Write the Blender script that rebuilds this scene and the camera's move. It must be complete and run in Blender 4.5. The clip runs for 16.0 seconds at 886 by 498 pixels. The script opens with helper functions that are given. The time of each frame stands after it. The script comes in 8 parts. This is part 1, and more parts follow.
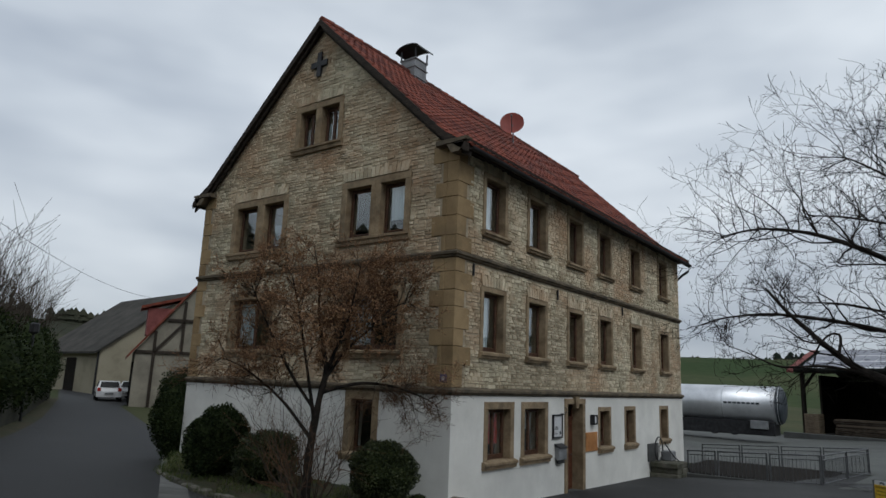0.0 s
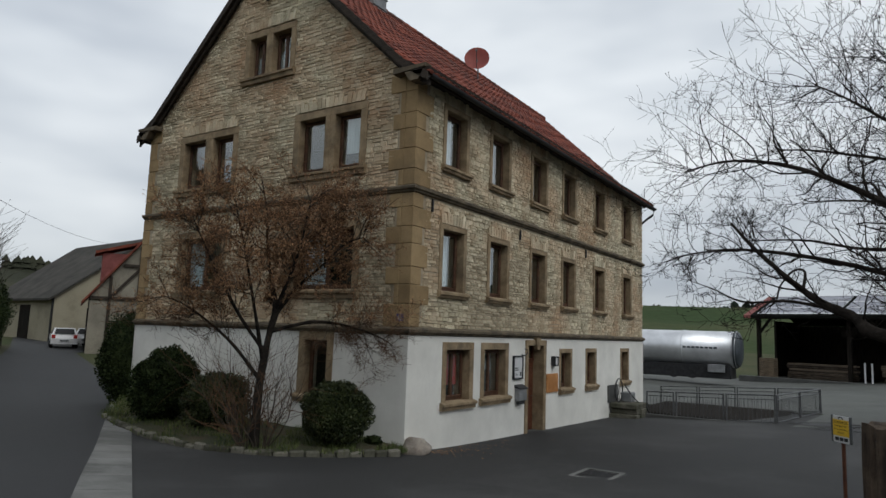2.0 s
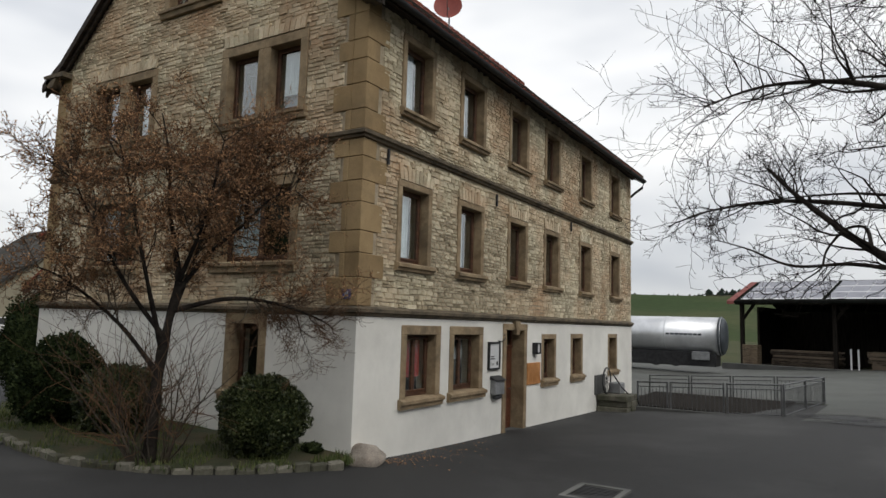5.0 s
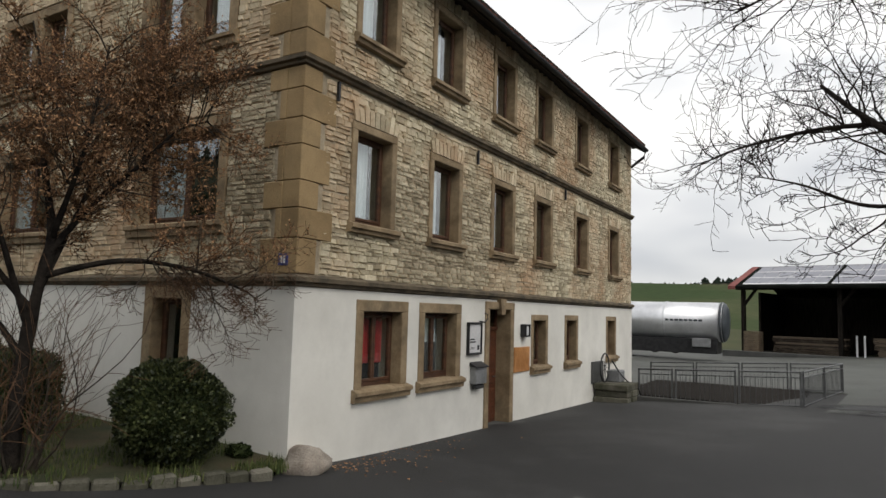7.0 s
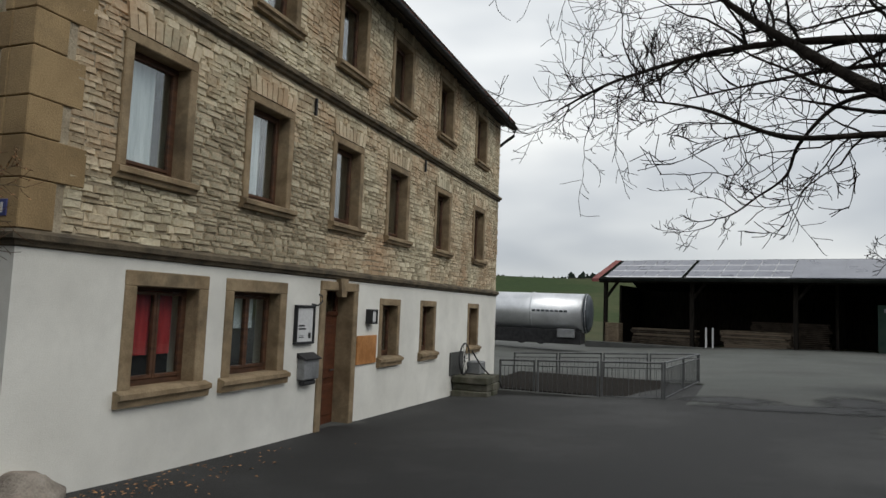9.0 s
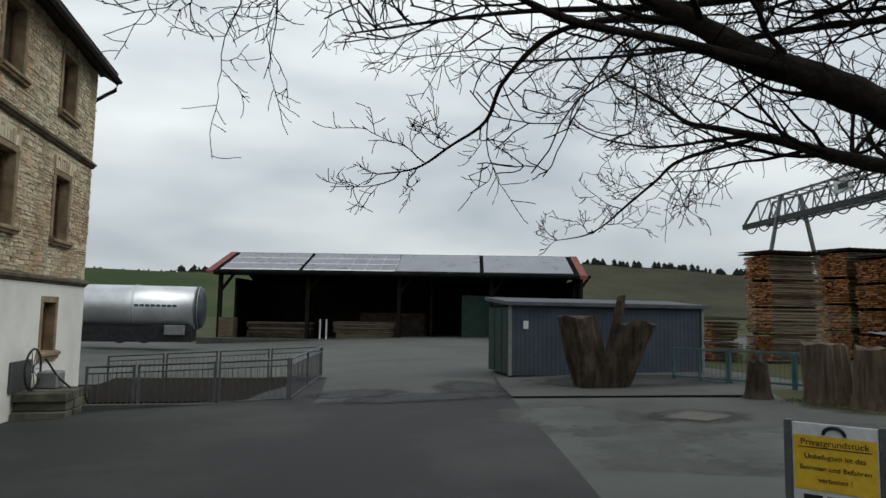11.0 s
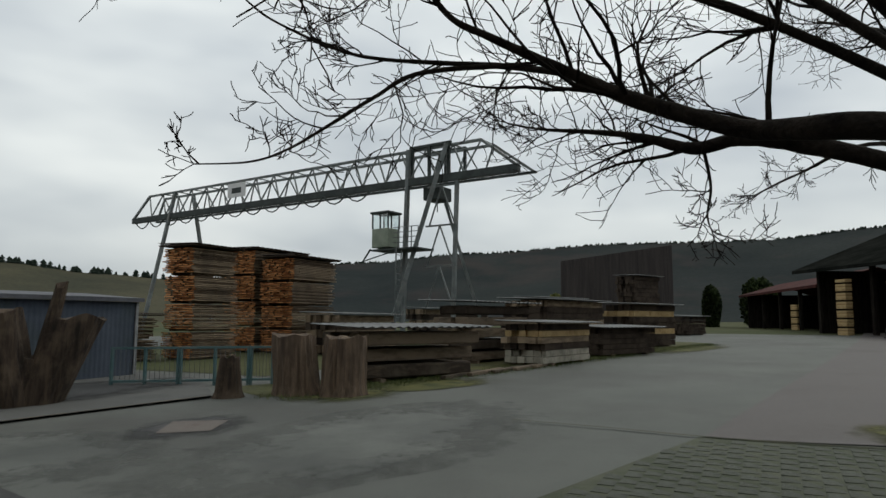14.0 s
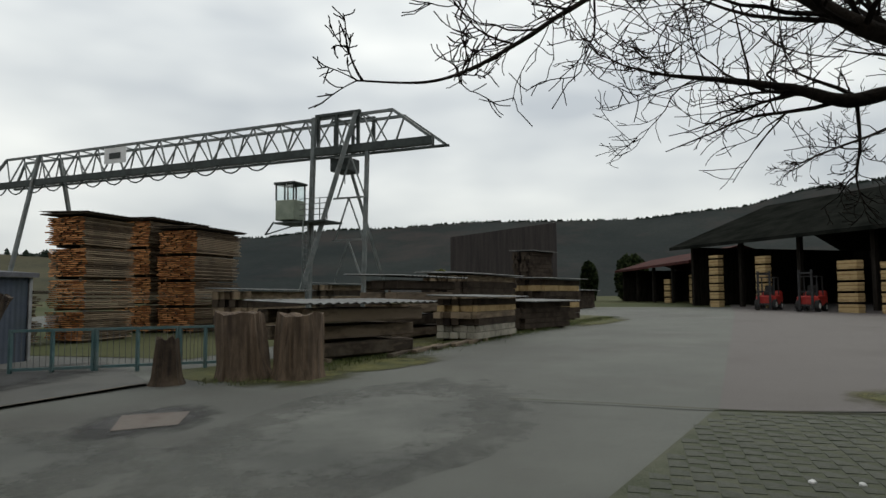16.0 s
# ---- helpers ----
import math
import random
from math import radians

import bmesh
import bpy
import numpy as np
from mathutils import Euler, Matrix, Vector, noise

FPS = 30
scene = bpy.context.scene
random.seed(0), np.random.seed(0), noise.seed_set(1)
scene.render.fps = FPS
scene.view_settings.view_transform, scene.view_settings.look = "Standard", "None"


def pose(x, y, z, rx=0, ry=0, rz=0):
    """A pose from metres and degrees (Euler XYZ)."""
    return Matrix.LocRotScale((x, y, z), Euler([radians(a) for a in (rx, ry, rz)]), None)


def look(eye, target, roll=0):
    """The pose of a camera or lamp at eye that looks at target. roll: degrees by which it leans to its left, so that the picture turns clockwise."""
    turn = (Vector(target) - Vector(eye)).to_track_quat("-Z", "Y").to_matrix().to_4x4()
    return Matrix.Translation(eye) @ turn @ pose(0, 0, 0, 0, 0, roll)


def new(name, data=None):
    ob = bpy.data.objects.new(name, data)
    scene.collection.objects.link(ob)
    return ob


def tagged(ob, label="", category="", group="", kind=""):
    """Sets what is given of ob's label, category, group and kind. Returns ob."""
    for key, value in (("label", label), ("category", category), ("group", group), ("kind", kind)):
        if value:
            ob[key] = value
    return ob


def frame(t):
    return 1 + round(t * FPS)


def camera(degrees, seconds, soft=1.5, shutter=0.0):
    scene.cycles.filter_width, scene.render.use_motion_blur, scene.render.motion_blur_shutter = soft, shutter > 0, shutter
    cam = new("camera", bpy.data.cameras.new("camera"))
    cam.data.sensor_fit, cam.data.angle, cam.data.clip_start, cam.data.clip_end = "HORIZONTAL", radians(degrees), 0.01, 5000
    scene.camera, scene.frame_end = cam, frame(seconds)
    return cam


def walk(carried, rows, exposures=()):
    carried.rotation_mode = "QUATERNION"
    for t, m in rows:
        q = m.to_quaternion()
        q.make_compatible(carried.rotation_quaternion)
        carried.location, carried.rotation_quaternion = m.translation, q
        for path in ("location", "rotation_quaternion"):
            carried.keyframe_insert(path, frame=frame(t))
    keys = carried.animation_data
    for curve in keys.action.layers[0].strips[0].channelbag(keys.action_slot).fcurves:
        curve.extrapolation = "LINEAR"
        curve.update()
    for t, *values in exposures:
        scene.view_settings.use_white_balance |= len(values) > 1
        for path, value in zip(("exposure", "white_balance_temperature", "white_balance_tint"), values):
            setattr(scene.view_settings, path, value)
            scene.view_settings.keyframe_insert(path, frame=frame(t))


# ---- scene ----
cam = camera(67.2, 16.0)
PATH = [
    (0, (-0.756, 1.407, 1.913), (-1.923, 2.982, 2.307), 2.2),
    (0.5, (-0.743, 1.378, 1.881), (-1.89, 2.972, 2.264), 2.1),
    (1, (-0.741, 1.476, 1.855), (-1.86, 3.096, 2.205), 2.1),
    (1.5, (-0.815, 1.753, 1.805), (-1.897, 3.406, 2.117), 1.9),
    (2, (-0.975, 2.099, 1.735), (-2.072, 3.752, 1.984), 2.0),
    (2.5, (-1.134, 2.442, 1.773), (-2.216, 4.108, 2.006), 1.9),
    (3, (-1.38, 2.854, 1.737), (-2.436, 4.537, 1.967), 1.8),
    (3.5, (-1.58, 3.275, 1.704), (-2.636, 4.959, 1.929), 1.9),
    (4, (-1.807, 3.803, 1.636), (-2.813, 5.516, 1.865), 1.6),
    (4.2, (-1.881, 3.937, 1.632), (-2.891, 5.647, 1.864), 1.7),
    (6.3, (-2.797, 6.057, 1.45), (-3.885, 7.723, 1.648), 1.6),
    (6.5, (-2.855, 6.262, 1.432), (-3.946, 7.926, 1.63), 1.7),
    (7, (-2.989, 6.788, 1.374), (-4.021, 8.49, 1.563), 1.6),
    (7.5, (-3.089, 7.305, 1.341), (-4.075, 9.034, 1.53), 1.4),
    (8, (-3.17, 7.86, 1.298), (-4.09, 9.626, 1.482), 1.3),
    (8.2, (-3.2, 8.093, 1.262), (-4.07, 9.885, 1.441), 1.7),
    (10.3, (-3.594, 10.316, 1.243), (-3.757, 12.301, 1.421), 1.3),
    (10.5, (-3.637, 10.542, 1.245), (-3.639, 12.534, 1.423), 1.2),
    (10.6, (-3.672, 10.643, 1.239), (-3.594, 12.633, 1.426), 0.9),
    (10.8, (-3.733, 10.837, 1.212), (-3.483, 12.812, 1.401), 0.0),
    (11, (-3.783, 11.028, 1.184), (-3.378, 12.978, 1.374), 1.0),
    (11.5, (-3.878, 11.516, 1.126), (-3.092, 13.344, 1.324), 1.0),
    (11.6, (-3.903, 11.62, 1.122), (-3.044, 13.414, 1.331), 0.0),
    (12, (-4.008, 12.049, 1.09), (-2.989, 13.755, 1.312), 0.6),
    (12.5, (-4.075, 12.504, 1.041), (-2.828, 14.049, 1.284), 0.5),
    (12.9, (-4.101, 12.919, 1.035), (-2.678, 14.304, 1.273), 1.2),
    (13, (-4.126, 13.008, 1.01), (-2.664, 14.351, 1.256), 0.5),
    (13.1, (-4.134, 13.106, 1.003), (-2.62, 14.387, 1.257), -0.0),
    (13.5, (-4.122, 13.528, 0.977), (-2.469, 14.629, 1.212), 0.3),
    (14, (-4.15, 14.046, 1.013), (-2.369, 14.932, 1.223), 0.2),
    (14.5, (-4.174, 14.449, 1.019), (-2.317, 15.178, 1.17), -0.1),
    (15, (-4.146, 14.908, 1.028), (-2.276, 15.603, 1.176), -0.1),
    (15.5, (-4.119, 15.366, 1.01), (-2.228, 16.0, 1.156), -0.2),
    (16, (-3.996, 15.865, 0.984), (-2.077, 16.409, 1.123), -0.3),
]
walk(cam, [(t, look(eye, target, roll)) for t, eye, target, roll in PATH],
     [(0, -0.2, 6000, 7), (1.5, -0.06, 6150, 7), (2.5, 0.04, 6330, 8), (4.0, 0.15, 6480, 9), (6.5, 0.46, 6780, 10), (7.5, 0.40, 6800, 10), (8.2, 0.27, 6700, 9), (10.5, 0.07, 6340, 5), (13, 0.1, 6480, 4), (14.5, 0.08, 6580, 4), (16, 0.24, 6720, 5)])

# ---- light ----
SUN_ELEV, SUN_ROT = radians(46), radians(110)
world = bpy.data.worlds.new("overcast_sky")
scene.world = world
world.use_nodes = True
wn, wl = world.node_tree.nodes, world.node_tree.links
wn.clear()
w_out = wn.new("ShaderNodeOutputWorld")
w_bg = wn.new("ShaderNodeBackground")
w_sky = wn.new("ShaderNodeTexSky")
w_sky.sky_type = "NISHITA"
w_sky.sun_disc = False
w_sky.sun_elevation, w_sky.sun_rotation = SUN_ELEV, SUN_ROT
w_gain = wn.new("ShaderNodeVectorMath")
w_gain.operation = "SCALE"
w_gain.inputs["Scale"].default_value = 0.07
wl.new(w_sky.outputs[0], w_gain.inputs[0])
w_co = wn.new("ShaderNodeTexCoord")
w_map = wn.new("ShaderNodeMapping")
w_map.inputs["Scale"].default_value = (1.0, 1.0, 2.8)
w_map.inputs["Location"].default_value = (0.35, 0.2, 0.1)
wl.new(w_co.outputs["Generated"], w_map.inputs["Vector"])
w_noise = wn.new("ShaderNodeTexNoise")
w_noise.inputs["Scale"].default_value = 2.1
w_noise.inputs["Detail"].default_value = 3.5
w_noise.inputs["Roughness"].default_value = 0.5
wl.new(w_map.outputs[0], w_noise.inputs["Vector"])
w_ramp = wn.new("ShaderNodeValToRGB")
w_ramp.color_ramp.elements[0].position, w_ramp.color_ramp.elements[0].color = 0.32, (0.48, 0.51, 0.565, 1)
w_ramp.color_ramp.elements[1].position, w_ramp.color_ramp.elements[1].color = 0.66, (0.935, 0.94, 0.945, 1)
w_ramp.color_ramp.elements.new(0.5).color = (0.715, 0.735, 0.765, 1)
wl.new(w_noise.outputs["Fac"], w_ramp.inputs["Fac"])
w_mix = wn.new("ShaderNodeMixRGB")
w_mix.inputs["Fac"].default_value = 0.9
wl.new(w_gain.outputs[0], w_mix.inputs["Color1"])
wl.new(w_ramp.outputs["Color"], w_mix.inputs["Color2"])
# an overcast sky is brighter overhead than near the horizon
w_sep = wn.new("ShaderNodeSeparateXYZ")
wl.new(w_co.outputs["Generated"], w_sep.inputs[0])
w_rise = wn.new("ShaderNodeMapRange")
w_rise.inputs["From Min"].default_value, w_rise.inputs["From Max"].default_value = 0.02, 0.36
w_rise.inputs["To Min"].default_value, w_rise.inputs["To Max"].default_value = 0.84, 1.07
wl.new(w_sep.outputs["Z"], w_rise.inputs["Value"])
w_over = wn.new("ShaderNodeVectorMath")
w_over.operation = "SCALE"
wl.new(w_mix.outputs[0], w_over.inputs[0])
wl.new(w_rise.outputs[0], w_over.inputs["Scale"])
wl.new(w_over.outputs[0], w_bg.inputs["Color"])
w_bg.inputs["Strength"].default_value = 1.0
wl.new(w_bg.outputs[0], w_out.inputs[0])

sun = new("sun", bpy.data.lights.new("sun", "SUN"))
sun.data.energy, sun.data.angle, sun.data.color = 0.9, radians(30), (1.0, 0.97, 0.92)
sun.matrix_basis = look((0, 0, 0), (-0.62, 0.22, -0.7))


# ---- materials ----
def material(name, c1, c2, rough=0.85, scale=3.0, fine=40.0, bump=0.3, metal=0.0, spread=0.5, fine_mix=0.35, stretch=(1, 1, 1),
             stain=None, stain_amount=0.0, stain_scale=0.7, stain_at=(0.48, 0.68), island=0.0, gloss_var=0.1, coords="Object", per_object=0.0, spec=0.3):
    """Two-scale procedural surface: broad mottling between c1 and c2, fine grain, optional stains, optional shift per piece."""
    m = bpy.data.materials.new(name)
    m.use_nodes = True
    n, l = m.node_tree.nodes, m.node_tree.links
    p = n["Principled BSDF"]
    tc = n.new("ShaderNodeTexCoord")
    mp = n.new("ShaderNodeMapping")
    mp.inputs["Scale"].default_value = stretch
    l.new(tc.outputs[coords], mp.inputs["Vector"])
    a = n.new("ShaderNodeTexNoise")
    a.inputs["Scale"].default_value, a.inputs["Detail"].default_value, a.inputs["Roughness"].default_value = scale, 6, 0.6
    b = n.new("ShaderNodeTexNoise")
    b.inputs["Scale"].default_value, b.inputs["Detail"].default_value = fine, 4
    for q in (a, b):
        l.new(mp.outputs[0], q.inputs["Vector"])
    ramp = n.new("ShaderNodeValToRGB")
    ramp.color_ramp.elements[0].position, ramp.color_ramp.elements[1].position = 0.5 - spread * 0.5 * 0.6, 0.5 + spread * 0.5 * 0.6
    ramp.color_ramp.elements[0].color, ramp.color_ramp.elements[1].color = (*c1, 1), (*c2, 1)
    last = a.outputs["Fac"]
    if island or per_object:
        src = n.new("ShaderNodeObjectInfo") if per_object else n.new("ShaderNodeNewGeometry")
        add = n.new("ShaderNodeMath")
        add.operation = "MULTIPLY_ADD"
        l.new(src.outputs["Random" if per_object else "Random Per Island"], add.inputs[0])
        add.inputs[1].default_value = max(island, per_object)
        sub = n.new("ShaderNodeMath")
        sub.operation = "SUBTRACT"
        l.new(last, sub.inputs[0])
        sub.inputs[1].default_value = max(island, per_object) * 0.5
        l.new(sub.outputs[0], add.inputs[2])
        last = add.outputs[0]
    l.new(last, ramp.inputs["Fac"])
    grain = n.new("ShaderNodeMixRGB")
    grain.blend_type = "OVERLAY"
    grain.inputs["Fac"].default_value = fine_mix
    l.new(ramp.outputs["Color"], grain.inputs["Color1"])
    l.new(b.outputs["Fac"], grain.inputs["Color2"])
    col = grain.outputs[0]
    if stain:
        s = n.new("ShaderNodeTexNoise")
        s.inputs["Scale"].default_value, s.inputs["Detail"].default_value, s.inputs["Roughness"].default_value = stain_scale, 8, 0.65
        l.new(tc.outputs[coords], s.inputs["Vector"])
        sr = n.new("ShaderNodeValToRGB")
        sr.color_ramp.elements[0].position, sr.color_ramp.elements[1].position = stain_at
        sr.color_ramp.elements[1].color = (stain_amount,) * 3 + (1,)
        l.new(s.outputs["Fac"], sr.inputs["Fac"])
        sm = n.new("ShaderNodeMixRGB")
        l.new(sr.outputs["Color"], sm.inputs["Fac"])
        l.new(col, sm.inputs["Color1"])
        sm.inputs["Color2"].default_value = (*stain, 1)
        col = sm.outputs[0]
    l.new(col, p.inputs["Base Color"])
    rr = n.new("ShaderNodeMapRange")
    rr.inputs["To Min"].default_value, rr.inputs["To Max"].default_value = max(0.02, rough - gloss_var), min(1, rough + gloss_var)
    l.new(a.outputs["Fac"], rr.inputs["Value"])
    l.new(rr.outputs[0], p.inputs["Roughness"])
    p.inputs["Metallic"].default_value = metal
    p.inputs["Specular IOR Level"].default_value = spec
    if bump:
        bp = n.new("ShaderNodeBump")
        bp.inputs["Strength"].default_value, bp.inputs["Distance"].default_value = bump, 0.02
        l.new(b.outputs["Fac"], bp.inputs["Height"])
        l.new(bp.outputs[0], p.inputs["Normal"])
    return m


def glass(name, tint=(0.9, 0.95, 0.95), rough=0.02):
    """Window glass: a dark clear pane that mirrors the sky."""
    m = bpy.data.materials.new(name)
    m.use_nodes = True
    n, l = m.node_tree.nodes, m.node_tree.links
    n.clear()
    o = n.new("ShaderNodeOutputMaterial")
    t = n.new("ShaderNodeBsdfTransparent")
    t.inputs[0].default_value = (*[c * 0.95 for c in tint], 1)
    gl = n.new("ShaderNodeBsdfGlossy")
    gl.inputs["Roughness"].default_value = rough
    lw = n.new("ShaderNodeLayerWeight")
    lw.inputs["Blend"].default_value = 0.5
    pw = n.new("ShaderNodeMath")
    pw.operation = "POWER"
    pw.inputs[1].default_value = 2.1
    l.new(lw.outputs["Facing"], pw.inputs[0])
    fr = n.new("ShaderNodeMath")
    fr.operation = "MULTIPLY_ADD"
    fr.inputs[1].default_value, fr.inputs[2].default_value = 0.8, 0.06
    l.new(pw.outputs[0], fr.inputs[0])
    mx = n.new("ShaderNodeMixShader")
    l.new(fr.outputs[0], mx.inputs[0])
    l.new(t.outputs[0], mx.inputs[1])
    l.new(gl.outputs[0], mx.inputs[2])
    l.new(mx.outputs[0], o.inputs[0])
    return m


RUBBLE = material("rubble_stone", (0.36, 0.312, 0.215), (0.69, 0.615, 0.45), 0.95, 1.0, 22, 0.8, island=0.46, spread=0.75, stain=(0.46, 0.275, 0.155), stain_amount=0.7, stain_scale=0.55, stain_at=(0.43, 0.66))
RUBBLE_PIECE = material("rubble_stone_piece", (0.36, 0.312, 0.215), (0.69, 0.615, 0.45), 0.95, 1.0, 22, 0.8, per_object=0.46, spread=0.75, stain=(0.46, 0.275, 0.155), stain_amount=0.7, stain_scale=0.55, stain_at=(0.43, 0.66))
MORTAR = material("mortar", (0.26, 0.215, 0.15), (0.44, 0.375, 0.275), 0.98, 2, 30, 0.8)
SANDSTONE = material("ochre_sandstone", (0.235, 0.16, 0.08), (0.34, 0.24, 0.125), 0.93, 1.6, 60, 0.35, per_object=0.3, stain=(0.13, 0.10, 0.06), stain_amount=0.45, stain_scale=1.3)
TRIM_STONE = material("brown_sandstone_trim", (0.19, 0.135, 0.078), (0.33, 0.25, 0.155), 0.9, 3, 60, 0.35, stain=(0.08, 0.065, 0.045), stain_amount=0.6, stain_scale=2.0)
BELT_STONE = material("weathered_belt_stone", (0.06375, 0.0527, 0.03825), (0.1615, 0.1275, 0.085), 0.95, 3, 50, 0.5)
PLASTER = material("white_plaster", (0.62, 0.605, 0.555), (0.80, 0.785, 0.73), 0.92, 0.9, 90, 0.22, spread=0.9, fine_mix=0.15, stain=(0.45, 0.44, 0.41), stain_amount=0.35, stain_scale=0.6)
ROOF_TILE = material("red_clay_tile", (0.091, 0.021, 0.0126), (0.21, 0.0525, 0.0294), 0.8, 2, 30, 0.4, island=0.5, stain=(0.042, 0.0315, 0.0245), stain_amount=0.5, stain_scale=0.6)
ROOF_PIECE = material("red_clay_tile_piece", (0.091, 0.021, 0.0126), (0.21, 0.0525, 0.0294), 0.8, 2, 30, 0.4, per_object=0.5, stain=(0.042, 0.0315, 0.0245), stain_amount=0.5, stain_scale=0.6)
DARK_WOOD = material("dark_weathered_wood", (0.018, 0.014, 0.011), (0.05, 0.037, 0.027), 0.85, 3, 30, 0.4, stretch=(1, 1, 6))
WIN_WOOD = material("brown_window_wood", (0.045, 0.022, 0.013), (0.11, 0.052, 0.028), 0.55, 3, 50, 0.2, stretch=(1, 1, 5))
DOOR_WOOD = material("red_brown_door_wood", (0.06, 0.021, 0.011), (0.12, 0.043, 0.021), 0.5, 2.5, 40, 0.2, stretch=(1, 1, 6))
MOSS_JOINT = material("mossy_joint_soil", (0.044, 0.052, 0.030), (0.080, 0.085, 0.058), 0.98, 1.5, 40, 0.8)
GLASS = glass("window_glass")
# dimness of the rooms is put into this near-black colour
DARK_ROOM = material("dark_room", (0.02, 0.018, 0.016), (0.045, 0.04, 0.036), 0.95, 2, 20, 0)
RED_CLOTH = material("red_curtain_cloth", (0.40, 0.03, 0.03), (0.66, 0.06, 0.06), 0.9, 2, 120, 0.2, stretch=(6, 6, 0.6))
WHITE_CLOTH = material("white_cloth_and_reflection", (0.58, 0.60, 0.63), (0.82, 0.83, 0.85), 0.9, 2, 120, 0.2, stretch=(6, 6, 0.6))
ASPHALT = material("dark_asphalt", (0.0172, 0.0170, 0.0168), (0.037, 0.0365, 0.036), 0.78, 0.35, 120, 0.45, spread=1.0, fine_mix=0.4, stain=(0.0663, 0.0663, 0.06474), stain_amount=0.6, stain_scale=0.35)
ROAD_ASPHALT = material("grey_road_asphalt", (0.018, 0.0185, 0.0195), (0.034, 0.034, 0.035), 0.75, 0.3, 120, 0.4, spread=1.0, fine_mix=0.4, stain=(0.0279, 0.0279, 0.02976), stain_amount=0.6, stain_scale=0.5)
YARD = material("pale_yard_asphalt", (0.056, 0.060, 0.054), (0.115, 0.119, 0.108), 0.8, 0.35, 110, 0.4, spread=1.0, fine_mix=0.4, stain=(0.0481, 0.04588, 0.04218), stain_amount=0.65, stain_scale=0.25)
YARD_RED = material("pinkish_yard_asphalt", (0.068, 0.060, 0.058), (0.112, 0.100, 0.097), 0.8, 0.3, 110, 0.4, spread=1.0, fine_mix=0.4, stain=(0.05645, 0.05, 0.04677), stain_amount=0.55, stain_scale=0.3)
COVER_CONCRETE = material("pink_grey_cover_concrete", (0.085, 0.068, 0.06), (0.17, 0.15, 0.135), 0.9, 2.2, 60, 0.3, stain=(0.05, 0.045, 0.04), stain_amount=0.8, stain_scale=2.2)
VERGE = material("yellow_green_moss", (0.030, 0.036, 0.010), (0.085, 0.082, 0.026), 0.98, 1.6, 40, 0.8, stain=(0.06, 0.05, 0.035), stain_amount=0.6, stain_scale=0.9)
GUTTER_SLAB = material("pale_gutter_concrete", (0.105, 0.105, 0.098), (0.19, 0.188, 0.178), 0.9, 0.8, 70, 0.3, per_object=0.25, stain=(0.06, 0.06, 0.055), stain_amount=0.7, stain_scale=0.9)
CONCRETE = material("stained_concrete", (0.058, 0.059, 0.056), (0.105, 0.105, 0.100), 0.9, 0.9, 70, 0.3, stain=(0.0558, 0.05456, 0.0496), stain_amount=0.6, stain_scale=0.9)
PAVER = material("mossy_paver", (0.058, 0.063, 0.051), (0.088, 0.092, 0.078), 0.9, 1.2, 60, 0.5, per_object=0.14, stain=(0.048, 0.060, 0.026), stain_amount=0.75, stain_scale=0.8)
PAVER_JOINED = material("mossy_paver_rest", (0.058, 0.063, 0.051), (0.088, 0.092, 0.078), 0.9, 1.2, 60, 0.5, island=0.14, stain=(0.048, 0.060, 0.026), stain_amount=0.75, stain_scale=0.8)
SOIL = material("mossy_soil", (0.022, 0.030, 0.012), (0.060, 0.055, 0.028), 0.98, 1.5, 40, 0.8, stain=(0.075, 0.045, 0.028), stain_amount=0.6, stain_scale=1.2)
FIELD = material("winter_field", (0.036, 0.0496, 0.0208), (0.08, 0.076, 0.0416), 0.95, 0.04, 2.0, 0.3, spread=0.8, spec=0.05)
GRASS = material("grass_blade", (0.035, 0.055, 0.014), (0.10, 0.115, 0.035), 0.8, 2, 30, 0.0, island=0.6)
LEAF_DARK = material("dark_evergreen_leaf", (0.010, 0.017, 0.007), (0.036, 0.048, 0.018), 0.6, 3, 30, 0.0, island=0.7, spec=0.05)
LEAF_BOX = material("box_leaf", (0.016, 0.024, 0.009), (0.060, 0.070, 0.024), 0.5, 2, 30, 0.0, island=0.8)
LEAF_RED = material("russet_bud", (0.23, 0.12, 0.058), (0.44, 0.25, 0.125), 0.8, 2, 30, 0.0, island=0.8)
BARK = material("dark_bark", (0.009, 0.0075, 0.0065), (0.034, 0.028, 0.023), 0.97, 5, 34, 1.0, spec=0.1)
SHRUB_TWIG = material("shrub_twig", (0.065, 0.038, 0.023), (0.15, 0.088, 0.053), 0.95, 4, 30, 0.0, spec=0.05)
BARK_SHRUB = material("shrub_bark", (0.026, 0.020, 0.015), (0.075, 0.058, 0.042), 0.95, 4, 30, 0.8)
TWIG = material("twig_bark", (0.009, 0.0075, 0.0065), (0.022, 0.018, 0.015), 0.95, 4, 30, 0.0, spec=0.05)
STEEL = material("galvanised_steel", (0.096, 0.099, 0.102), (0.168, 0.171, 0.174), 0.5, 4, 60, 0.1, metal=0.6)
CRANE_STEEL = material("grey_green_crane_paint", (0.085, 0.10, 0.10), (0.16, 0.175, 0.175), 0.6, 2, 40, 0.1, stain=(0.10, 0.075, 0.055), stain_amount=0.4, stain_scale=1.5)
CRANE_DARK = material("dark_crane_girder", (0.02, 0.026, 0.025), (0.045, 0.054, 0.052), 0.65, 2, 40, 0.1)
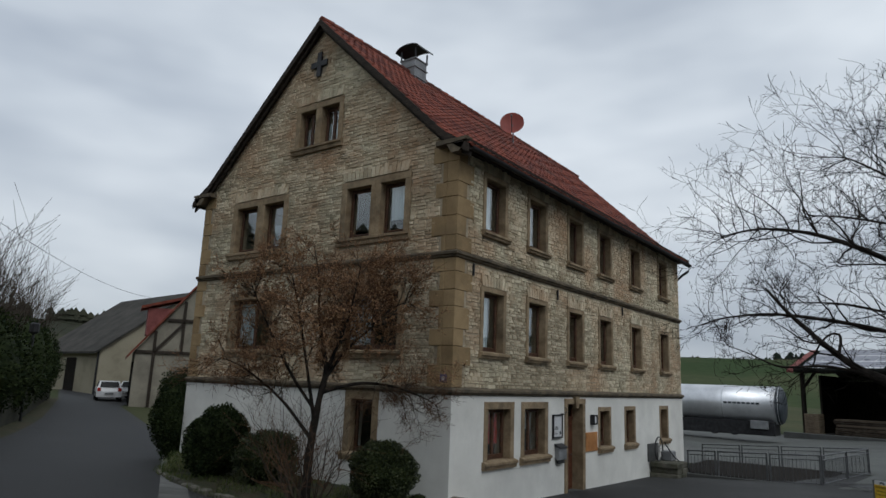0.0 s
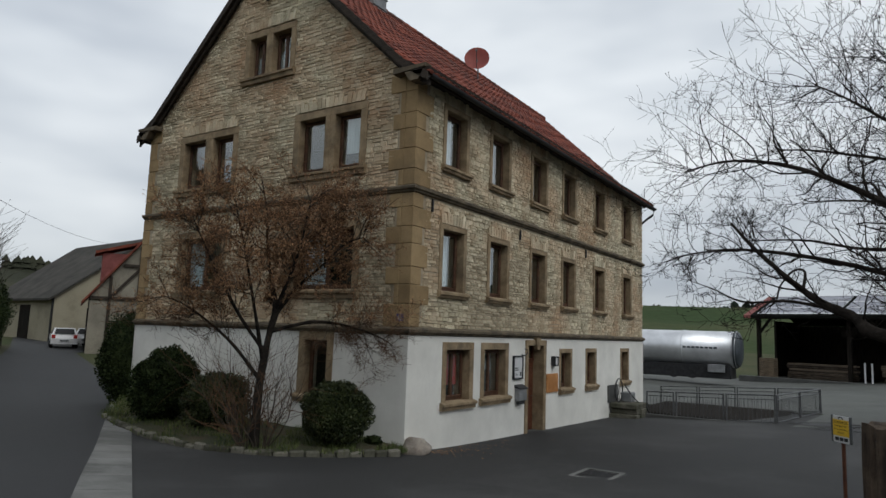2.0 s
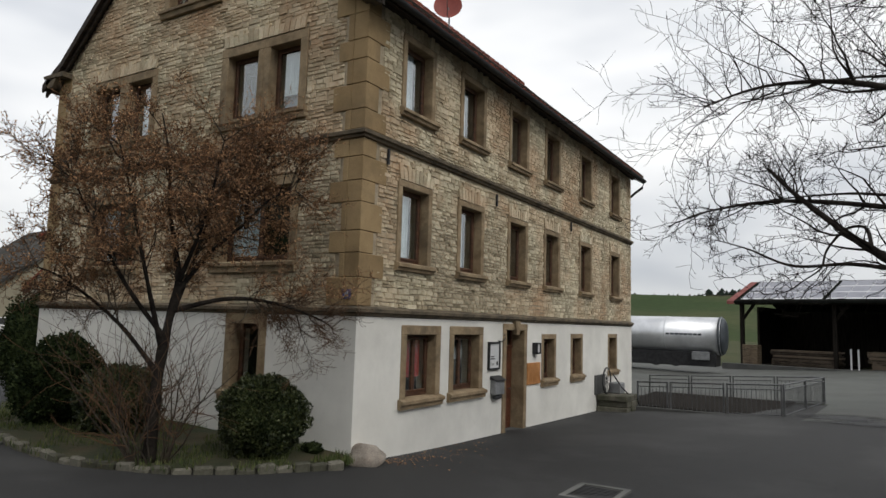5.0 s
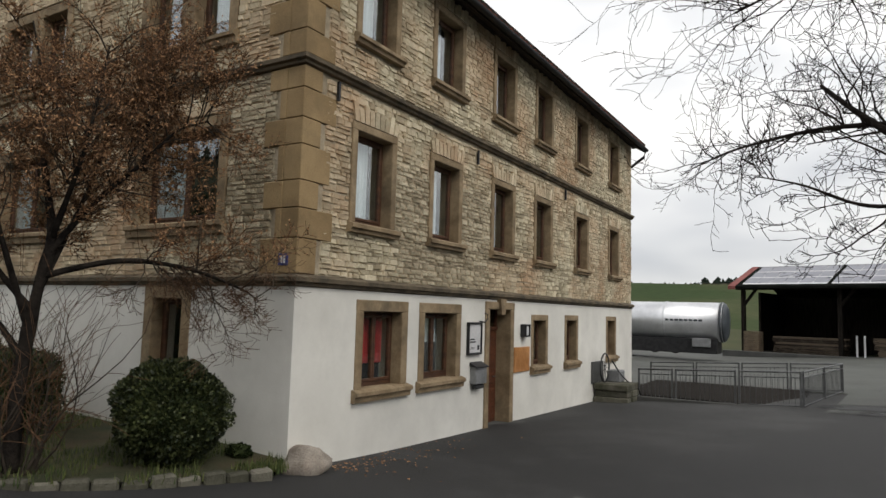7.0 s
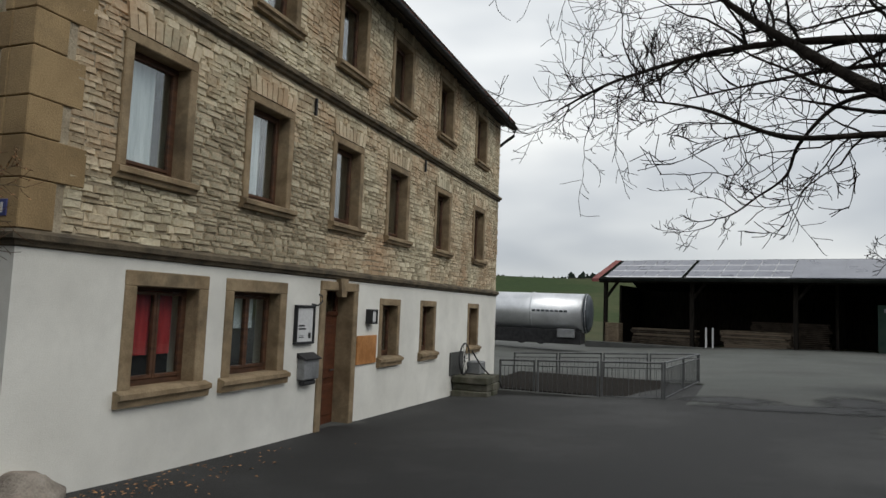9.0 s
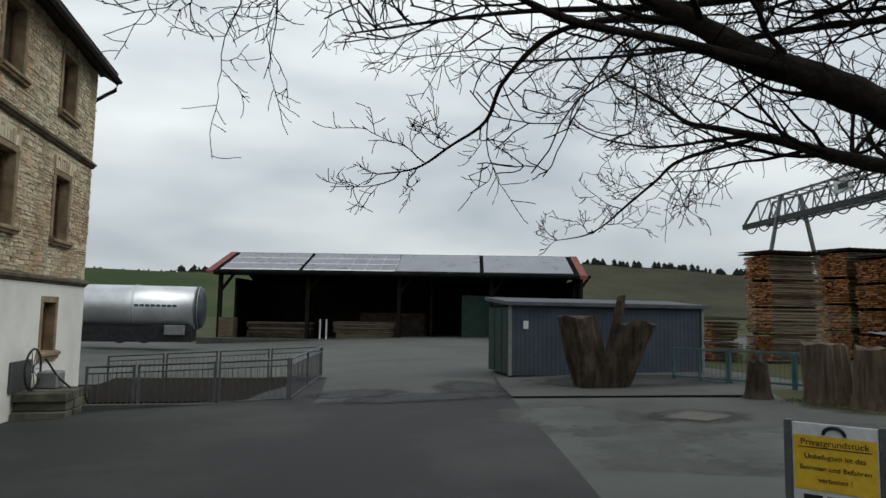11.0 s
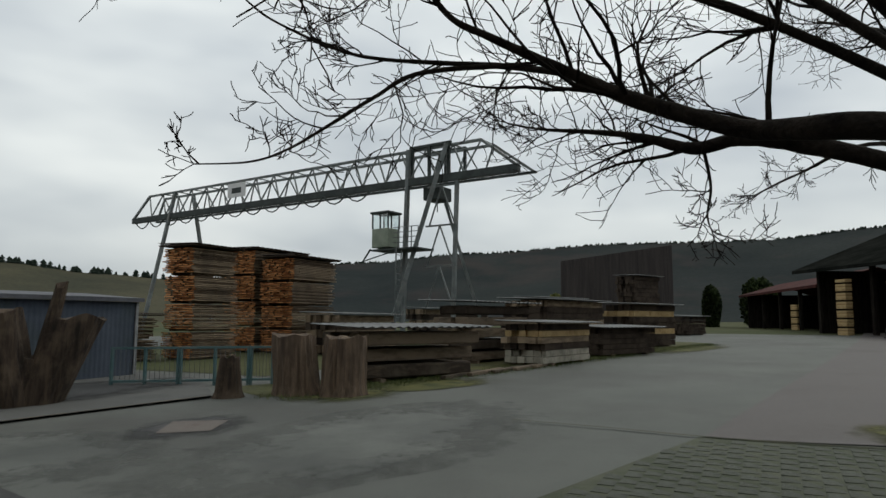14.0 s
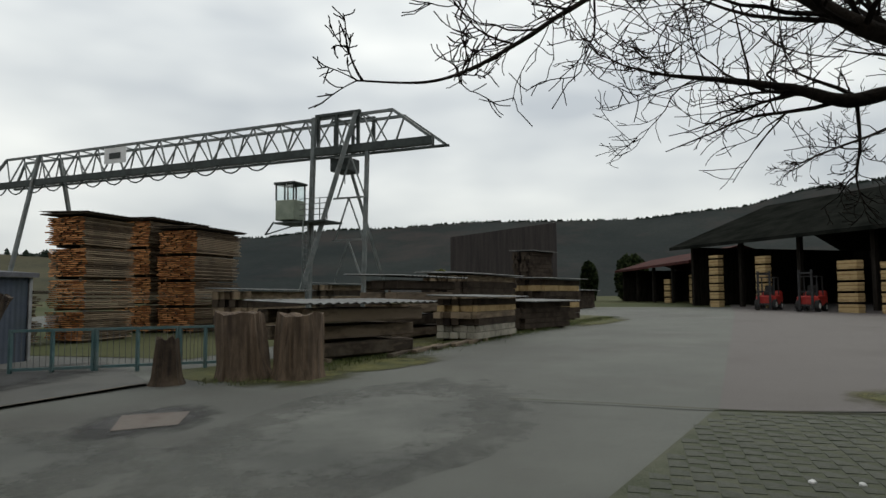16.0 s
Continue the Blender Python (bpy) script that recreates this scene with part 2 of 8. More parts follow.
CAB_PAINT = material("sage_cab_paint", (0.17, 0.20, 0.155), (0.25, 0.28, 0.225), 0.6, 2, 40, 0.1)
BLACK_METAL = material("black_metal", (0.010, 0.010, 0.011), (0.03, 0.03, 0.032), 0.5, 4, 40, 0.1)
LEAD = material("grey_sheet_metal", (0.16, 0.165, 0.17), (0.26, 0.265, 0.27), 0.55, 2, 30, 0.15, metal=0.3)
DISH_RED = material("brick_red_dish", (0.20, 0.045, 0.035), (0.30, 0.075, 0.055), 0.6, 2, 30, 0.1)
SHED_BLUE = material("blue_grey_corrugated_paint", (0.040, 0.051, 0.071), (0.064, 0.077, 0.101), 0.85, 1.2, 40, 0.1, stain=(0.042, 0.056, 0.056), stain_amount=0.7, stain_scale=0.8)
SHED_ROOF = material("violet_grey_sheet_roof", (0.06, 0.062, 0.075), (0.10, 0.102, 0.118), 0.75, 1.5, 30, 0.15, stain=(0.05, 0.05, 0.05), stain_amount=0.6, stain_scale=1.0)
SHED_GREEN = material("dark_green_door_paint", (0.018, 0.038, 0.030), (0.034, 0.060, 0.048), 0.9, 1.5, 40, 0.1, stain=(0.03, 0.03, 0.025), stain_amount=0.5, stain_scale=1.5)
STUMP_PALE = material("pale_split_stump_wood", (0.05, 0.034, 0.023), (0.17, 0.122, 0.085), 0.95, 2.6, 26, 1.0, stretch=(4, 4, 0.35), stain=(0.045, 0.032, 0.024), stain_amount=0.6, stain_scale=1.6)
STUMP_WOOD = material("grey_brown_stump_wood", (0.016, 0.0115, 0.0085), (0.075, 0.053, 0.037), 0.95, 2.6, 26, 1.0, stretch=(4, 4, 0.35), stain=(0.16, 0.118, 0.082), stain_amount=0.5, stain_scale=1.8)
BEAM_WOOD = material("weathered_beam", (0.036, 0.027, 0.019), (0.16, 0.122, 0.087), 0.95, 2, 26, 0.7, stretch=(1, 1, 4), per_object=0.5, stain=(0.17, 0.1403, 0.1062), stain_amount=0.5, stain_scale=1.1)
BOARD_WOOD = material("weathered_board", (0.08075, 0.0561, 0.0357), (0.2465, 0.187, 0.1275), 0.92, 2, 30, 0.5, stretch=(1, 1, 5), island=0.9, stain=(0.051, 0.0425, 0.034), stain_amount=0.5, stain_scale=1.3)
END_GRAIN = material("orange_end_grain", (0.24, 0.088, 0.03), (0.52, 0.235, 0.09), 0.92, 3, 30, 0.4, island=0.9)
BOARD_DARK = material("dark_damp_board", (0.018, 0.014, 0.012), (0.060, 0.047, 0.037), 0.95, 2, 30, 0.5, island=0.8, spec=0.05)
BOARD_PALE = material("pale_grey_board", (0.13, 0.12, 0.095), (0.30, 0.28, 0.23), 0.92, 3, 30, 0.4, island=0.6)
BOARD_YELLOW = material("fresh_yellow_board", (0.23, 0.15, 0.064), (0.40, 0.29, 0.145), 0.85, 3, 30, 0.3, island=0.5)
COVER_SHEET = material("grey_corrugated_cover", (0.075, 0.078, 0.078), (0.17, 0.175, 0.175), 0.7, 2, 30, 0.1, stain=(0.09, 0.08, 0.07), stain_amount=0.5, stain_scale=1.5)
TANK_STEEL = material("polished_tank_steel", (0.55, 0.56, 0.58), (0.72, 0.73, 0.75), 0.42, 0.8, 30, 0.0, metal=0.85, gloss_var=0.06)
TANK_DARK = material("dark_tank_end", (0.035, 0.042, 0.048), (0.07, 0.08, 0.09), 0.5, 2, 30, 0.1)
PV = material("solar_panel_glass", (0.16, 0.165, 0.195), (0.23, 0.235, 0.27), 0.3, 0.6, 10, 0.0)
PV_FRAME = material("panel_frame", (0.50, 0.50, 0.52), (0.66, 0.66, 0.68), 0.5, 3, 30, 0.0)
# board colour taken near-black so that it holds the open sheds' inner shade
SHED_DARK = material("near_black_boards_and_shade", (0.0096, 0.0084, 0.0072), (0.027, 0.0228, 0.0192), 0.95, 2, 20, 0.4, stretch=(4, 4, 0.5), spec=0.05)
SHED_RED = material("oxide_red_trim", (0.16, 0.05, 0.045), (0.26, 0.09, 0.08), 0.8, 2, 30, 0.2)
# brown cladding with distance haze mixed into its colour as grey
RUST_WALL = material("hazed_brown_cladding", (0.042, 0.038, 0.038), (0.068, 0.059, 0.057), 0.9, 0.4, 10, 0.3, stretch=(6, 6, 0.4), spec=0.05)
CREAM = material("cream_barn_plaster", (0.23, 0.205, 0.145), (0.35, 0.315, 0.23), 0.95, 0.5, 20, 0.2, stain=(0.20, 0.18, 0.13), stain_amount=0.4, stain_scale=0.5)
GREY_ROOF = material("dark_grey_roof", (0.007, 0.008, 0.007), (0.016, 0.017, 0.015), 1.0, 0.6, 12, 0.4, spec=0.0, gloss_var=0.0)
TIMBER_INFILL = material("pale_infill", (0.19, 0.17, 0.135), (0.28, 0.255, 0.2), 0.95, 0.8, 20, 0.2)
CAR_WHITE = material("white_car_paint", (0.62, 0.62, 0.62), (0.72, 0.72, 0.72), 0.3, 1, 10, 0.0, gloss_var=0.04)
DULL_RED_ROOF = material("dull_red_roof", (0.035, 0.014, 0.013), (0.07, 0.026, 0.023), 0.9, 0.6, 12, 0.3, spec=0.05)
BARN_ROOF = material("grey_brown_barn_roof", (0.04, 0.038, 0.034), (0.075, 0.07, 0.062), 0.9, 0.6, 12, 0.4, spec=0.1)
FORK_RED = material("red_forklift_paint", (0.30, 0.022, 0.018), (0.42, 0.04, 0.03), 0.45, 2, 20, 0.0)
RUBBER = material("black_rubber", (0.012, 0.012, 0.012), (0.03, 0.03, 0.03), 0.9, 4, 40, 0.2)
TURQ = material("faded_turquoise_fence_paint", (0.05, 0.10, 0.105), (0.09, 0.15, 0.155), 0.6, 3, 40, 0.1, stain=(0.10, 0.08, 0.06), stain_amount=0.4, stain_scale=3)
SIGN_YELLOW = material("sign_yellow", (0.60, 0.37, 0.02), (0.68, 0.44, 0.035), 0.45, 2, 30, 0.0)
SIGN_WHITE = material("sign_white", (0.52, 0.52, 0.52), (0.62, 0.62, 0.62), 0.5, 2, 30, 0.0)
INK = material("black_print", (0.012, 0.012, 0.012), (0.02, 0.02, 0.02), 0.6, 2, 30, 0.0)
ORANGE_PANEL = material("orange_brown_board", (0.30, 0.125, 0.035), (0.46, 0.215, 0.075), 0.7, 3, 30, 0.2)
PLATE_BLUE = material("house_plate_blue", (0.05, 0.06, 0.18), (0.08, 0.09, 0.25), 0.4, 2, 30, 0.0)
MOSSY_WALL = material("dark_mossy_wall", (0.016, 0.017, 0.010), (0.045, 0.043, 0.028), 0.97, 1.2, 14, 0.9)
BOULDER = material("pale_boulder", (0.17, 0.145, 0.12), (0.34, 0.30, 0.255), 0.95, 2.5, 40, 0.8, stain=(0.30, 0.19, 0.14), stain_amount=0.4, stain_scale=1.5)
KERB = material("mossy_kerbstone", (0.0595, 0.0574, 0.042), (0.154, 0.1435, 0.1155), 0.95, 2, 40, 0.7, per_object=0.4, stain=(0.035, 0.0406, 0.0168), stain_amount=0.6, stain_scale=1.5)
FOREST = material("dark_conifer_forest", (0.010, 0.016, 0.013), (0.032, 0.042, 0.032), 0.98, 0.03, 0.6, 0.0, spread=0.8, spec=0.05)
HILL_FIELD = material("hill_meadow", (0.034, 0.054, 0.020), (0.07, 0.076, 0.037), 0.98, 0.012, 0.3, 0.0, spread=0.4, spec=0.05)
HILL_BROWN = material("hill_woodland", (0.034, 0.03655, 0.0255), (0.07225, 0.0663, 0.0425), 0.98, 0.02, 0.6, 0.0, spread=0.6, spec=0.05)
HILL_DARK = material("hill_forest", (0.009, 0.0135, 0.0145), (0.023, 0.0275, 0.0265), 0.98, 0.012, 0.35, 0.0, spread=0.6, stain=(0.049, 0.035, 0.0315), stain_amount=0.5, stain_scale=0.01, spec=0.05)


def soften(m):
    """Lets a patch of ground thin out unevenly towards its rim."""
    n, l = m.node_tree.nodes, m.node_tree.links
    tc = n.new("ShaderNodeTexCoord")
    off = n.new("ShaderNodeVectorMath")
    off.operation = "SUBTRACT"
    off.inputs[1].default_value = (0.5, 0.5, 0.5)
    flat = n.new("ShaderNodeVectorMath")
    flat.operation = "MULTIPLY"
    flat.inputs[1].default_value = (1, 1, 0)
    ln = n.new("ShaderNodeVectorMath")
    ln.operation = "LENGTH"
    l.new(tc.outputs["Generated"], off.inputs[0])
    l.new(off.outputs[0], flat.inputs[0])
    l.new(flat.outputs[0], ln.inputs[0])
    ns = n.new("ShaderNodeTexNoise")
    ns.inputs["Scale"].default_value, ns.inputs["Detail"].default_value, ns.inputs["Roughness"].default_value = 2.4, 8, 0.7
    l.new(tc.outputs["Object"], ns.inputs["Vector"])
    ad = n.new("ShaderNodeMath")
    ad.operation = "MULTIPLY_ADD"
    ad.inputs[1].default_value = 0.5
    l.new(ns.outputs["Fac"], ad.inputs[0])
    l.new(ln.outputs["Value"], ad.inputs[2])
    mr = n.new("ShaderNodeMapRange")
    mr.inputs["From Min"].default_value, mr.inputs["From Max"].default_value = 0.66, 0.44
    l.new(ad.outputs[0], mr.inputs["Value"])
    l.new(mr.outputs[0], n["Principled BSDF"].inputs["Alpha"])
    return m


DAMP = soften(material("damp_dark_asphalt", (0.020, 0.0205, 0.021), (0.045, 0.045, 0.045), 0.75, 1.2, 110, 0.4, fine_mix=0.4))
PALE_WEAR = soften(material("pale_worn_asphalt", (0.064, 0.067, 0.062), (0.118, 0.122, 0.112), 0.85, 0.8, 110, 0.4, fine_mix=0.4))
MOSS = soften(material("yellow_green_moss_patch", (0.034, 0.040, 0.011), (0.095, 0.090, 0.028), 0.98, 1.8, 50, 0.8))


# ---- building helpers ----
def cl(v, a, b):
    return max(a, min(b, v))


def g(x, y):
    """Height of the ground at a place: the yard falls towards the house and rises along the road."""
    z = -0.62 + 0.035 * cl(x, -12, 5) + 0.010 * cl(x - 5, 0, 60) - 0.018 * (cl(y, 5, 30) - 21) * cl(-x / 9.2, 0, 1) + 0.02 * cl(-12 - x, 0, 60)
    u = 14 - max(y, -40)
    z += 0.075 * ((u + math.sqrt(u * u + 4)) / 2) * cl(1 - (x - 2) / 15, 0, 1) - 0.008
    return z - 0.01 * cl(y - 28, 0, 60)


class Build:
    """Collects plain geometry for one mesh."""

    def __init__(self, f=None):
        self.v, self.q, self.f = [], [], f

    def pts(self, ps):
        i = len(self.v)
        self.v.extend([self.f(*p) if self.f else tuple(p) for p in ps])
        return i

    def box(self, x0, x1, y0, y1, z0, z1):
        i = self.pts([(x, y, z) for z in (z0, z1) for x, y in ((x0, y0), (x1, y0), (x1, y1), (x0, y1))])
        self.q += [(i, i + 3, i + 2, i + 1), (i + 4, i + 5, i + 6, i + 7)] + [(i + k, i + (k + 1) % 4, i + 4 + (k + 1) % 4, i + 4 + k) for k in range(4)]
        return self

    def cbox(self, x0, x1, y0, y1, z0, z1, c=0.015):
        """A box with chamfered edges."""
        c = min(c, (x1 - x0) * 0.4, (y1 - y0) * 0.4, (z1 - z0) * 0.4)
        bm = bmesh.new()
        bmesh.ops.create_cube(bm, size=1)
        for v in bm.verts:
            v.co = ((x0 + x1) / 2 + v.co.x * (x1 - x0), (y0 + y1) / 2 + v.co.y * (y1 - y0), (z0 + z1) / 2 + v.co.z * (z1 - z0))
        bmesh.ops.bevel(bm, geom=bm.edges[:], offset=c, segments=1, affect="EDGES")
        self.add(bm)
        return self

    def add(self, bm):
        bm.verts.index_update()
        i = self.pts([v.co for v in bm.verts])
        self.q += [tuple(i + v.index for v in fc.verts) for fc in bm.faces]
        bm.free()

    def prism(self, poly, axis, a, b):
        """A polygon swept along one axis from a to b."""
        k = len(poly)
        put = {"x": lambda p, t: (t, *p), "y": lambda p, t: (p[0], t, p[1]), "z": lambda p, t: (*p, t)}[axis]
        i = self.pts([put(p, a) for p in poly] + [put(p, b) for p in poly])
        self.q += [tuple(range(i + k - 1, i - 1, -1)), tuple(range(i + k, i + 2 * k))] + [(i + j, i + (j + 1) % k, i + k + (j + 1) % k, i + k + j) for j in range(k)]
        return self

    def tube(self, path, radii, n=6, cap=True):
        """A round bar through points, with a radius at each."""
        path = [Vector(p) for p in path]
        if not isinstance(radii, (list, tuple)):
            radii = [radii] * len(path)
        rings = []
        for k, p in enumerate(path):
            d = (path[min(k + 1, len(path) - 1)] - path[max(k - 1, 0)])
            d = d.normalized() if d.length > 1e-9 else Vector((0, 0, 1))
            a = d.cross(Vector((0.13, 0.21, 1.0)) if abs(d.z) < 0.95 else Vector((1, 0.1, 0))).normalized()
            b = d.cross(a)
            rings.append(self.pts([p + (a * math.cos(2 * math.pi * j / n) + b * math.sin(2 * math.pi * j / n)) * radii[k] for j in range(n)]))
        for r0, r1 in zip(rings, rings[1:]):
            self.q += [(r0 + j, r0 + (j + 1) % n, r1 + (j + 1) % n, r1 + j) for j in range(n)]
        if cap and n > 2:
            self.q += [tuple(rings[0] + n - 1 - j for j in range(n)), tuple(rings[-1] + j for j in range(n))]
        return self

    def bar(self, p, q, w, h=None):
        """A square bar between two points."""
        h = h or w
        p, q = Vector(p), Vector(q)
        d = (q - p).normalized()
        a = d.cross(Vector((0, 0, 1)) if abs(d.z) < 0.98 else Vector((0, 1, 0))).normalized() * (w / 2)
        b = d.cross(a).normalized() * (h / 2)
        i = self.pts([o + s * a + t * b for o in (p, q) for s, t in ((-1, -1), (1, -1), (1, 1), (-1, 1))])
        self.q += [(i + 3, i + 2, i + 1, i), (i + 4, i + 5, i + 6, i + 7)] + [(i + k, i + (k + 1) % 4, i + 4 + (k + 1) % 4, i + 4 + k) for k in range(4)]
        return self

    def quad(self, *ps):
        i = self.pts(ps)
        self.q.append(tuple(range(i, i + len(ps))))
        return self

    def mesh(self, name, mat, smooth=False, weld=False):
        me = bpy.data.meshes.new(name)
        me.from_pydata([tuple(p) for p in self.v], [], self.q)
        me.validate()
        bm = bmesh.new()
        bm.from_mesh(me)
        if weld:
            bmesh.ops.remove_doubles(bm, verts=bm.verts[:], dist=0.0005)
            bm.verts.index_update()
            seen = {}
            for fc in bm.faces:
                seen.setdefault(frozenset(v.index for v in fc.verts), []).append(fc)
            bmesh.ops.delete(bm, geom=[fc for fs in seen.values() if len(fs) > 1 for fc in fs], context="FACES_ONLY")
        if len(bm.faces) < 60000:
            bmesh.ops.recalc_face_normals(bm, faces=bm.faces[:])
        bm.to_mesh(me)
        bm.free()
        if smooth:
            me.shade_smooth()
        me.materials.append(mat)
        return me


def thing(name, label, category, base=(0, 0, 0), group="", kind=""):
    ob = new(name)
    ob.empty_display_size = 0.2
    ob.matrix_basis = Matrix.Translation(base)
    return tagged(ob, label, category, group, kind)


def hang(ob, parent):
    ob.parent = parent
    if parent.type == "EMPTY":
        ob.matrix_parent_inverse = parent.matrix_basis.inverted()
    return ob


def part(name, b, mat, parent, label="", smooth=False, kind="", weld=False):
    """One mesh object under a thing or under a part."""
    ob = hang(new(name, b.mesh(name, mat, smooth, weld)), parent)
    return tagged(ob, label, "", "", kind)


def solo(name, b, mat, label, category, kind="", smooth=False, group=""):
    return tagged(new(name, b.mesh(name, mat, smooth)), label, category, group, kind)


def drape(name, a_line, b_line, mat, lift, label, category="ground", nu=40, nv=16, kind="structure"):
    """A sheet laid on the ground between two lines of places."""
    def along(line, t):
        ds = [0]
        for p, q in zip(line, line[1:]):
            ds.append(ds[-1] + math.dist(p, q))
        s = t * ds[-1]
        for k in range(len(line) - 1):
            if s <= ds[k + 1] + 1e-9:
                w = (s - ds[k]) / (ds[k + 1] - ds[k])
                return [line[k][j] * (1 - w) + line[k + 1][j] * w for j in (0, 1)]
        return line[-1]
    b = Build()
    for i in range(nu + 1):
        p, q = along(a_line, i / nu), along(b_line, i / nu)
        for j in range(nv + 1):
            x, y = (p[k] * (1 - j / nv) + q[k] * j / nv for k in (0, 1))
            b.pts([(x, y, g(x, y) + lift)])
    b.q = [(i * (nv + 1) + j, i * (nv + 1) + j + 1, (i + 1) * (nv + 1) + j + 1, (i + 1) * (nv + 1) + j) for i in range(nu) for j in range(nv)]
    return solo(name, b, mat, label, category, kind, smooth=True)


def lump(b, cx, cy, cz, rx, ry, rz, seed=0.0, rough=0.18, freq=1.6, seg=14, rings=9, floor=None):
    """A rough rounded body."""
    i = len(b.v)
    for r in range(rings + 1):
        th = math.pi * r / rings
        for s in range(seg):
            ph = 2 * math.pi * s / seg
            d = Vector((math.sin(th) * math.cos(ph), math.sin(th) * math.sin(ph), math.cos(th)))
            k = 1 + rough * noise.noise(d * freq + Vector((seed, seed * 1.7, seed * 0.3)))
            z = cz + d.z * rz * k
            b.v.append((cx + d.x * rx * k, cy + d.y * ry * k, z if floor is None else max(z, floor)))
    for r in range(rings):
        for s in range(seg):
            b.q.append((i + r * seg + s, i + (r + 1) * seg + s, i + (r + 1) * seg + (s + 1) % seg, i + r * seg + (s + 1) % seg))

# ---- ground ----
gb = Build()
xs = [-900, -500, -260, -160, -110, -85] + [-70 + 2.5 * i for i in range(58)] + [78, 90, 120, 180, 300, 520, 900]
ys = [-600, -300, -140, -70, -45] + [-30 + 2.5 * i for i in range(48)] + [95, 115, 150, 220, 350, 600, 1000]
for x in xs:
    for y in ys:
        gb.pts([(x, y, g(x, y) - 0.03)])
gb.q = [(i * len(ys) + j, (i + 1) * len(ys) + j, (i + 1) * len(ys) + j + 1, i * len(ys) + j + 1) for i in range(len(xs) - 1) for j in range(len(ys) - 1)]
solo("ground", gb, FIELD, "wide winter meadow ground of dull green and brown", "ground", "structure", smooth=True)

EDGE = [(-0.5, -12), (-0.9, 4), (-1.5, 10), (-1.55, 13.5), (-1.15, 16), (-0.75, 17.7), (-0.15, 20.6), (0.3, 23.2), (0.6, 24.7), (1.35, 28.8), (1.9, 31.2)]
drape("forecourt", [(-9.3, -12), (-9.3, 4), (-9.3, 10), (-9.3, 13.5), (-9.3, 16), (-9.3, 17.7), (-9.3, 20.6), (-9.3, 23.2), (-9.3, 24.7), (-9.3, 28.8), (-9.6, 31.2)], EDGE, ASPHALT, 0.012, "dark grey asphalt forecourt sloping towards the house", "pavement", 60, 14)
drape("forecourt_road_apron", [(-9.3, -14), (-30, -4), (-30, 5)], [(-9.3, 13.4), (-17.5, 13.4), (-26, 17.4)], ASPHALT, 0.008, "dark grey asphalt apron beside the road", "pavement", 40, 24)
drape("road", [(-8, -13), (-16, 4.6), (-24.2, 10.4), (-36, 16.8), (-54, 25.7), (-70, 33)], [(-5.2, 4.4), (-13.5, 9.55), (-21.3, 14.5), (-30.2, 19.2), (-46, 26.2), (-58, 38)], ROAD_ASPHALT, 0.02, "grey asphalt village road leading away uphill", "road", 60, 12)
drape("yard", EDGE + [(-3.0, 33), (-30, 44)], [(50, -12), (50, 4), (50, 10), (50, 13.5), (50, 16), (50, 17.7), (50, 20.6), (50, 23.2), (50, 24.7), (50, 28.8), (50, 31.2), (52, 52), (30, 64)], YARD, 0.006, "pale grey worn asphalt timber yard", "pavement", 70, 30)
drape("yard_rear", [(-34, 38), (-20, 36), (-3.2, 31.5), (2, 31.0), (40, 31)], [(-40, 75), (-20, 75), (0, 68), (6, 66), (40, 58)], YARD, 0.010, "pale grey asphalt yard before the open shed", "pavement", 40, 20)
drape("yard_patch", [(4.75, 14.9), (16, 13.3), (38, 10.2), (70, 6.5)], [(4.5, -2), (16, -6), (40, -8), (70, -8)], YARD_RED, 0.016, "pinkish grey asphalt patch of the timber yard", "pavement", 40, 14)
drape("concrete_pad", [(0.62, 24.75), (0.95, 26.7), (1.4, 28.7), (2.0, 31.2)], [(5.2, 23.4), (7.6, 26.3), (8.2, 28.7), (8.4, 31.2)], CONCRETE, 0.045, "stained concrete pad under the metal shed", "pavement", 12, 12)
drape("concrete_pad_edge", [(0.6, 24.74), (5.2, 23.38)], [(0.61, 24.77), (5.2, 23.41)], BELT_STONE, 0.052, "dark edging strip of the concrete pad", "kerb", 14, 1)
drape("paver_bed", [(0.2, 7.5), (-0.2, 11), (0.9, 16.2)], [(4.5, 7.5), (4.5, 11), (4.75, 14.95)], MOSS_JOINT, 0.013, "mossy soil bed between yard pavers", "pavement", 12, 8)
drape("cover_slab", [(2.3, 21.55), (3.05, 22.05)], [(2.75, 21.0), (3.45, 21.35)], COVER_CONCRETE, 0.022, "pale concrete cover slab with a reddish cast", "pavement", 4, 4)
drape("yard_joint", [(5.05, 17.5), (4.93, 16.1), (4.72, 14.9), (4.5, 13.0), (4.3, 10)], [(5.09, 17.5), (4.97, 16.1), (4.77, 14.9), (4.55, 13.0), (4.35, 10)], SOIL, 0.024, "dark joint line across the yard", "pavement", 24, 1)
drape("verge_grass", [(5.6, 22.6), (8.0, 21.6), (14, 20.4), (24, 18.6), (33, 17.0)], [(6.5, 24.5), (9, 23.5), (15, 23.5), (25, 24), (36, 21.5)], VERGE, 0.014, "mossy worn grass verge under the timber piles", "verge", 24, 8)
drape("stack_yard_grass", [(8.8, 25.4), (18, 25.0), (30, 24.5)], [(9.2, 42), (20, 43), (34, 44)], FIELD, 0.018, "rough winter grass between the board stacks", "grass", 16, 12)
drape("roadside_verge", [(-18, 3.2), (-26, 7.4), (-38, 13.6), (-56, 22.5)], [(-17.0, 5.6), (-24.2, 10.5), (-36, 16.9), (-54, 25.8)], SOIL, 0.026, "damp grass verge along the road", "verge", 24, 4)



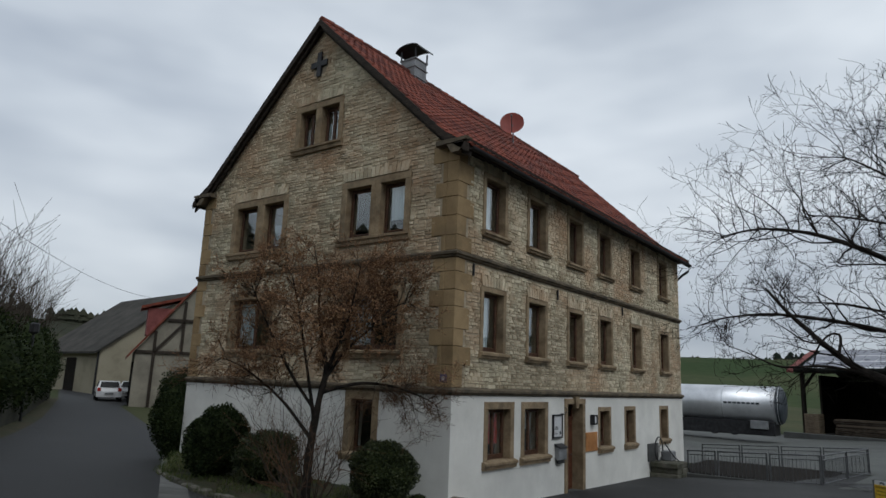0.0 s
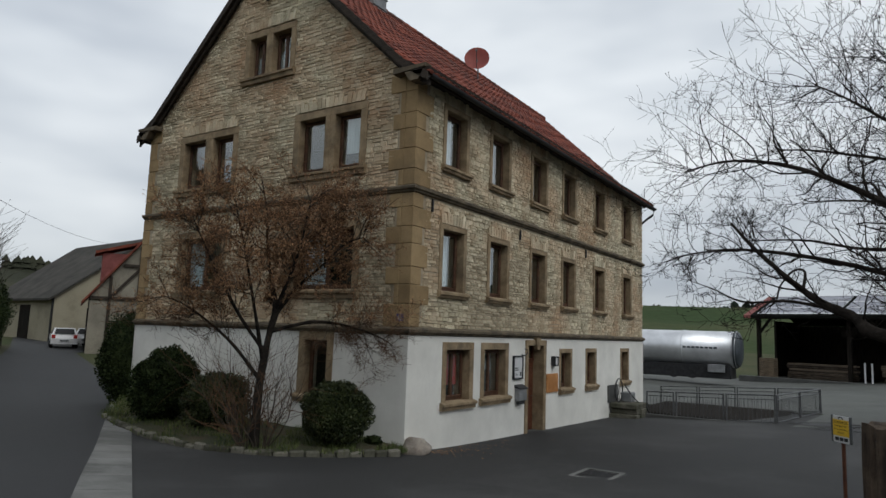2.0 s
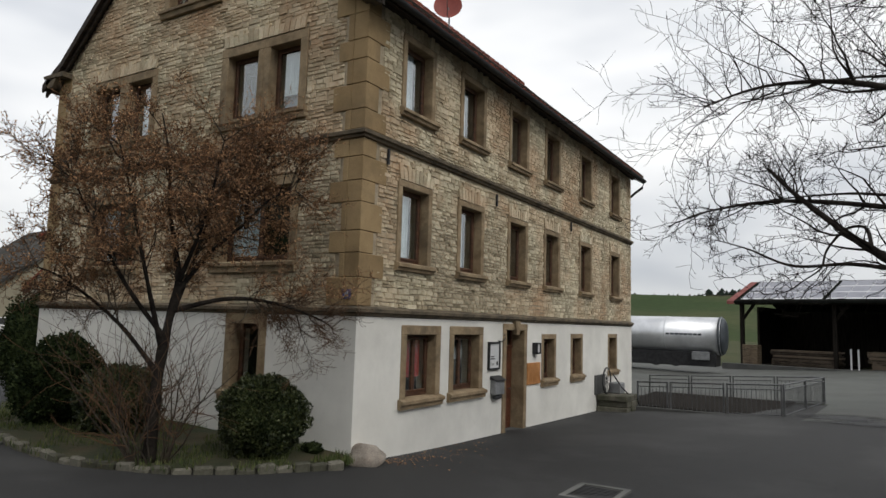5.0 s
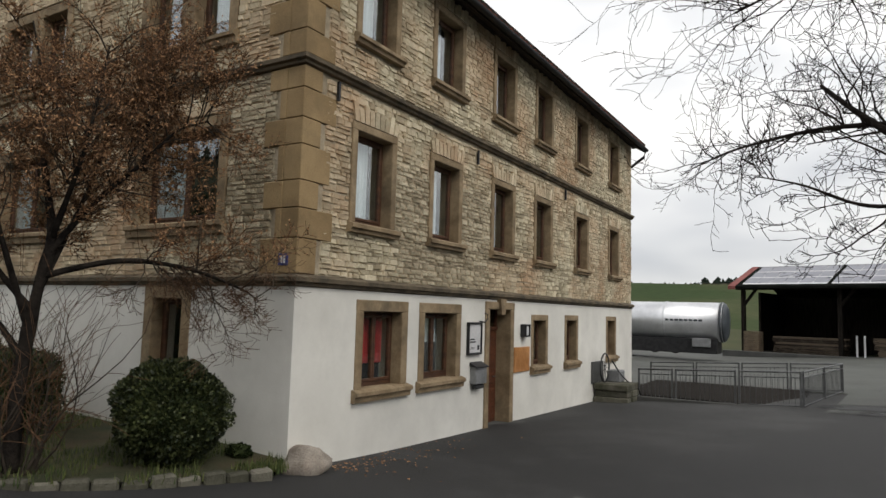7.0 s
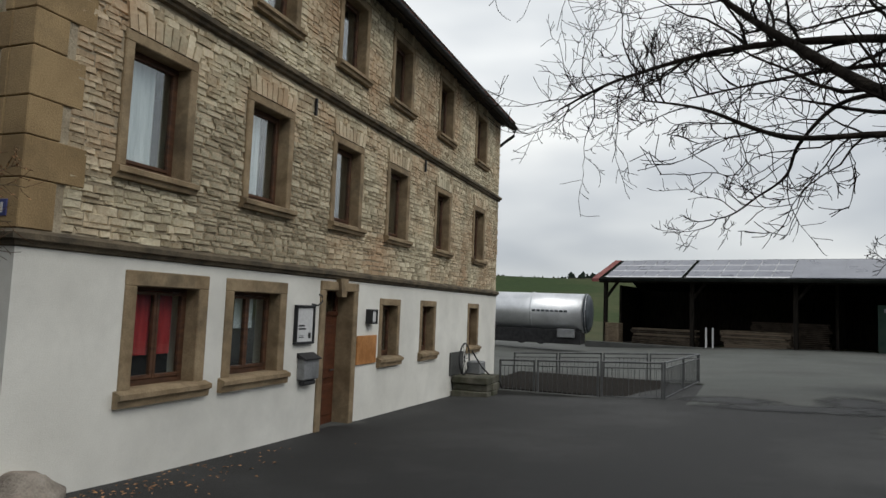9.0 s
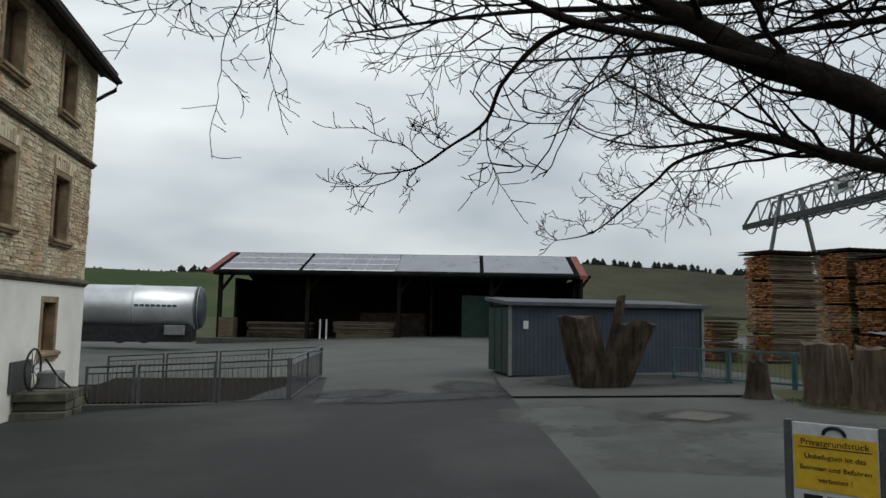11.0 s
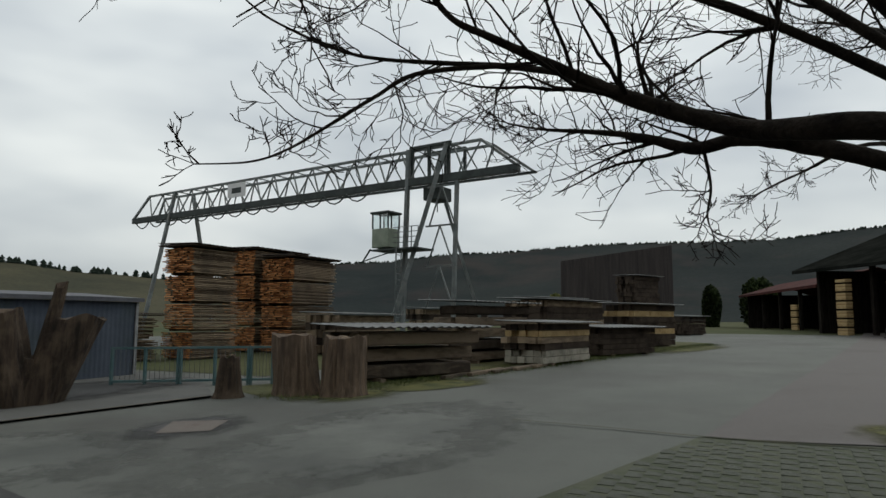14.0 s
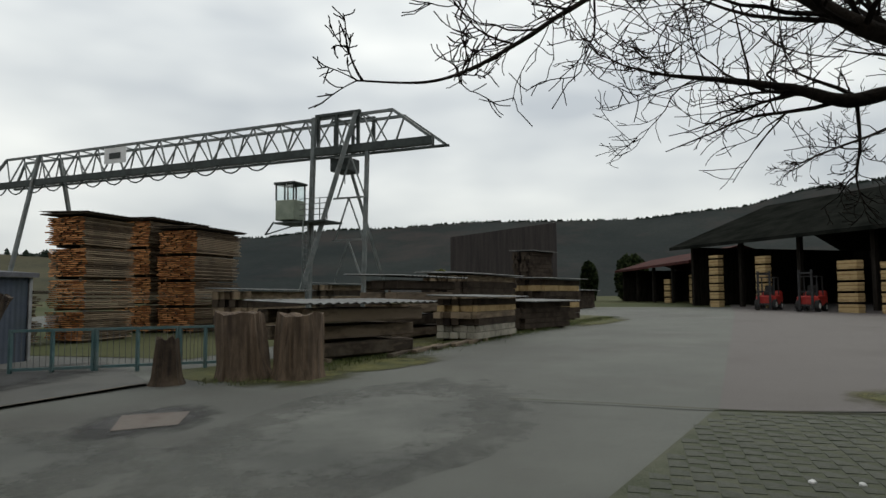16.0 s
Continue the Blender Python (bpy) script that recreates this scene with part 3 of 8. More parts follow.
def ragged(name, cx, cy, rx, ry, turn, mat, lift, label, seed, rough=0.35):
    """A worn or patched area of the ground with an uneven outline."""
    b = Build()
    n, rings = 44, 5
    ca, sa = math.cos(radians(turn)), math.sin(radians(turn))
    b.pts([(cx, cy, g(cx, cy) + lift)])
    for r in range(1, rings + 1):
        for k in range(n):
            a = 2 * math.pi * k / n
            e = 1 + rough * noise.noise(Vector((math.cos(a) * 1.6 + seed, math.sin(a) * 1.6, seed))) + rough * 0.5 * noise.noise(Vector((math.cos(a) * 5 + seed, math.sin(a) * 5, seed)))
            u, v = rx * e * math.cos(a) * r / rings, ry * e * math.sin(a) * r / rings
            x, y = cx + u * ca - v * sa, cy + u * sa + v * ca
            b.pts([(x, y, g(x, y) + lift)])
    b.q = [(0, 1 + k, 1 + (k + 1) % n) for k in range(n)] + [(1 + r * n + k, 1 + (r + 1) * n + k, 1 + (r + 1) * n + (k + 1) % n, 1 + r * n + (k + 1) % n) for r in range(rings - 1) for k in range(n)]
    return solo(name, b, mat, label, "pavement", "structure", smooth=True)


ragged("sunken_patch", 2.8, 21.6, 1.25, 0.85, -30, DAMP, 0.014, "dark broken asphalt round a sunken cover", 3.1)
drape("yard_apron", [(-3.5, 25.5), (-3.3, 27), (-3.0, 31.6)], [(0.62, 25.0), (0.98, 27), (2.0, 31.6)], YARD, 0.018, "pale worn asphalt beyond the dark forecourt", "pavement", 14, 12)
PATCHES = [
    ("mossy_patch", 6.5, 21.5, 1.9, 1.1, -40, MOSS, 0.020, "yellow-green moss and grass round the stumps"),
    ("mossy_patch", 9.0, 20.8, 2.8, 0.8, -28, MOSS, 0.020, "yellow-green moss and grass before the beams"),
    ("mossy_patch", 27.0, 17.6, 6.0, 1.2, -18, MOSS, 0.024, "yellow-green moss along the yard's edge"),
    ("mossy_patch", 5.6, 12.6, 1.2, 0.9, 0, MOSS, 0.024, "yellow-green moss beyond the pavers"),
    ("damp_patch", 0.15, 26.6, 1.1, 2.2, -8, DAMP, 0.026, "dark damp asphalt beside the concrete pad"),
    ("damp_patch", -2.6, 26.7, 1.5, 1.2, 0, DAMP, 0.026, "dark damp asphalt by the railing corner"),
    ("damp_patch", -1.0, 25.5, 3.2, 0.9, -3, DAMP, 0.027, "dark damp seam across the yard"),
    ("damp_patch", 4.6, 26.6, 3.6, 1.6, -20, DAMP, 0.056, "dark damp concrete below the metal shed"),
    ("pale_wear", 4.0, 18.6, 4.5, 1.8, -18, PALE_WEAR, 0.012, "paler worn strip across the yard"),
    ("pale_wear", 0.8, 22.2, 1.6, 2.2, 10, PALE_WEAR, 0.012, "paler worn asphalt beside the forecourt"),
]
for k, (nm, x, y, rx, ry, turn, mat, lift, lb) in enumerate(PATCHES):
    ragged(nm, x, y, rx, ry, turn, mat, lift, lb, 3.7 * k + 5)

# gutter of concrete slabs along the road
gut_dir, gut_left = Vector((-0.848, 0.53, 0)), Vector((-0.53, -0.848, 0))
gutter = thing("road_gutter", "pale concrete slab gutter along the village road", "kerb", (-9.75, 7.4, g(-9.75, 7.4)), kind="structure")
for k in range(-6, 44):
    p = Vector((-9.75, 7.4, 0)) + gut_dir * (k * 1.0)
    sb = Build()
    a, c = p - gut_left * 0.28, p + gut_dir * 0.985 + gut_left * 0.28
    cs = [p - gut_left * 0.28, p + gut_left * 0.28, p + gut_dir * 0.985 + gut_left * 0.28, p + gut_dir * 0.985 - gut_left * 0.28]
    i = sb.pts([(q.x, q.y, g(q.x, q.y) - 0.05) for q in cs] + [(q.x, q.y, g(q.x, q.y) + 0.034) for q in cs])
    sb.q += [(i + 4, i + 5, i + 6, i + 7)] + [(i + j, i + (j + 1) % 4, i + 4 + (j + 1) % 4, i + 4 + j) for j in range(4)]
    part("slab", sb, GUTTER_SLAB, gutter)

# hills and far woods
def polar(az, d):
    return (-4 + d * math.sin(radians(az)), 14 + d * math.cos(radians(az)))


def hill(name, marks, near, depth, mat, label, trees=0, tree_h=8, tree_label="", seed=1, tree_mat=None, rows=10):
    """A ridge round the valley: bearings with the skyline's rise in degrees, and a belt of trees along its crest."""
    b = Build()
    rnd = random.Random(seed)
    tb = Build()
    n = 90
    for i in range(n + 1):
        t = i / n * (len(marks) - 1)
        k = min(int(t), len(marks) - 2)
        w = t - k
        ws = w * w * (3 - 2 * w)
        az = marks[k][0] * (1 - w) + marks[k + 1][0] * w
        el = marks[k][1] * (1 - ws) + marks[k + 1][1] * ws
        for j in range(rows + 1):
            u = j / rows
            d = near + depth * u
            x, y = polar(az, d)
            top = 1 + (near + depth) * math.tan(radians(el))
            b.pts([(x, y, -3 + (top + 3) * (u * 0.75 + 0.25 * u * u) + 0.012 * depth * noise.noise(Vector((x * 0.012, y * 0.012, 0.5))) * u * (1 - u) * 4)])
    b.q = [(i * (rows + 1) + j, (i + 1) * (rows + 1) + j, (i + 1) * (rows + 1) + j + 1, i * (rows + 1) + j + 1) for i in range(n) for j in range(rows)]
    ob = solo(name, b, mat, label, "hill", "structure", smooth=True)
    for k in range(trees):
        i, j = rnd.randrange(n), rows
        p, q = Vector(b.v[i * (rows + 1) + j]), Vector(b.v[(i + 1) * (rows + 1) + j])
        c = p.lerp(q, rnd.random())
        h = tree_h * rnd.uniform(0.5, 1.2)
        r = h * rnd.uniform(0.45, 0.8)
        for lv in range(3):
            zb, rr = c.z - 1 + h * lv * 0.28, r * (1 - lv * 0.22)
            o = tb.pts([(c.x + rr * rnd.uniform(0.7, 1.2) * math.cos(a), c.y + rr * rnd.uniform(0.7, 1.2) * math.sin(a), zb) for a in [m * 1.0472 for m in range(6)]])
            e = tb.pts([(c.x, c.y, zb + h * 0.42)])
            tb.q += [(e, o + m, o + (m + 1) % 6) for m in range(6)]
    if trees:
        solo("ridge_woods", tb, tree_mat or FOREST, tree_label, "woods", "stuff")
    return ob


hill("hill_meadow", [(-48, 2.2), (-20, 3.0), (-8, 2.9), (4, 3.0), (16, 3.4), (24, 2.6)], 210, 200, HILL_FIELD, "far green meadow hill behind the open shed", 260, 1.8, "low brown hedges on the meadow hill", 2, HILL_BROWN)
hill("hill_brown", [(-12.4, 1.2), (-9.5, 3.0), (-4, 3.2), (8, 3.1), (18, 3.8), (24, 4.35), (30, 4.0), (36, 3.4), (43, 3.0), (52, 2.0)], 260, 160, HILL_BROWN, "brown wooded slope beyond the timber stacks", 300, 4.5, "dark woods along the brown hill's crest", 3)
hill("hill_forest", [(36, 2.2), (44, 3.2), (50, 4.2), (57, 4.75), (66, 5.6), (78, 6.25), (90, 6.2), (97, 6.7), (104, 7.9), (116, 9.3), (128, 9.0)], 420, 330, HILL_DARK, "long dark forested ridge across the valley", 1400, 3.2, "dark conifers along the far ridge", 4)
hill("hill_village", [(-92, 4.2), (-75, 4.0), (-64, 3.6), (-54, 3.2), (-44, 2.4)], 160, 120, HILL_BROWN, "dull wooded hill behind the village road", 260, 6, "brown bare woods behind the village roofs", 5, HILL_BROWN)

# added ridge, never in view: dark reflection for gable panes, less sky on the gable
hill("unseen_south_ridge", [(134, 8.6), (150, 10), (180, 12), (215, 13), (245, 12), (262, 8), (274, 3.5)], 70, 70, HILL_BROWN, "added unseen slope that darkens the gable and its panes", 500, 5, "added unseen woods on the southern slope", 6, HILL_BROWN)

# ---- house ----
HX, HY0, HY1, HW = -9.2, 13.3, 29.35, -18.86
HBASE = -1.45
B1, B2, EAVE, APEX, MIDX = 1.66, 4.68, 7.32, 11.75, -14.03
house = thing("house", "three-storey rubble stone house with white plastered base and red tiled roof", "house", (MIDX, 21.3, -1.0))


def on_facade(u, w, z):
    return (HX + w, u, z)


def on_gable(u, w, z):
    return (u, HY0 - w, z)


FAC_WIN = [(14.46, 15.36), (16.62, 17.54), (19.0, 19.9), (21.2, 22.1), (23.9, 24.8), (26.88, 27.76)]
fac_up = [(a, b, 5.52, 6.84) for a, b in FAC_WIN]
fac_mid = [(a, b, 2.66, 4.06) for a, b in FAC_WIN]
fac_low = [(14.76, 15.78, 0.2, 1.36), (16.46, 17.56, 0.2, 1.36), (21.12, 21.86, 0.2, 1.25), (23.24, 23.98, 0.2, 1.26), (26.68, 27.42, 0.2, 1.26)]
DOOR = (18.86, 19.86, -0.93, 1.47)
gab_top = [(-14.76, -14.12, 8.2, 9.28), (-13.9, -13.22, 8.2, 9.28)]
gab_up = [(-17.24, -16.3, 5.42, 6.76), (-16.0, -15.16, 5.42, 6.76), (-12.72, -11.86, 5.42, 6.74), (-11.55, -10.76, 5.42, 6.74)]
gab_mid = [(-16.98, -15.32, 2.62, 4.02), (-12.62, -10.8, 2.62, 4.02)]
gab_low = [(-12.12, -11.42, 0.26, 1.48)]


def wall_cells(b, u0, u1, z0, z1, w0, w1, holes, roofline=None):
    """A wall slab with openings through it, as cells between all the opening edges."""
    us = sorted({u0, u1, *[h for o in holes for h in o[:2] if u0 < h < u1]})
    zs = sorted({z0, z1, *[h for o in holes for h in o[2:] if z0 < h < z1]})
    for a, c in zip(us, us[1:]):
        for d, e in zip(zs, zs[1:]):
            if not any(o[0] - 1e-6 <= a and c <= o[1] + 1e-6 and o[2] - 1e-6 <= d and e <= o[3] + 1e-6 for o in holes):
                b.box(a, c, w0, w1, d, e)


def rake(x):
    """Underside of the roof over the gable at x."""
    return EAVE + (APEX - EAVE) * (1 - abs(x - MIDX) / (MIDX - HW))


wb = Build(on_facade)
wall_cells(wb, HY0 + 0.42, HY1, HBASE, B1, -0.42, 0.015, fac_low + [(DOOR[0], DOOR[1], HBASE, DOOR[3])])
part("plaster_wall", wb, PLASTER, house, "white plastered base wall", weld=True)
wb = Build(on_gable)
wall_cells(wb, HW, HX + 0.015, HBASE, B1, -0.42, 0.015, gab_low)
part("plaster_wall", wb, PLASTER, house, "white plastered base wall", weld=True)
wb = Build(on_facade)
wall_cells(wb, HY0 + 0.42, HY1, B1, EAVE + 0.1, -0.42, -0.012, fac_mid + fac_up)
part("stone_wall_core", wb, MORTAR, house, "mortar bed of the rubble stone wall", weld=True)
wb = Build(on_gable)
wall_cells(wb, HW, HX - 0.012, B1, EAVE, -0.42, -0.012, gab_mid + gab_up)
for (a, c, d, e) in [(HW, gab_top[0][0], EAVE, APEX), (gab_top[0][1], gab_top[1][0], EAVE, APEX), (gab_top[1][1], HX - 0.012, EAVE, APEX)]:
    n = max(1, int((c - a) / 0.8))
    for k in range(n):
        p, q = a + (c - a) * k / n, a + (c - a) * (k + 1) / n
        i = wb.pts([(p, -0.42, EAVE), (q, -0.42, EAVE), (q, -0.42, max(EAVE + 0.01, rake(q))), (p, -0.42, max(EAVE + 0.01, rake(p))), (p, -0.012, EAVE), (q, -0.012, EAVE), (q, -0.012, max(EAVE + 0.01, rake(q))), (p, -0.012, max(EAVE + 0.01, rake(p)))])
        wb.q += [(i, i + 1, i + 2, i + 3), (i + 7, i + 6, i + 5, i + 4)] + [(i + j, i + 4 + j, i + 4 + (j + 1) % 4, i + (j + 1) % 4) for j in range(4)]
for (p, q, d, e) in gab_top:
    wb.box(p, q, -0.42, -0.012, EAVE, d)
    i = wb.pts([(p, -0.42, e), (q, -0.42, e), (q, -0.42, rake(q)), (p, -0.42, rake(p)), (p, -0.012, e), (q, -0.012, e), (q, -0.012, rake(q)), (p, -0.012, rake(p))])
    wb.q += [(i, i + 1, i + 2, i + 3), (i + 7, i + 6, i + 5, i + 4)] + [(i + j, i + 4 + j, i + 4 + (j + 1) % 4, i + (j + 1) % 4) for j in range(4)]
part("gable_wall_core", wb, MORTAR, house, "mortar bed of the gable wall", weld=True)
wb = Build()
wb.box(HW, HW + 0.4, HY0 + 0.42, HY1, HBASE, EAVE)
wb.prism([(HW + 0.4, HBASE), (HX - 0.42, HBASE), (HX - 0.42, EAVE + 0.3), (MIDX, APEX - 0.1), (HW + 0.4, EAVE + 0.3)], "y", HY1 - 0.4, HY1)
part("rear_wall", wb, MORTAR, house, "plain rear stone wall")
# inner floors and partitions, near-black in place of room shade
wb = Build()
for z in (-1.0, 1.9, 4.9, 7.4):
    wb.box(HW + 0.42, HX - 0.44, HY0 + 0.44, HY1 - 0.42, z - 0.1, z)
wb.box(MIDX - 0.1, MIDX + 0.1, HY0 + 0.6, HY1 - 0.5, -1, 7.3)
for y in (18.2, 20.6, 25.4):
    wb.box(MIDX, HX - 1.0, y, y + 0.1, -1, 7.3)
part("inner_floors", wb, DARK_ROOM, house, "floors and partitions coloured near-black for dim rooms")

# belt courses with a moulded profile, running round the corner
for z, nm in ((B1, "lower"), (B2, "upper")):
    bb = Build()
    prof = [(0.0, 0.0), (0.05, 0.015), (0.06, 0.05), (0.105, 0.07), (0.11, 0.125), (0.03, 0.165), (0.0, 0.17)]
    for p, q in zip(prof, prof[1:]):
        bb.quad((HX + p[0], HY0 - p[0], z + p[1]), (HX + q[0], HY0 - q[0], z + q[1]), (HX + q[0], HY1, z + q[1]), (HX + p[0], HY1, z + p[1]))
        bb.quad((HX + p[0], HY0 - p[0], z + p[1]), (HX + q[0], HY0 - q[0], z + q[1]), (HW, HY0 - q[0], z + q[1]), (HW, HY0 - p[0], z + p[1]))
    for y0, s in ((HY1, 0),):
        bb.quad(*[(HX + p[0], y0, z + p[1]) for p in prof])
    bb.quad(*[(HW, HY0 - p[0], z + p[1]) for p in prof])
    part("belt_course", bb, BELT_STONE, house, "dark weathered moulded stone belt course")


def window(f, u0, u1, z0, z1, surround=0.14, sill=0.16, sashes=2, proud=0.03, curtain=None, inner=None):
    """One window: stone surround with sill, wooden sashes with panes, and a curtain where there is one."""
    s = surround
    # a paired light shares a mullion on its inner side
    side, half = inner if inner else ("", s)
    s0, s1 = (half - 0.001 if side == "low" else s), (half - 0.001 if side == "high" else s)
    o0, o1 = (0 if side == "low" else 0.05), (0 if side == "high" else 0.05)
    sb = Build(f)
    for a, c, d, e in ((u0 - s0, u0 + 0.007, z0, z1), (u1 - 0.007, u1 + s1, z0, z1), (u0 - s0 - o0 * 0.08, u1 + s1 + o1 * 0.08, z1 - 0.007, z1 + s)):
        sb.cbox(a, c, -0.24, proud, d, e, 0.012)
    w = part("window", sb, TRIM_STONE, house, "window with brown sandstone surround")
    qb = Build(f)
    pr = [(-0.245, z0 + 0.008), (0.02, z0 + 0.008), (proud + 0.10, z0 - 0.03), (proud + 0.10, z0 - 0.085), (proud + 0.06, z0 - 0.10), (proud + 0.05, z0 - sill), (-0.1, z0 - sill)]
    i = qb.pts([(u0 - s0 - o0, p[0], p[1]) for p in pr] + [(u1 + s1 + o1, p[0], p[1]) for p in pr])
    k = len(pr)
    qb.q += [tuple(range(i + k - 1, i - 1, -1)), tuple(range(i + k, i + 2 * k))] + [(i + j, i + (j + 1) % k, i + k + (j + 1) % k, i + k + j) for j in range(k)]
    part("sill", qb, TRIM_STONE, w, "moulded sandstone sill")
    fb = Build(f)
    t = 0.055
    wd = -0.19
    for a, c, d, e in ((u0, u0 + t, z0, z1), (u1 - t, u1, z0, z1), (u0 + t, u1 - t, z0, z0 + 0.075), (u0 + t, u1 - t, z1 - t, z1)):
        fb.cbox(a, c, wd - 0.05, wd + 0.015, d, e, 0.006)
    part("sash_frame", fb, WIN_WOOD, w, "brown wooden window frame")
    n = sashes
    for k in range(n):
        a, c = u0 + t + (u1 - u0 - 2 * t) * k / n, u0 + t + (u1 - u0 - 2 * t) * (k + 1) / n
        lb = Build(f)
        m = 0.045
        for p, q, d, e in ((a + .003, a + m, z0 + .078, z1 - t - .003), (c - m, c - .003, z0 + .078, z1 - t - .003), (a + m, c - m, z0 + .078, z0 + .078 + m), (a + m, c - m, z1 - t - m, z1 - t - .003)):
            lb.cbox(p, q, wd - 0.035, wd + 0.03, d, e, 0.006)
        part("sash", lb, WIN_WOOD, w)
        pb = Build(f)
        pb.box(a + m - .004, c - m + .004, wd - 0.006, wd + 0.002, z0 + .074 + m, z1 - t - m + .004)
        po = part("pane", pb, GLASS, w, "clear window pane")
        po.visible_shadow = False
    if curtain:
        mat, c0, c1, d0, d1 = curtain
        cb = Build(f)
        ua, ub, za, zb = u0 + (u1 - u0) * c0, u0 + (u1 - u0) * c1, z0 + (z1 - z0) * d0, z0 + (z1 - z0) * d1
        k = 26
        rows = [[(ua + (ub - ua) * j / k, -0.262 + 0.014 * math.sin(j * 1.9) + 0.006 * math.sin(j * 4.1), zz) for j in range(k + 1)] for zz in (za, zb)]
        i = cb.pts(rows[0] + rows[1])
        cb.q += [(i + j, i + j + 1, i + k + 2 + j, i + k + 1 + j) for j in range(k)]
        part("curtain", cb, mat, w, "hanging cloth curtain, also used for pale sky reflection", smooth=True)
    return w


# white cloth spans standing in for the sky's pale reflection in the front panes
PALE_SPANS = [(0.04, 0.7), (0.04, 0.62), (0.04, 0.55), (0.1, 0.5), None, (0.05, 0.6)]
for k, (a, b) in enumerate(FAC_WIN):
    for z0, z1 in ((5.52, 6.84), (2.66, 4.06)):
        window(on_facade, a, b, z0, z1, 0.12, 0.15, sashes=1, curtain=(WHITE_CLOTH, *PALE_SPANS[k], 0, 1) if PALE_SPANS[k] else None)
LOWCUR = [(RED_CLOTH, 0.0, 0.86, 0.3, 1.0), (WHITE_CLOTH, 0.35, 0.75, 0.55, 1.0), None, None, None]
for k, (a, b, c, d) in enumerate(fac_low):
    window(on_facade, a, b, c, d, 0.17 if k < 2 else 0.13, 0.18, curtain=LOWCUR[k])
GABCUR = [None, (WHITE_CLOTH, 0.25, 0.6, 0.1, 0.55), None, (WHITE_CLOTH, 0.2, 1.0, 0.3, 1.0)]
for k, (a, b, c, d) in enumerate(gab_up):
    mate = gab_up[k + 1] if k % 2 == 0 else gab_up[k - 1]
    window(on_gable, a, b, c, d, 0.18, 0.2, sashes=1, curtain=GABCUR[k], inner=("high", (mate[0] - b) / 2) if k % 2 == 0 else ("low", (a - mate[1]) / 2))
for k, (a, b, c, d) in enumerate(gab_mid):
    window(on_gable, a, b, c, d, 0.17, 0.2, sashes=2, curtain=(WHITE_CLOTH, 0.04, 0.44, 0, 1))
for a, b, c, d in gab_low:
    window(on_gable, a, b, c, d, 0.19, 0.18, sashes=1)
for k, (a, b, c, d) in enumerate(gab_top):
    half = (gab_top[1][0] - gab_top[0][1]) / 2
    window(on_gable, a, b, c, d, 0.16, 0.2, sashes=2, curtain=(WHITE_CLOTH, 0.08, 0.92, 0.0, 0.6), inner=("high" if k == 0 else "low", half))

# cross-shaped recess in the gable
cb = Build(on_gable)
cb.box(-14.21, -14.05, -0.03, 0.062, 10.24, 10.98)
cb.box(-14.45, -13.81, -0.03, 0.0635, 10.54, 10.7)
part("cross_opening", cb, BLACK_METAL, house, "black iron cross anchor high on the gable")
cb = Build(on_gable)
for a in range(4):
    x, z = -14.13 + 0.36 * math.cos(a * math.pi / 2), 10.62 + 0.40 * math.sin(a * math.pi / 2)
    cb.cbox(x - 0.085, x + 0.085, -0.03, 0.022, z - 0.085, z + 0.085, 0.035)
part("cross_frame", cb, TRIM_STONE, house, "carved stone lobes round the iron cross")

# quoins: alternate long and short ochre blocks
for fi, (f, far) in enumerate(((on_facade, HY0), (on_gable, HX))):
    z = B1 + 0.17
    k = 0
    while z < EAVE - 0.1:
        h = 0.42 + 0.07 * math.sin(k * 2.3 + 1)
        if z < B2 < z + h:
            h = B2 - z
        if B2 - 0.02 <= z < B2 + 0.17:
            z = B2 + 0.17
        h = min(h, EAVE + 0.02 - z)
        long = 0.62 + 0.05 * math.sin(k * 1.7) if (k + fi) % 2 else 0.36 + 0.05 * math.sin(k * 3.1)
        qb = Build(f)
        if fi == 0:
            qb.cbox(HY0 - 0.018, HY0 + long, -0.3, 0.018, z + .004, z + h - .004, 0.01)
        else:
            qb.cbox(HX - 0.05 - long, HX - 0.301, -0.25, 0.022, z + .004, z + h - .004, 0.01)
        part("quoin", qb, SANDSTONE, house, "ochre sandstone corner block")
        if fi == 1:
            qb = Build(f)
            qb.cbox(HW - 0.015, HW + long * 0.75, -0.25, 0.022, z + .004, z + h - .004, 0.01)
            part("quoin", qb, SANDSTONE, house, "ochre sandstone corner block")
        z += h
        k += 1

# door
db = Build(on_facade)
db.cbox(DOOR[0] - 0.16, DOOR[0] + 0.008, -0.425, 0.05, DOOR[2] - 0.2, DOOR[3], 0.015)
db.cbox(DOOR[1] - 0.008, DOOR[1] + 0.16, -0.425, 0.05, DOOR[2] - 0.2, DOOR[3], 0.015)
db.cbox(DOOR[0] - 0.164, DOOR[1] + 0.164, -0.43, 0.055, DOOR[3] - 0.008, DOOR[3] + 0.15, 0.015)
door = part("door", db, TRIM_STONE, house, "red-brown wooden door deep in a sandstone frame")
kb = Build(on_facade)
i = kb.pts([(19.28, 0.0, 1.36), (19.44, 0.0, 1.36), (19.5, 0.0, 1.68), (19.22, 0.0, 1.68), (19.28, 0.11, 1.36), (19.44, 0.11, 1.36), (19.5, 0.11, 1.68), (19.22, 0.11, 1.68)])
kb.q += [(i, i + 1, i + 2, i + 3), (i + 4, i + 5, i + 6, i + 7)] + [(i + j, i + (j + 1) % 4, i + 4 + (j + 1) % 4, i + 4 + j) for j in range(4)]
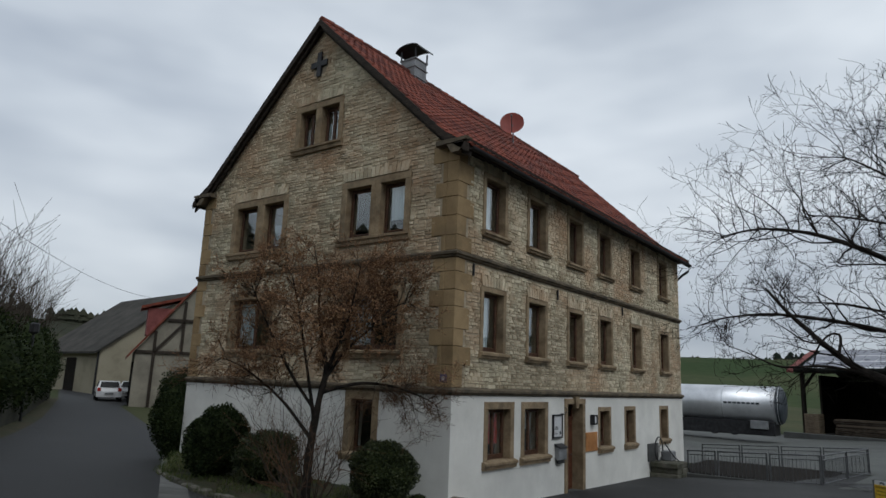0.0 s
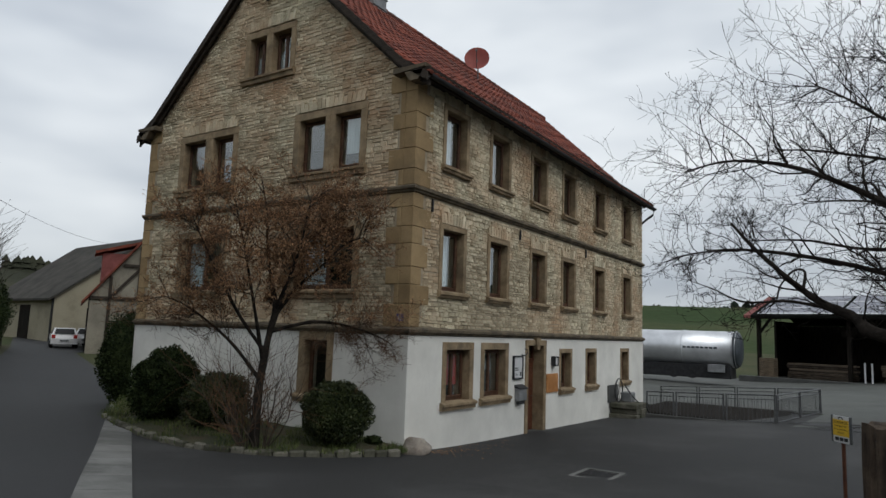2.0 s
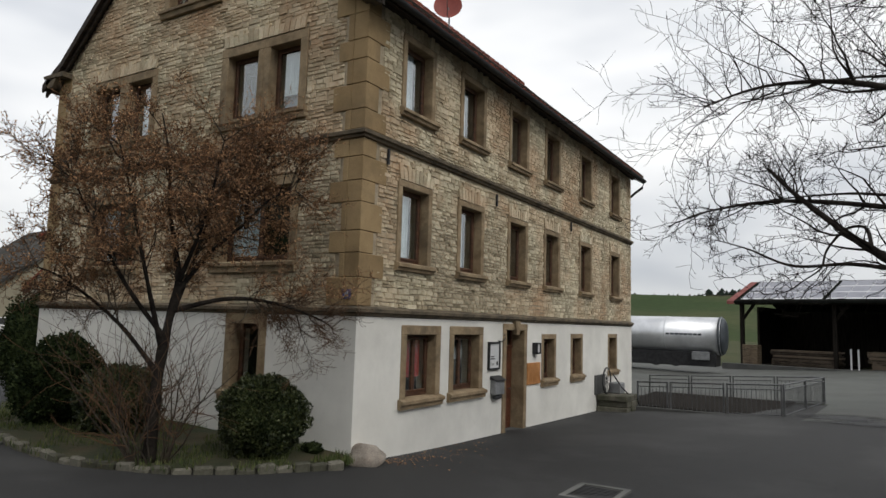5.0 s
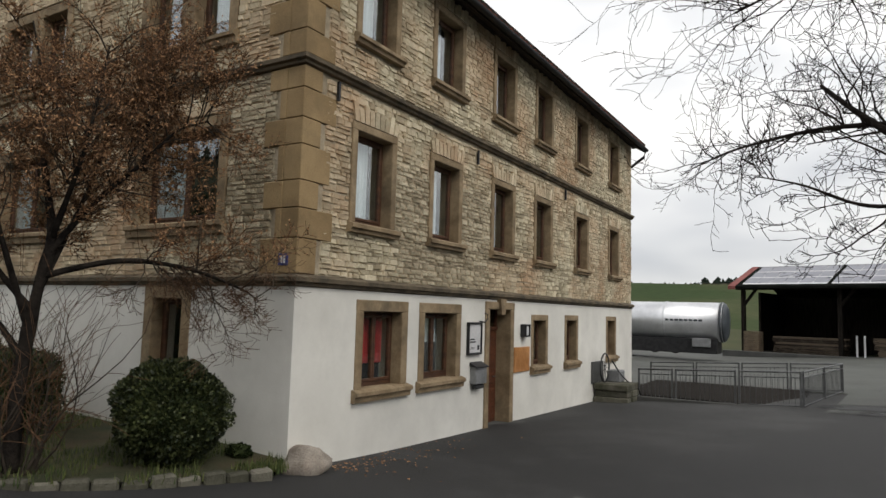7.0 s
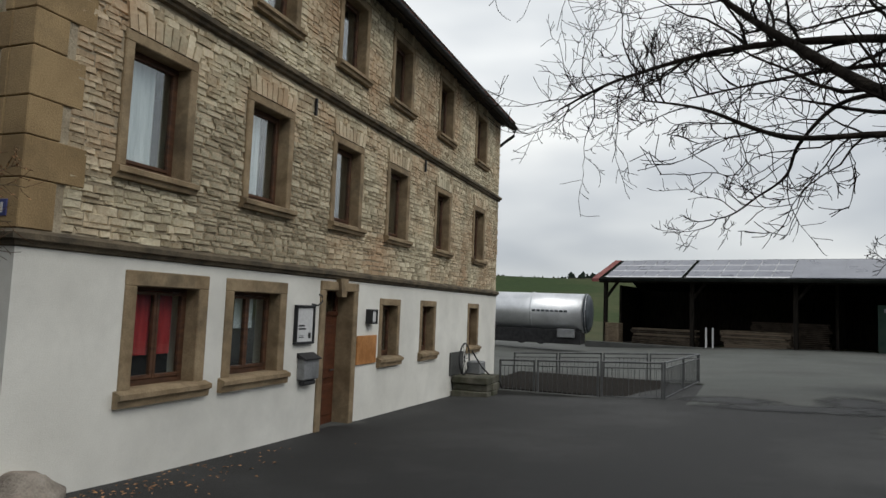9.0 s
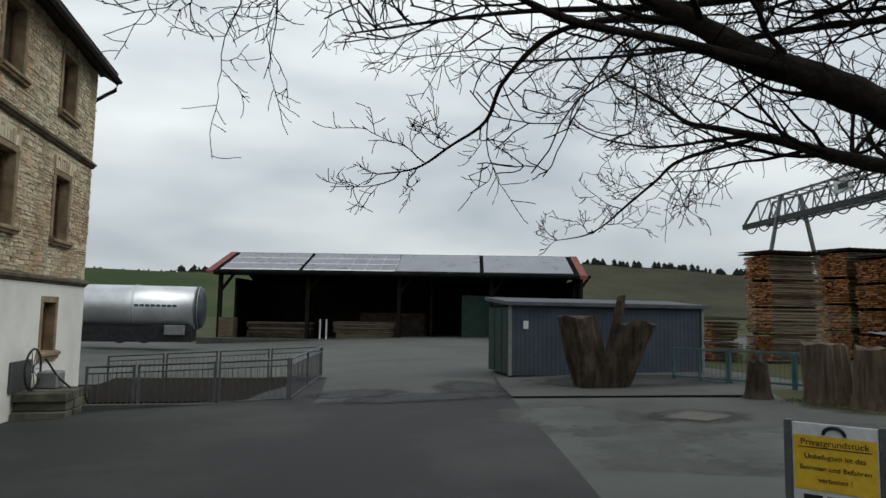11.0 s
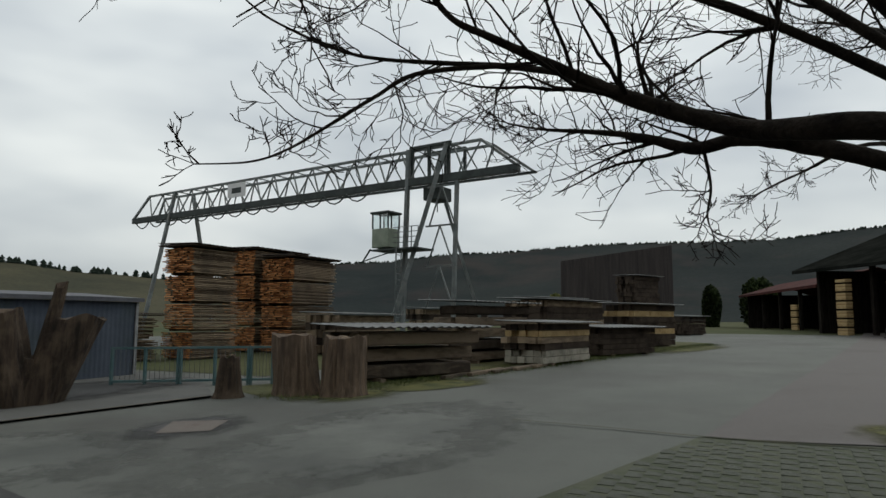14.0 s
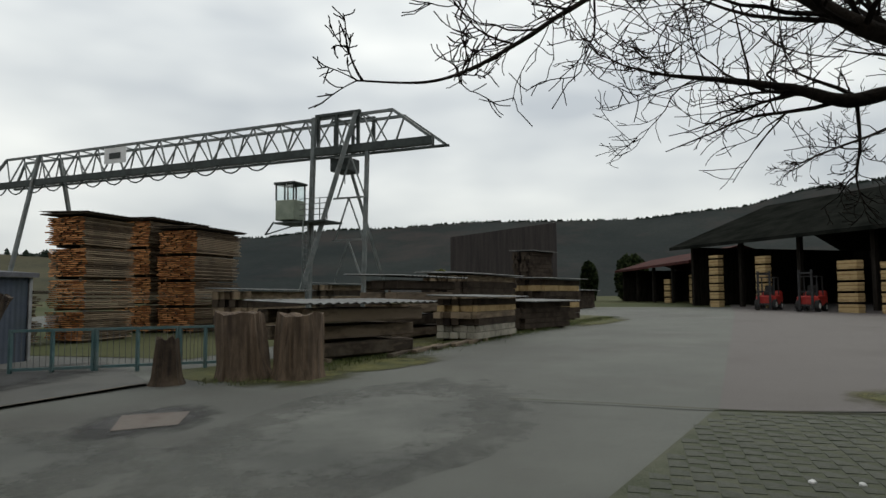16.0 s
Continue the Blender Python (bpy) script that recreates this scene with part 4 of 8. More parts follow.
part("keystone", kb, TRIM_STONE, door, "sandstone keystone")
lb = Build(on_facade)
lb.cbox(DOOR[0], DOOR[1], -0.36, -0.30, DOOR[2], 1.02, 0.01)
for a, c, d, e in ((18.96, 19.3, -0.75, -0.2), (19.42, 19.76, -0.75, -0.2), (18.96, 19.3, -0.1, 0.86), (19.42, 19.76, -0.1, 0.86)):
    lb.cbox(a, c, -0.31, -0.275, d, e, 0.02)
part("door_leaf", lb, DOOR_WOOD, door, "panelled red-brown door leaf")
lb = Build(on_facade)
lb.cbox(DOOR[0], DOOR[1], -0.36, -0.27, 1.02, 1.1, 0.01)
lb.cbox(DOOR[0], DOOR[0] + 0.06, -0.36, -0.29, 1.1, 1.47, 0.01)
lb.cbox(DOOR[1] - 0.06, DOOR[1], -0.36, -0.29, 1.1, 1.47, 0.01)
part("transom", lb, DOOR_WOOD, door, "door transom bar")
pb = Build(on_facade)
pb.box(DOOR[0] + 0.06, DOOR[1] - 0.06, -0.34, -0.33, 1.1, 1.47)
part("pane", pb, GLASS, door, "fanlight pane")
hb = Build(on_facade)
hb.tube([(19.72, -0.30, 0.05), (19.72, -0.24, 0.05), (19.60, -0.24, 0.05)], 0.012, 8)
part("door_handle", hb, STEEL, door, "steel door handle")
hb = Build(on_facade)
hb.cbox(18.62, 20.2, -0.4, 0.30, -1.0, -0.90, 0.015)
part("threshold", hb, CONCRETE, door, "pale stone threshold")

# roof: two tiled slopes with swept eaves, verge boards, gutter
RY0, RY1 = HY0 - 0.2, HY1 + 0.3


def roof_z(d):
    """Roof surface height at distance d out from the ridge line."""
    slope = (APEX + 0.12 - (EAVE + 0.30)) / 4.5
    return APEX + 0.12 - slope * min(d, 4.5) - 0.62 * max(0, d - 4.5)


rb = Build()
for s in (-1, 1):
    ds = [0, 1.5, 3.0, 4.5, 4.85, 5.2]
    for d0, d1 in zip(ds, ds[1:]):
        x0, x1 = MIDX + s * d0, MIDX + s * d1
        i = rb.pts([(x0, RY0, roof_z(d0)), (x1, RY0, roof_z(d1)), (x1, RY1, roof_z(d1)), (x0, RY1, roof_z(d0)), (x0, RY0, roof_z(d0) - 0.14), (x1, RY0, roof_z(d1) - 0.14), (x1, RY1, roof_z(d1) - 0.14), (x0, RY1, roof_z(d0) - 0.14)])
        rb.q += [(i, i + 1, i + 2, i + 3), (i + 7, i + 6, i + 5, i + 4)] + [(i + j, i + (j + 1) % 4, i + 4 + (j + 1) % 4, i + 4 + j) for j in range(4)]
roof = part("roof", rb, DARK_WOOD, house, "steep roof of red clay tiles", weld=True)
vb = Build()
for s in (-1, 1):
    for d0, d1 in ((0, 4.5), (4.5, 5.23)):
        for yy, dz, hh in ((RY0 - 0.05, 0.03, 0.2), (RY0 + 0.05, -0.13, 0.14)):
            x0, x1 = MIDX + s * d0, MIDX + s * d1
            i = vb.pts([(x0, yy, roof_z(d0) + dz), (x1, yy, roof_z(d1) + dz), (x1, yy, roof_z(d1) + dz - hh), (x0, yy, roof_z(d0) + dz - hh), (x0, yy + 0.05, roof_z(d0) + dz), (x1, yy + 0.05, roof_z(d1) + dz), (x1, yy + 0.05, roof_z(d1) + dz - hh), (x0, yy + 0.05, roof_z(d0) + dz - hh)])
            vb.q += [(i, i + 1, i + 2, i + 3), (i + 7, i + 6, i + 5, i + 4)] + [(i + j, i + (j + 1) % 4, i + 4 + (j + 1) % 4, i + 4 + j) for j in range(4)]
part("verge_board", vb, DARK_WOOD, roof, "dark stained verge boards")
for x, t in ((HX, 1), (HW, -1)):
    eb = Build()
    eb.prism([(x - t * 0.02, EAVE - 0.12), (x + t * 0.40, EAVE - 0.06), (x + t * 0.42, EAVE + 0.0), (x - t * 0.02, EAVE + 0.0)], "y", HY0 - 0.2, HY1 + 0.25)
    part("eave_soffit", eb, DARK_WOOD, roof, "dark boarded eaves")
for x, t in ((HX, 1), (HW, -1)):
    kb = Build()
    kb.prism([(x - t * 0.5, EAVE - 0.05), (x + t * 0.34, EAVE + 0.0), (x + t * 0.37, EAVE + 0.07), (x - t * 0.5, EAVE + 0.07)], "y", HY0 - 0.26, HY0 - 0.02)
    kb.prism([(x - t * 0.05, EAVE - 0.26), (x + t * 0.16, EAVE - 0.26), (x + t * 0.3, EAVE - 0.05), (x - t * 0.2, EAVE - 0.05)], "y", HY0 - 0.25, HY0 + 0.12)
    part("eave_corbel", kb, BELT_STONE, house, "dark stone kneeler under the eave")
gz = roof_z(5.2) - 0.05
for x in (MIDX + 5.27, MIDX - 5.27):
    gu = Build()
    n = 8
    prof = [(0.075 * math.cos(math.pi + math.pi * j / n), 0.075 * math.sin(math.pi + math.pi * j / n)) for j in range(n + 1)]
    i = gu.pts([(x + p[0], yy, gz + p[1]) for yy in (RY0, RY1) for p in prof])
    gu.q += [(i + j, i + j + 1, i + n + 2 + j, i + n + 1 + j) for j in range(n)]
    part("rain_gutter", gu, BLACK_METAL, roof, "dark half-round rain gutter", smooth=True)
gu = Build()
gu.tube([(MIDX + 5.27, RY1 - 0.1, gz - 0.05), (MIDX + 5.2, RY1 - 0.1, gz - 0.28), (MIDX + 4.98, RY1 - 0.1, gz - 0.42), (HX - 0.05, HY1 + 0.09, gz - 0.62), (HX - 0.12, HY1 + 0.09, gz - 0.75), (HX - 0.12, HY1 + 0.09, -1.0)], 0.05, 8)
part("downpipe", gu, BLACK_METAL, roof, "dark rain downpipe", smooth=True)

# chimney with sheet-metal hood, and the dish by the ridge
ch = Build()
ch.cbox(-14.34, -13.72, 16.98, 17.6, 11.1, 12.4, 0.02)
for z in (11.7, 12.05, 12.33):
    ch.cbox(-14.37, -13.69, 16.95, 17.63, z, z + 0.05, 0.01)
chim = part("chimney", ch, LEAD, roof, "grey sheet-clad chimney")
ch = Build()
for x, y in ((-14.31, 16.98), (-13.71, 16.98), (-14.31, 17.58), (-13.71, 17.58)):
    ch.bar((x, y, 12.35), (x, y, 12.7), 0.04)
n = 12
for k in range(n):
    a0, a1 = math.pi * k / n, math.pi * (k + 1) / n
    i = ch.pts([(-14.02 + 0.5 * math.cos(a), yy, 12.66 + r * math.sin(a)) for a, yy, r in ((a0, 16.88, .22), (a1, 16.88, .22), (a1, 17.68, .22), (a0, 17.68, .22), (a0, 16.88, .18), (a1, 16.88, .18), (a1, 17.68, .18), (a0, 17.68, .18))])
    ch.q += [(i, i + 1, i + 2, i + 3), (i + 7, i + 6, i + 5, i + 4)] + [(i + j, i + (j + 1) % 4, i + 4 + (j + 1) % 4, i + 4 + j) for j in range(4)]
part("chimney_hood", ch, BLACK_METAL, chim, "black curved chimney hood")
dish = thing("satellite_dish", "brick-red satellite dish on a short mast at the roof ridge", "satellite dish", (-12.75, 21.6, roof_z(1.4)))
sd = Build()
c, nrm = Vector((-12.75, 21.6, roof_z(1.4) + 0.95)), Vector((0.45, -0.85, 0.2)).normalized()
a = nrm.cross(Vector((0, 0, 1))).normalized()
b2 = nrm.cross(a)
ringsn, segs = 5, 24
i0 = sd.pts([c - nrm * 0.10])
rows = []
for r in range(1, ringsn + 1):
    rr = 0.45 * r / ringsn
    rows.append(sd.pts([c + (a * math.cos(2 * math.pi * s / segs) + b2 * math.sin(2 * math.pi * s / segs)) * rr + nrm * (0.10 * (r / ringsn) ** 2 - 0.10) for s in range(segs)]))
sd.q += [(i0, rows[0] + s, rows[0] + (s + 1) % segs) for s in range(segs)]
for r0, r1 in zip(rows, rows[1:]):
    sd.q += [(r0 + s, r1 + s, r1 + (s + 1) % segs, r0 + (s + 1) % segs) for s in range(segs)]
part("reflector", sd, DISH_RED, dish, "round red reflector", smooth=True)
sd = Build()
sd.tube([c - nrm * 0.1, (-12.75, 21.7, roof_z(1.4) + 0.75), (-12.75, 21.7, roof_z(1.4) - 0.15)], 0.025, 8)
part("mast", sd, STEEL, dish, "steel mast")
sd = Build()
sd.tube([c - b2 * -0.44, c + nrm * 0.42 + b2 * 0.1, c + nrm * 0.46], 0.014, 6)
lump(sd, *(c + nrm * 0.46), 0.04, 0.04, 0.05, 1, 0.05)
part("feed_arm", sd, STEEL, dish, "feed arm")

# ---- rubble masonry: courses of split stones with recessed joints ----
def stone_block(rnd):
    """A split stone: a box whose face is pillowed and uneven."""
    b = Build()
    k = [rnd.uniform(0.03, 0.16) for _ in range(8)]
    back = [(-.5, 0, -.5), (.5, 0, -.5), (.5, 0, .5), (-.5, 0, .5)]
    fr = [(-.5 + k[0], 1 - k[1] * 3, -.5 + k[2]), (.5 - k[3], 1 - k[4] * 3, -.5 + k[5]), (.5 - k[6], 1 - k[7] * 3, .5 - k[0]), (-.5 + k[5], 1, .5 - k[3])]
    i = b.pts(back + fr)
    b.q += [(i + 4, i + 5, i + 6, i + 7)] + [(i + j, i + (j + 1) % 4, i + 4 + (j + 1) % 4, i + 4 + j) for j in range(4)]
    return b


stone_rnd = random.Random(11)
STONES = [stone_block(stone_rnd) for _ in range(8)]
STONE_MESH = [b.mesh("stone", RUBBLE_PIECE) for b in STONES]


def lay_courses(u0, u1, z0, z1, blocked, f, keep_single, rnd, top=None):
    """Lay courses over a wall face; stones inside the keep_single stretch become parts, the others one joined part."""
    joined = Build()
    single = []
    z = z0
    while z < z1 - 0.03:
        h = min(rnd.choice((0.055, 0.062, 0.07, 0.08, 0.092, 0.108)) * rnd.uniform(0.9, 1.1), z1 - z)
        u = u0
        while u < u1 - 0.02:
            w = min(rnd.uniform(0.11, 0.36), u1 - u)
            a, c, d, e = u + 0.006, u + w - 0.006, z + 0.006 + rnd.uniform(-0.012, 0.012), z + h - 0.006 + rnd.uniform(-0.012, 0.012)
            u += w
            for o in blocked:
                if a < o[1] and c > o[0] and d < o[3] and e > o[2]:
                    if a < o[0] - 0.05:
                        c = min(c, o[0])
                    elif c > o[1] + 0.05:
                        a = max(a, o[1])
                    else:
                        a = c
            if top:
                while c - a > 0.04 and max(e - top(a), e - top(c)) > 0:
                    if e > top(a):
                        a += 0.04
                    if e > top(c):
                        c -= 0.04
            if c - a < 0.04:
                continue
            p = rnd.uniform(0.010, 0.028)
            k = rnd.randrange(8)
            if keep_single and keep_single[0] < a and c < keep_single[1] and keep_single[2] < d < keep_single[3] and len(single) < 290:
                single.append((k, (a + c) / 2, (d + e) / 2, c - a, p, e - d))
            else:
                i = len(joined.v)
                for q in STONES[k].v:
                    joined.v.append(f((a + c) / 2 + q[0] * (c - a), -0.013 + q[1] * (p + 0.013), (d + e) / 2 + q[2] * (e - d) + 0.012 * math.sin((a + c) * 1.7 + d * 9)))
                joined.q += [tuple(i + t for t in qd) for qd in STONES[k].q]
        z += h
    return joined, single


def grown(o, m, s):
    return (o[0] - m, o[1] + m, o[2] - s, o[3] + m)


fac_block = [grown(o, 0.12, 0.15) for o in fac_up + fac_mid] + [(HY0 - 1, HY0 + 0.46, 0, 9), (HY0, HY1, B2, B2 + 0.17)]
gab_block = [grown(o, 0.18, 0.2) for o in gab_up + gab_mid] + [grown(o, 0.16, 0.2) for o in gab_top] + [(HX - 0.5, HX + 1, 0, EAVE), (HW - 1, HW + 0.4, 0, EAVE), (HW, HX, B2, B2 + 0.17), (-14.38, -13.88, 10.35, 10.86)]
rn = random.Random(5)
jn, sg = lay_courses(HY0 + 0.40, HY1 - 0.02, B1 + 0.17, EAVE - 0.12, fac_block, on_facade, (15.4, 18.9, 1.8, 4.68), rn)
wall_f = part("rubble_wall", jn, RUBBLE, house, "buff and reddish rubble stone courses", kind="stuff")
for k, u, z, w, p, h in sg:
    so = hang(new("stone", STONE_MESH[k]), wall_f)
    so.matrix_basis = Matrix.Translation((HX - 0.013, u, z)) @ Matrix(((0, 1, 0, 0), (1, 0, 0, 0), (0, 0, 1, 0), (0, 0, 0, 1))) @ Matrix.Diagonal((w, p + 0.013, h, 1))
jn, sg = lay_courses(HW + 0.3, HX - 0.30, B1 + 0.17, APEX, gab_block, on_gable, (-10.75, -9.5, 1.8, 4.68), rn, top=lambda x: rake(x) - 0.05 if rake(x) > EAVE + 0.02 else EAVE)
wall_g = part("rubble_wall", jn, RUBBLE, house, "buff and reddish rubble stone courses", kind="stuff")
for k, u, z, w, p, h in sg:
    so = hang(new("stone", STONE_MESH[k]), wall_g)
    so.matrix_basis = Matrix.Translation((u, HY0 + 0.013, z)) @ Matrix.Diagonal((w, -(p + 0.013), h, 1))
# upright voussoirs over the windows
for f, wins in ((on_facade, fac_up + fac_mid), (on_gable, gab_mid + [(gab_up[0][0], gab_up[1][1], *gab_up[0][2:]), (gab_up[2][0], gab_up[3][1], *gab_up[2][2:]), (gab_top[0][0], gab_top[1][1], *gab_top[0][2:])])):
    for (a, c, d, e) in wins:
        vb = Build(f)
        n = 9 if c - a < 1.2 else 16
        for j in range(n):
            p, q = a - 0.1 + (c - a + 0.2) * j / n + 0.008, a - 0.1 + (c - a + 0.2) * (j + 1) / n - 0.008
            lean = ((j + 0.5) / n - 0.5) * 0.12
            h = 0.24 + 0.05 * math.sin(j * 2.7 + a)
            i = vb.pts([(p, 0.0, e + (0.125 if f is on_facade else 0.2)), (q, 0.0, e + (0.125 if f is on_facade else 0.2)), (q + lean, 0.0, e + (0.125 if f is on_facade else 0.2) + h), (p + lean, 0.0, e + (0.125 if f is on_facade else 0.2) + h), (p, 0.04, e + (0.125 if f is on_facade else 0.2)), (q, 0.04, e + (0.125 if f is on_facade else 0.2)), (q + lean, 0.042, e + (0.125 if f is on_facade else 0.2) + h), (p + lean, 0.042, e + (0.125 if f is on_facade else 0.2) + h)])
            vb.q += [(i + 4, i + 5, i + 6, i + 7)] + [(i + t, i + (t + 1) % 4, i + 4 + (t + 1) % 4, i + 4 + t) for t in range(4)]
        part("relieving_arch", vb, RUBBLE, house, "flat arch of upright stones", kind="stuff")

# roof tiles on the yard side and the far slope
tile = Build()
prof = [(0.0, 0.0), (0.12, 0.035), (0.30, 0.045), (0.5, 0.02), (0.8, 0.012), (1.0, 0.02)]
i = tile.pts([(p[0], 0, p[1] + 0.02) for p in prof] + [(p[0], 1, p[1]) for p in prof] + [(p[0], 0, -0.01) for p in prof])
k = len(prof)
tile.q += [(i + j, i + j + 1, i + k + j + 1, i + k + j) for j in range(k - 1)] + [(i + 2 * k + j, i + 2 * k + j + 1, i + j + 1, i + j) for j in range(k - 1)]
TILE_MESH = tile.mesh("tile", ROOF_PIECE)
rest = Build()
tw, rows_n = 0.245, 21
cols = int((RY1 - RY0) / tw)
for s in (1, -1):
    for r in range(rows_n):
        d1 = 0.08 + (5.26 - 0.08) * (rows_n - r) / rows_n
        d0 = 0.08 + (5.26 - 0.08) * (rows_n - r - 1) / rows_n
        p1, p0 = Vector((MIDX + s * d1, 0, roof_z(d1) + 0.03)), Vector((MIDX + s * d0, 0, roof_z(d0) + 0.02))
        ax = (p0 - p1) * 1.1
        nz = Vector((s * abs(ax.z), 0, abs(ax.x))).normalized()
        for c in range(cols):
            y = RY0 + c * tw
            if s == 1 and c < 14 and r < 20:
                to = hang(new("tile", TILE_MESH), roof)
                m = Matrix(((0, ax.x, nz.x, p1.x), (tw, 0, 0, y), (0, ax.z, nz.z, p1.z), (0, 0, 0, 1)))
                to.matrix_basis = m
            else:
                i = len(rest.v)
                jit = 0.006 * math.sin(c * 7.1 + r * 3.3)
                for q in tile.v:
                    rest.v.append(tuple(p1 + ax * q[1] + nz * (q[2] + jit) + Vector((0, y + tw * q[0], 0))))
                rest.q += [tuple(i + t for t in qd) for qd in tile.q]
part("roof_tiles", rest, ROOF_TILE, roof, "rows of red clay roof tiles", kind="stuff")
rt = Build()
for c in range(42):
    y = RY0 + c * 0.4
    rt.tube([(MIDX, y, roof_z(0) + 0.02), (MIDX, y + 0.43, roof_z(0) + 0.035)], [0.11, 0.125], 8)
part("ridge_tiles", rt, ROOF_TILE, roof, "half-round ridge tiles", kind="stuff")

# fittings on the front
nb = thing("notice_frame", "white notice in a black frame on the plaster wall", "notice board", (HX, 18.2, 0.9))
b = Build(on_facade)
for a, c, d, e in ((17.95, 18.5, 0.58, 0.62), (17.95, 18.5, 1.16, 1.2), (17.95, 17.99, 0.62, 1.16), (18.46, 18.5, 0.62, 1.16)):
    b.cbox(a, c, 0.015, 0.075, d, e, 0.006)
part("frame", b, BLACK_METAL, nb, "black frame")
b = Build(on_facade)
b.box(17.99, 18.46, 0.018, 0.05, 0.62, 1.16)
sheet = part("notice_sheet", b, SIGN_WHITE, nb, "white printed sheet")
for a, c, d, e in ((18.05, 18.22, 0.86, 0.885), (18.05, 18.26, 0.81, 0.835), (18.07, 18.2, 0.71, 0.72), (18.07, 18.2, 0.685, 0.695), (18.34, 18.41, 0.67, 0.76)):
    b = Build(on_facade)
    b.box(a, c, 0.05, 0.054, d, e)
    part("print_bar", b, INK, sheet, "dark line of print")
b = Build(on_facade)
b.tube([(18.45, 0.02, 1.22), (18.52, 0.10, 1.2), (18.6, 0.13, 1.27), (18.6, 0.12, 1.36), (18.52, 0.11, 1.38)], 0.014, 8)
solo("wall_hook", b, BLACK_METAL, "curled black iron hook beside the notice", "hook")
mb = thing("mailbox", "dark grey metal letter box fixed beside the door", "mailbox", (HX, 18.3, 0.2))
b = Build(on_facade)
b.cbox(18.12, 18.56, 0.015, 0.16, 0.02, 0.36, 0.015)
part("body", b, LEAD, mb, "dark metal body")
b = Build(on_facade)
i = b.pts([(18.10, 0.015, 0.44), (18.58, 0.015, 0.44), (18.58, 0.19, 0.35), (18.10, 0.19, 0.35), (18.10, 0.015, 0.36), (18.58, 0.015, 0.36), (18.58, 0.19, 0.335), (18.10, 0.19, 0.335)])
b.q += [(i, i + 1, i + 2, i + 3), (i + 7, i + 6, i + 5, i + 4)] + [(i + j, i + (j + 1) % 4, i + 4 + (j + 1) % 4, i + 4 + j) for j in range(4)]
part("lid", b, BLACK_METAL, mb, "sloping lid")
b = Build(on_facade)
b.tube([(18.16, 0.09, -0.03), (18.5, 0.09, -0.03)], 0.045, 8)
part("newspaper_roll", b, BLACK_METAL, mb, "round newspaper holder")
lt = thing("wall_lamp", "black framed wall lantern beside the door", "lamp", (HX, 20.5, 1.0))
b = Build(on_facade)
for a, c, d, e in ((20.40, 20.43, 0.88, 1.16), (20.61, 20.64, 0.88, 1.16), (20.43, 20.61, 0.88, 0.91), (20.43, 20.61, 1.13, 1.16)):
    b.cbox(a, c, 0.015, 0.16, d, e, 0.006)
part("lamp_frame", b, BLACK_METAL, lt, "black metal frame")
b = Build(on_facade)
b.cbox(20.43, 20.61, 0.03, 0.14, 0.91, 1.13, 0.02)
part("lamp_glass", b, SIGN_WHITE, lt, "frosted lamp glass")
b = Build(on_facade)
b.cbox(20.06, 20.86, 0.015, 0.05, 0.12, 0.66, 0.008)
solo("wooden_wall_board", b, ORANGE_PANEL, "orange-brown wooden board on the plaster wall", "board")
pl = thing("house_plate", "small blue enamel plate with pale marks near the corner", "plate", (-9.35, HY0, 2.0))
b = Build(on_gable)
b.cbox(-9.50, -9.32, 0.022, 0.032, 1.94, 2.1, 0.003)
part("plate", b, PLATE_BLUE, pl)
for u in (-9.45, -9.40):
    b = Build(on_gable)
    b.box(u, u + 0.03, 0.032, 0.035, 1.97, 2.07)
    part("mark", b, SIGN_WHITE, pl, "pale upright mark")
for u, z in ((13.95, 4.35), (18.2, 4.3), (23.0, 4.35)):
    b = Build(on_facade)
    b.bar((u, 0.05, z), (u, 0.05, z + 0.28), 0.04)
    solo("wall_anchor", b, BLACK_METAL, "short black iron wall anchor", "anchor", group="wall anchors")

# ---- stone steps and hose reel at the far end of the front ----
ST = thing("stone_trough", "stacked grey stone block base with rough courses", "stone block", (-8.7, 26.0, g(-8.7, 26)))
rs = random.Random(9)
for z0 in range(3):
    for k in range(3):
        b = Build()
        x0 = -9.17 + 0.02 * rs.random()
        y0 = 25.35 + k * 0.42 + 0.1 * (z0 % 2)
        b.cbox(x0, -8.22 + 0.06 * rs.random(), y0, y0 + 0.41, g(-8.7, 26) - 0.02 + z0 * 0.18, g(-8.7, 26) + 0.155 + z0 * 0.18, 0.02)
        part("block", b, KERB, ST)
b = Build(on_facade)
b.cbox(25.2, 26.2, 0.015, 0.06, -0.5, 0.1, 0.01)
solo("wall_slab", b, CONCRETE, "bare grey cement slab on the white wall", "slab")
HR = thing("cart_wheel", "black iron wheel and coiled hose on the stone block", "wheel", (-8.85, 25.7, g(-8.7, 26) + 0.52))
b = Build()
zc = g(-8.7, 26) + 0.52 + 0.42
b.tube([(-8.95, 25.72 + 0.4 * math.cos(a), zc + 0.4 * math.sin(a)) for a in [2 * math.pi * j / 24 for j in range(25)]], 0.022, 6)
part("rim", b, BLACK_METAL, HR, "iron wheel rim")
for k in range(5):
    b = Build()
    b.tube([(-8.95, 25.72 - 0.39 * math.cos(k * math.pi / 5), zc - 0.39 * math.sin(k * math.pi / 5)), (-8.95, 25.72 + 0.39 * math.cos(k * math.pi / 5), zc + 0.39 * math.sin(k * math.pi / 5))], 0.008, 5)
    part("spoke", b, BLACK_METAL, HR)
b = Build()
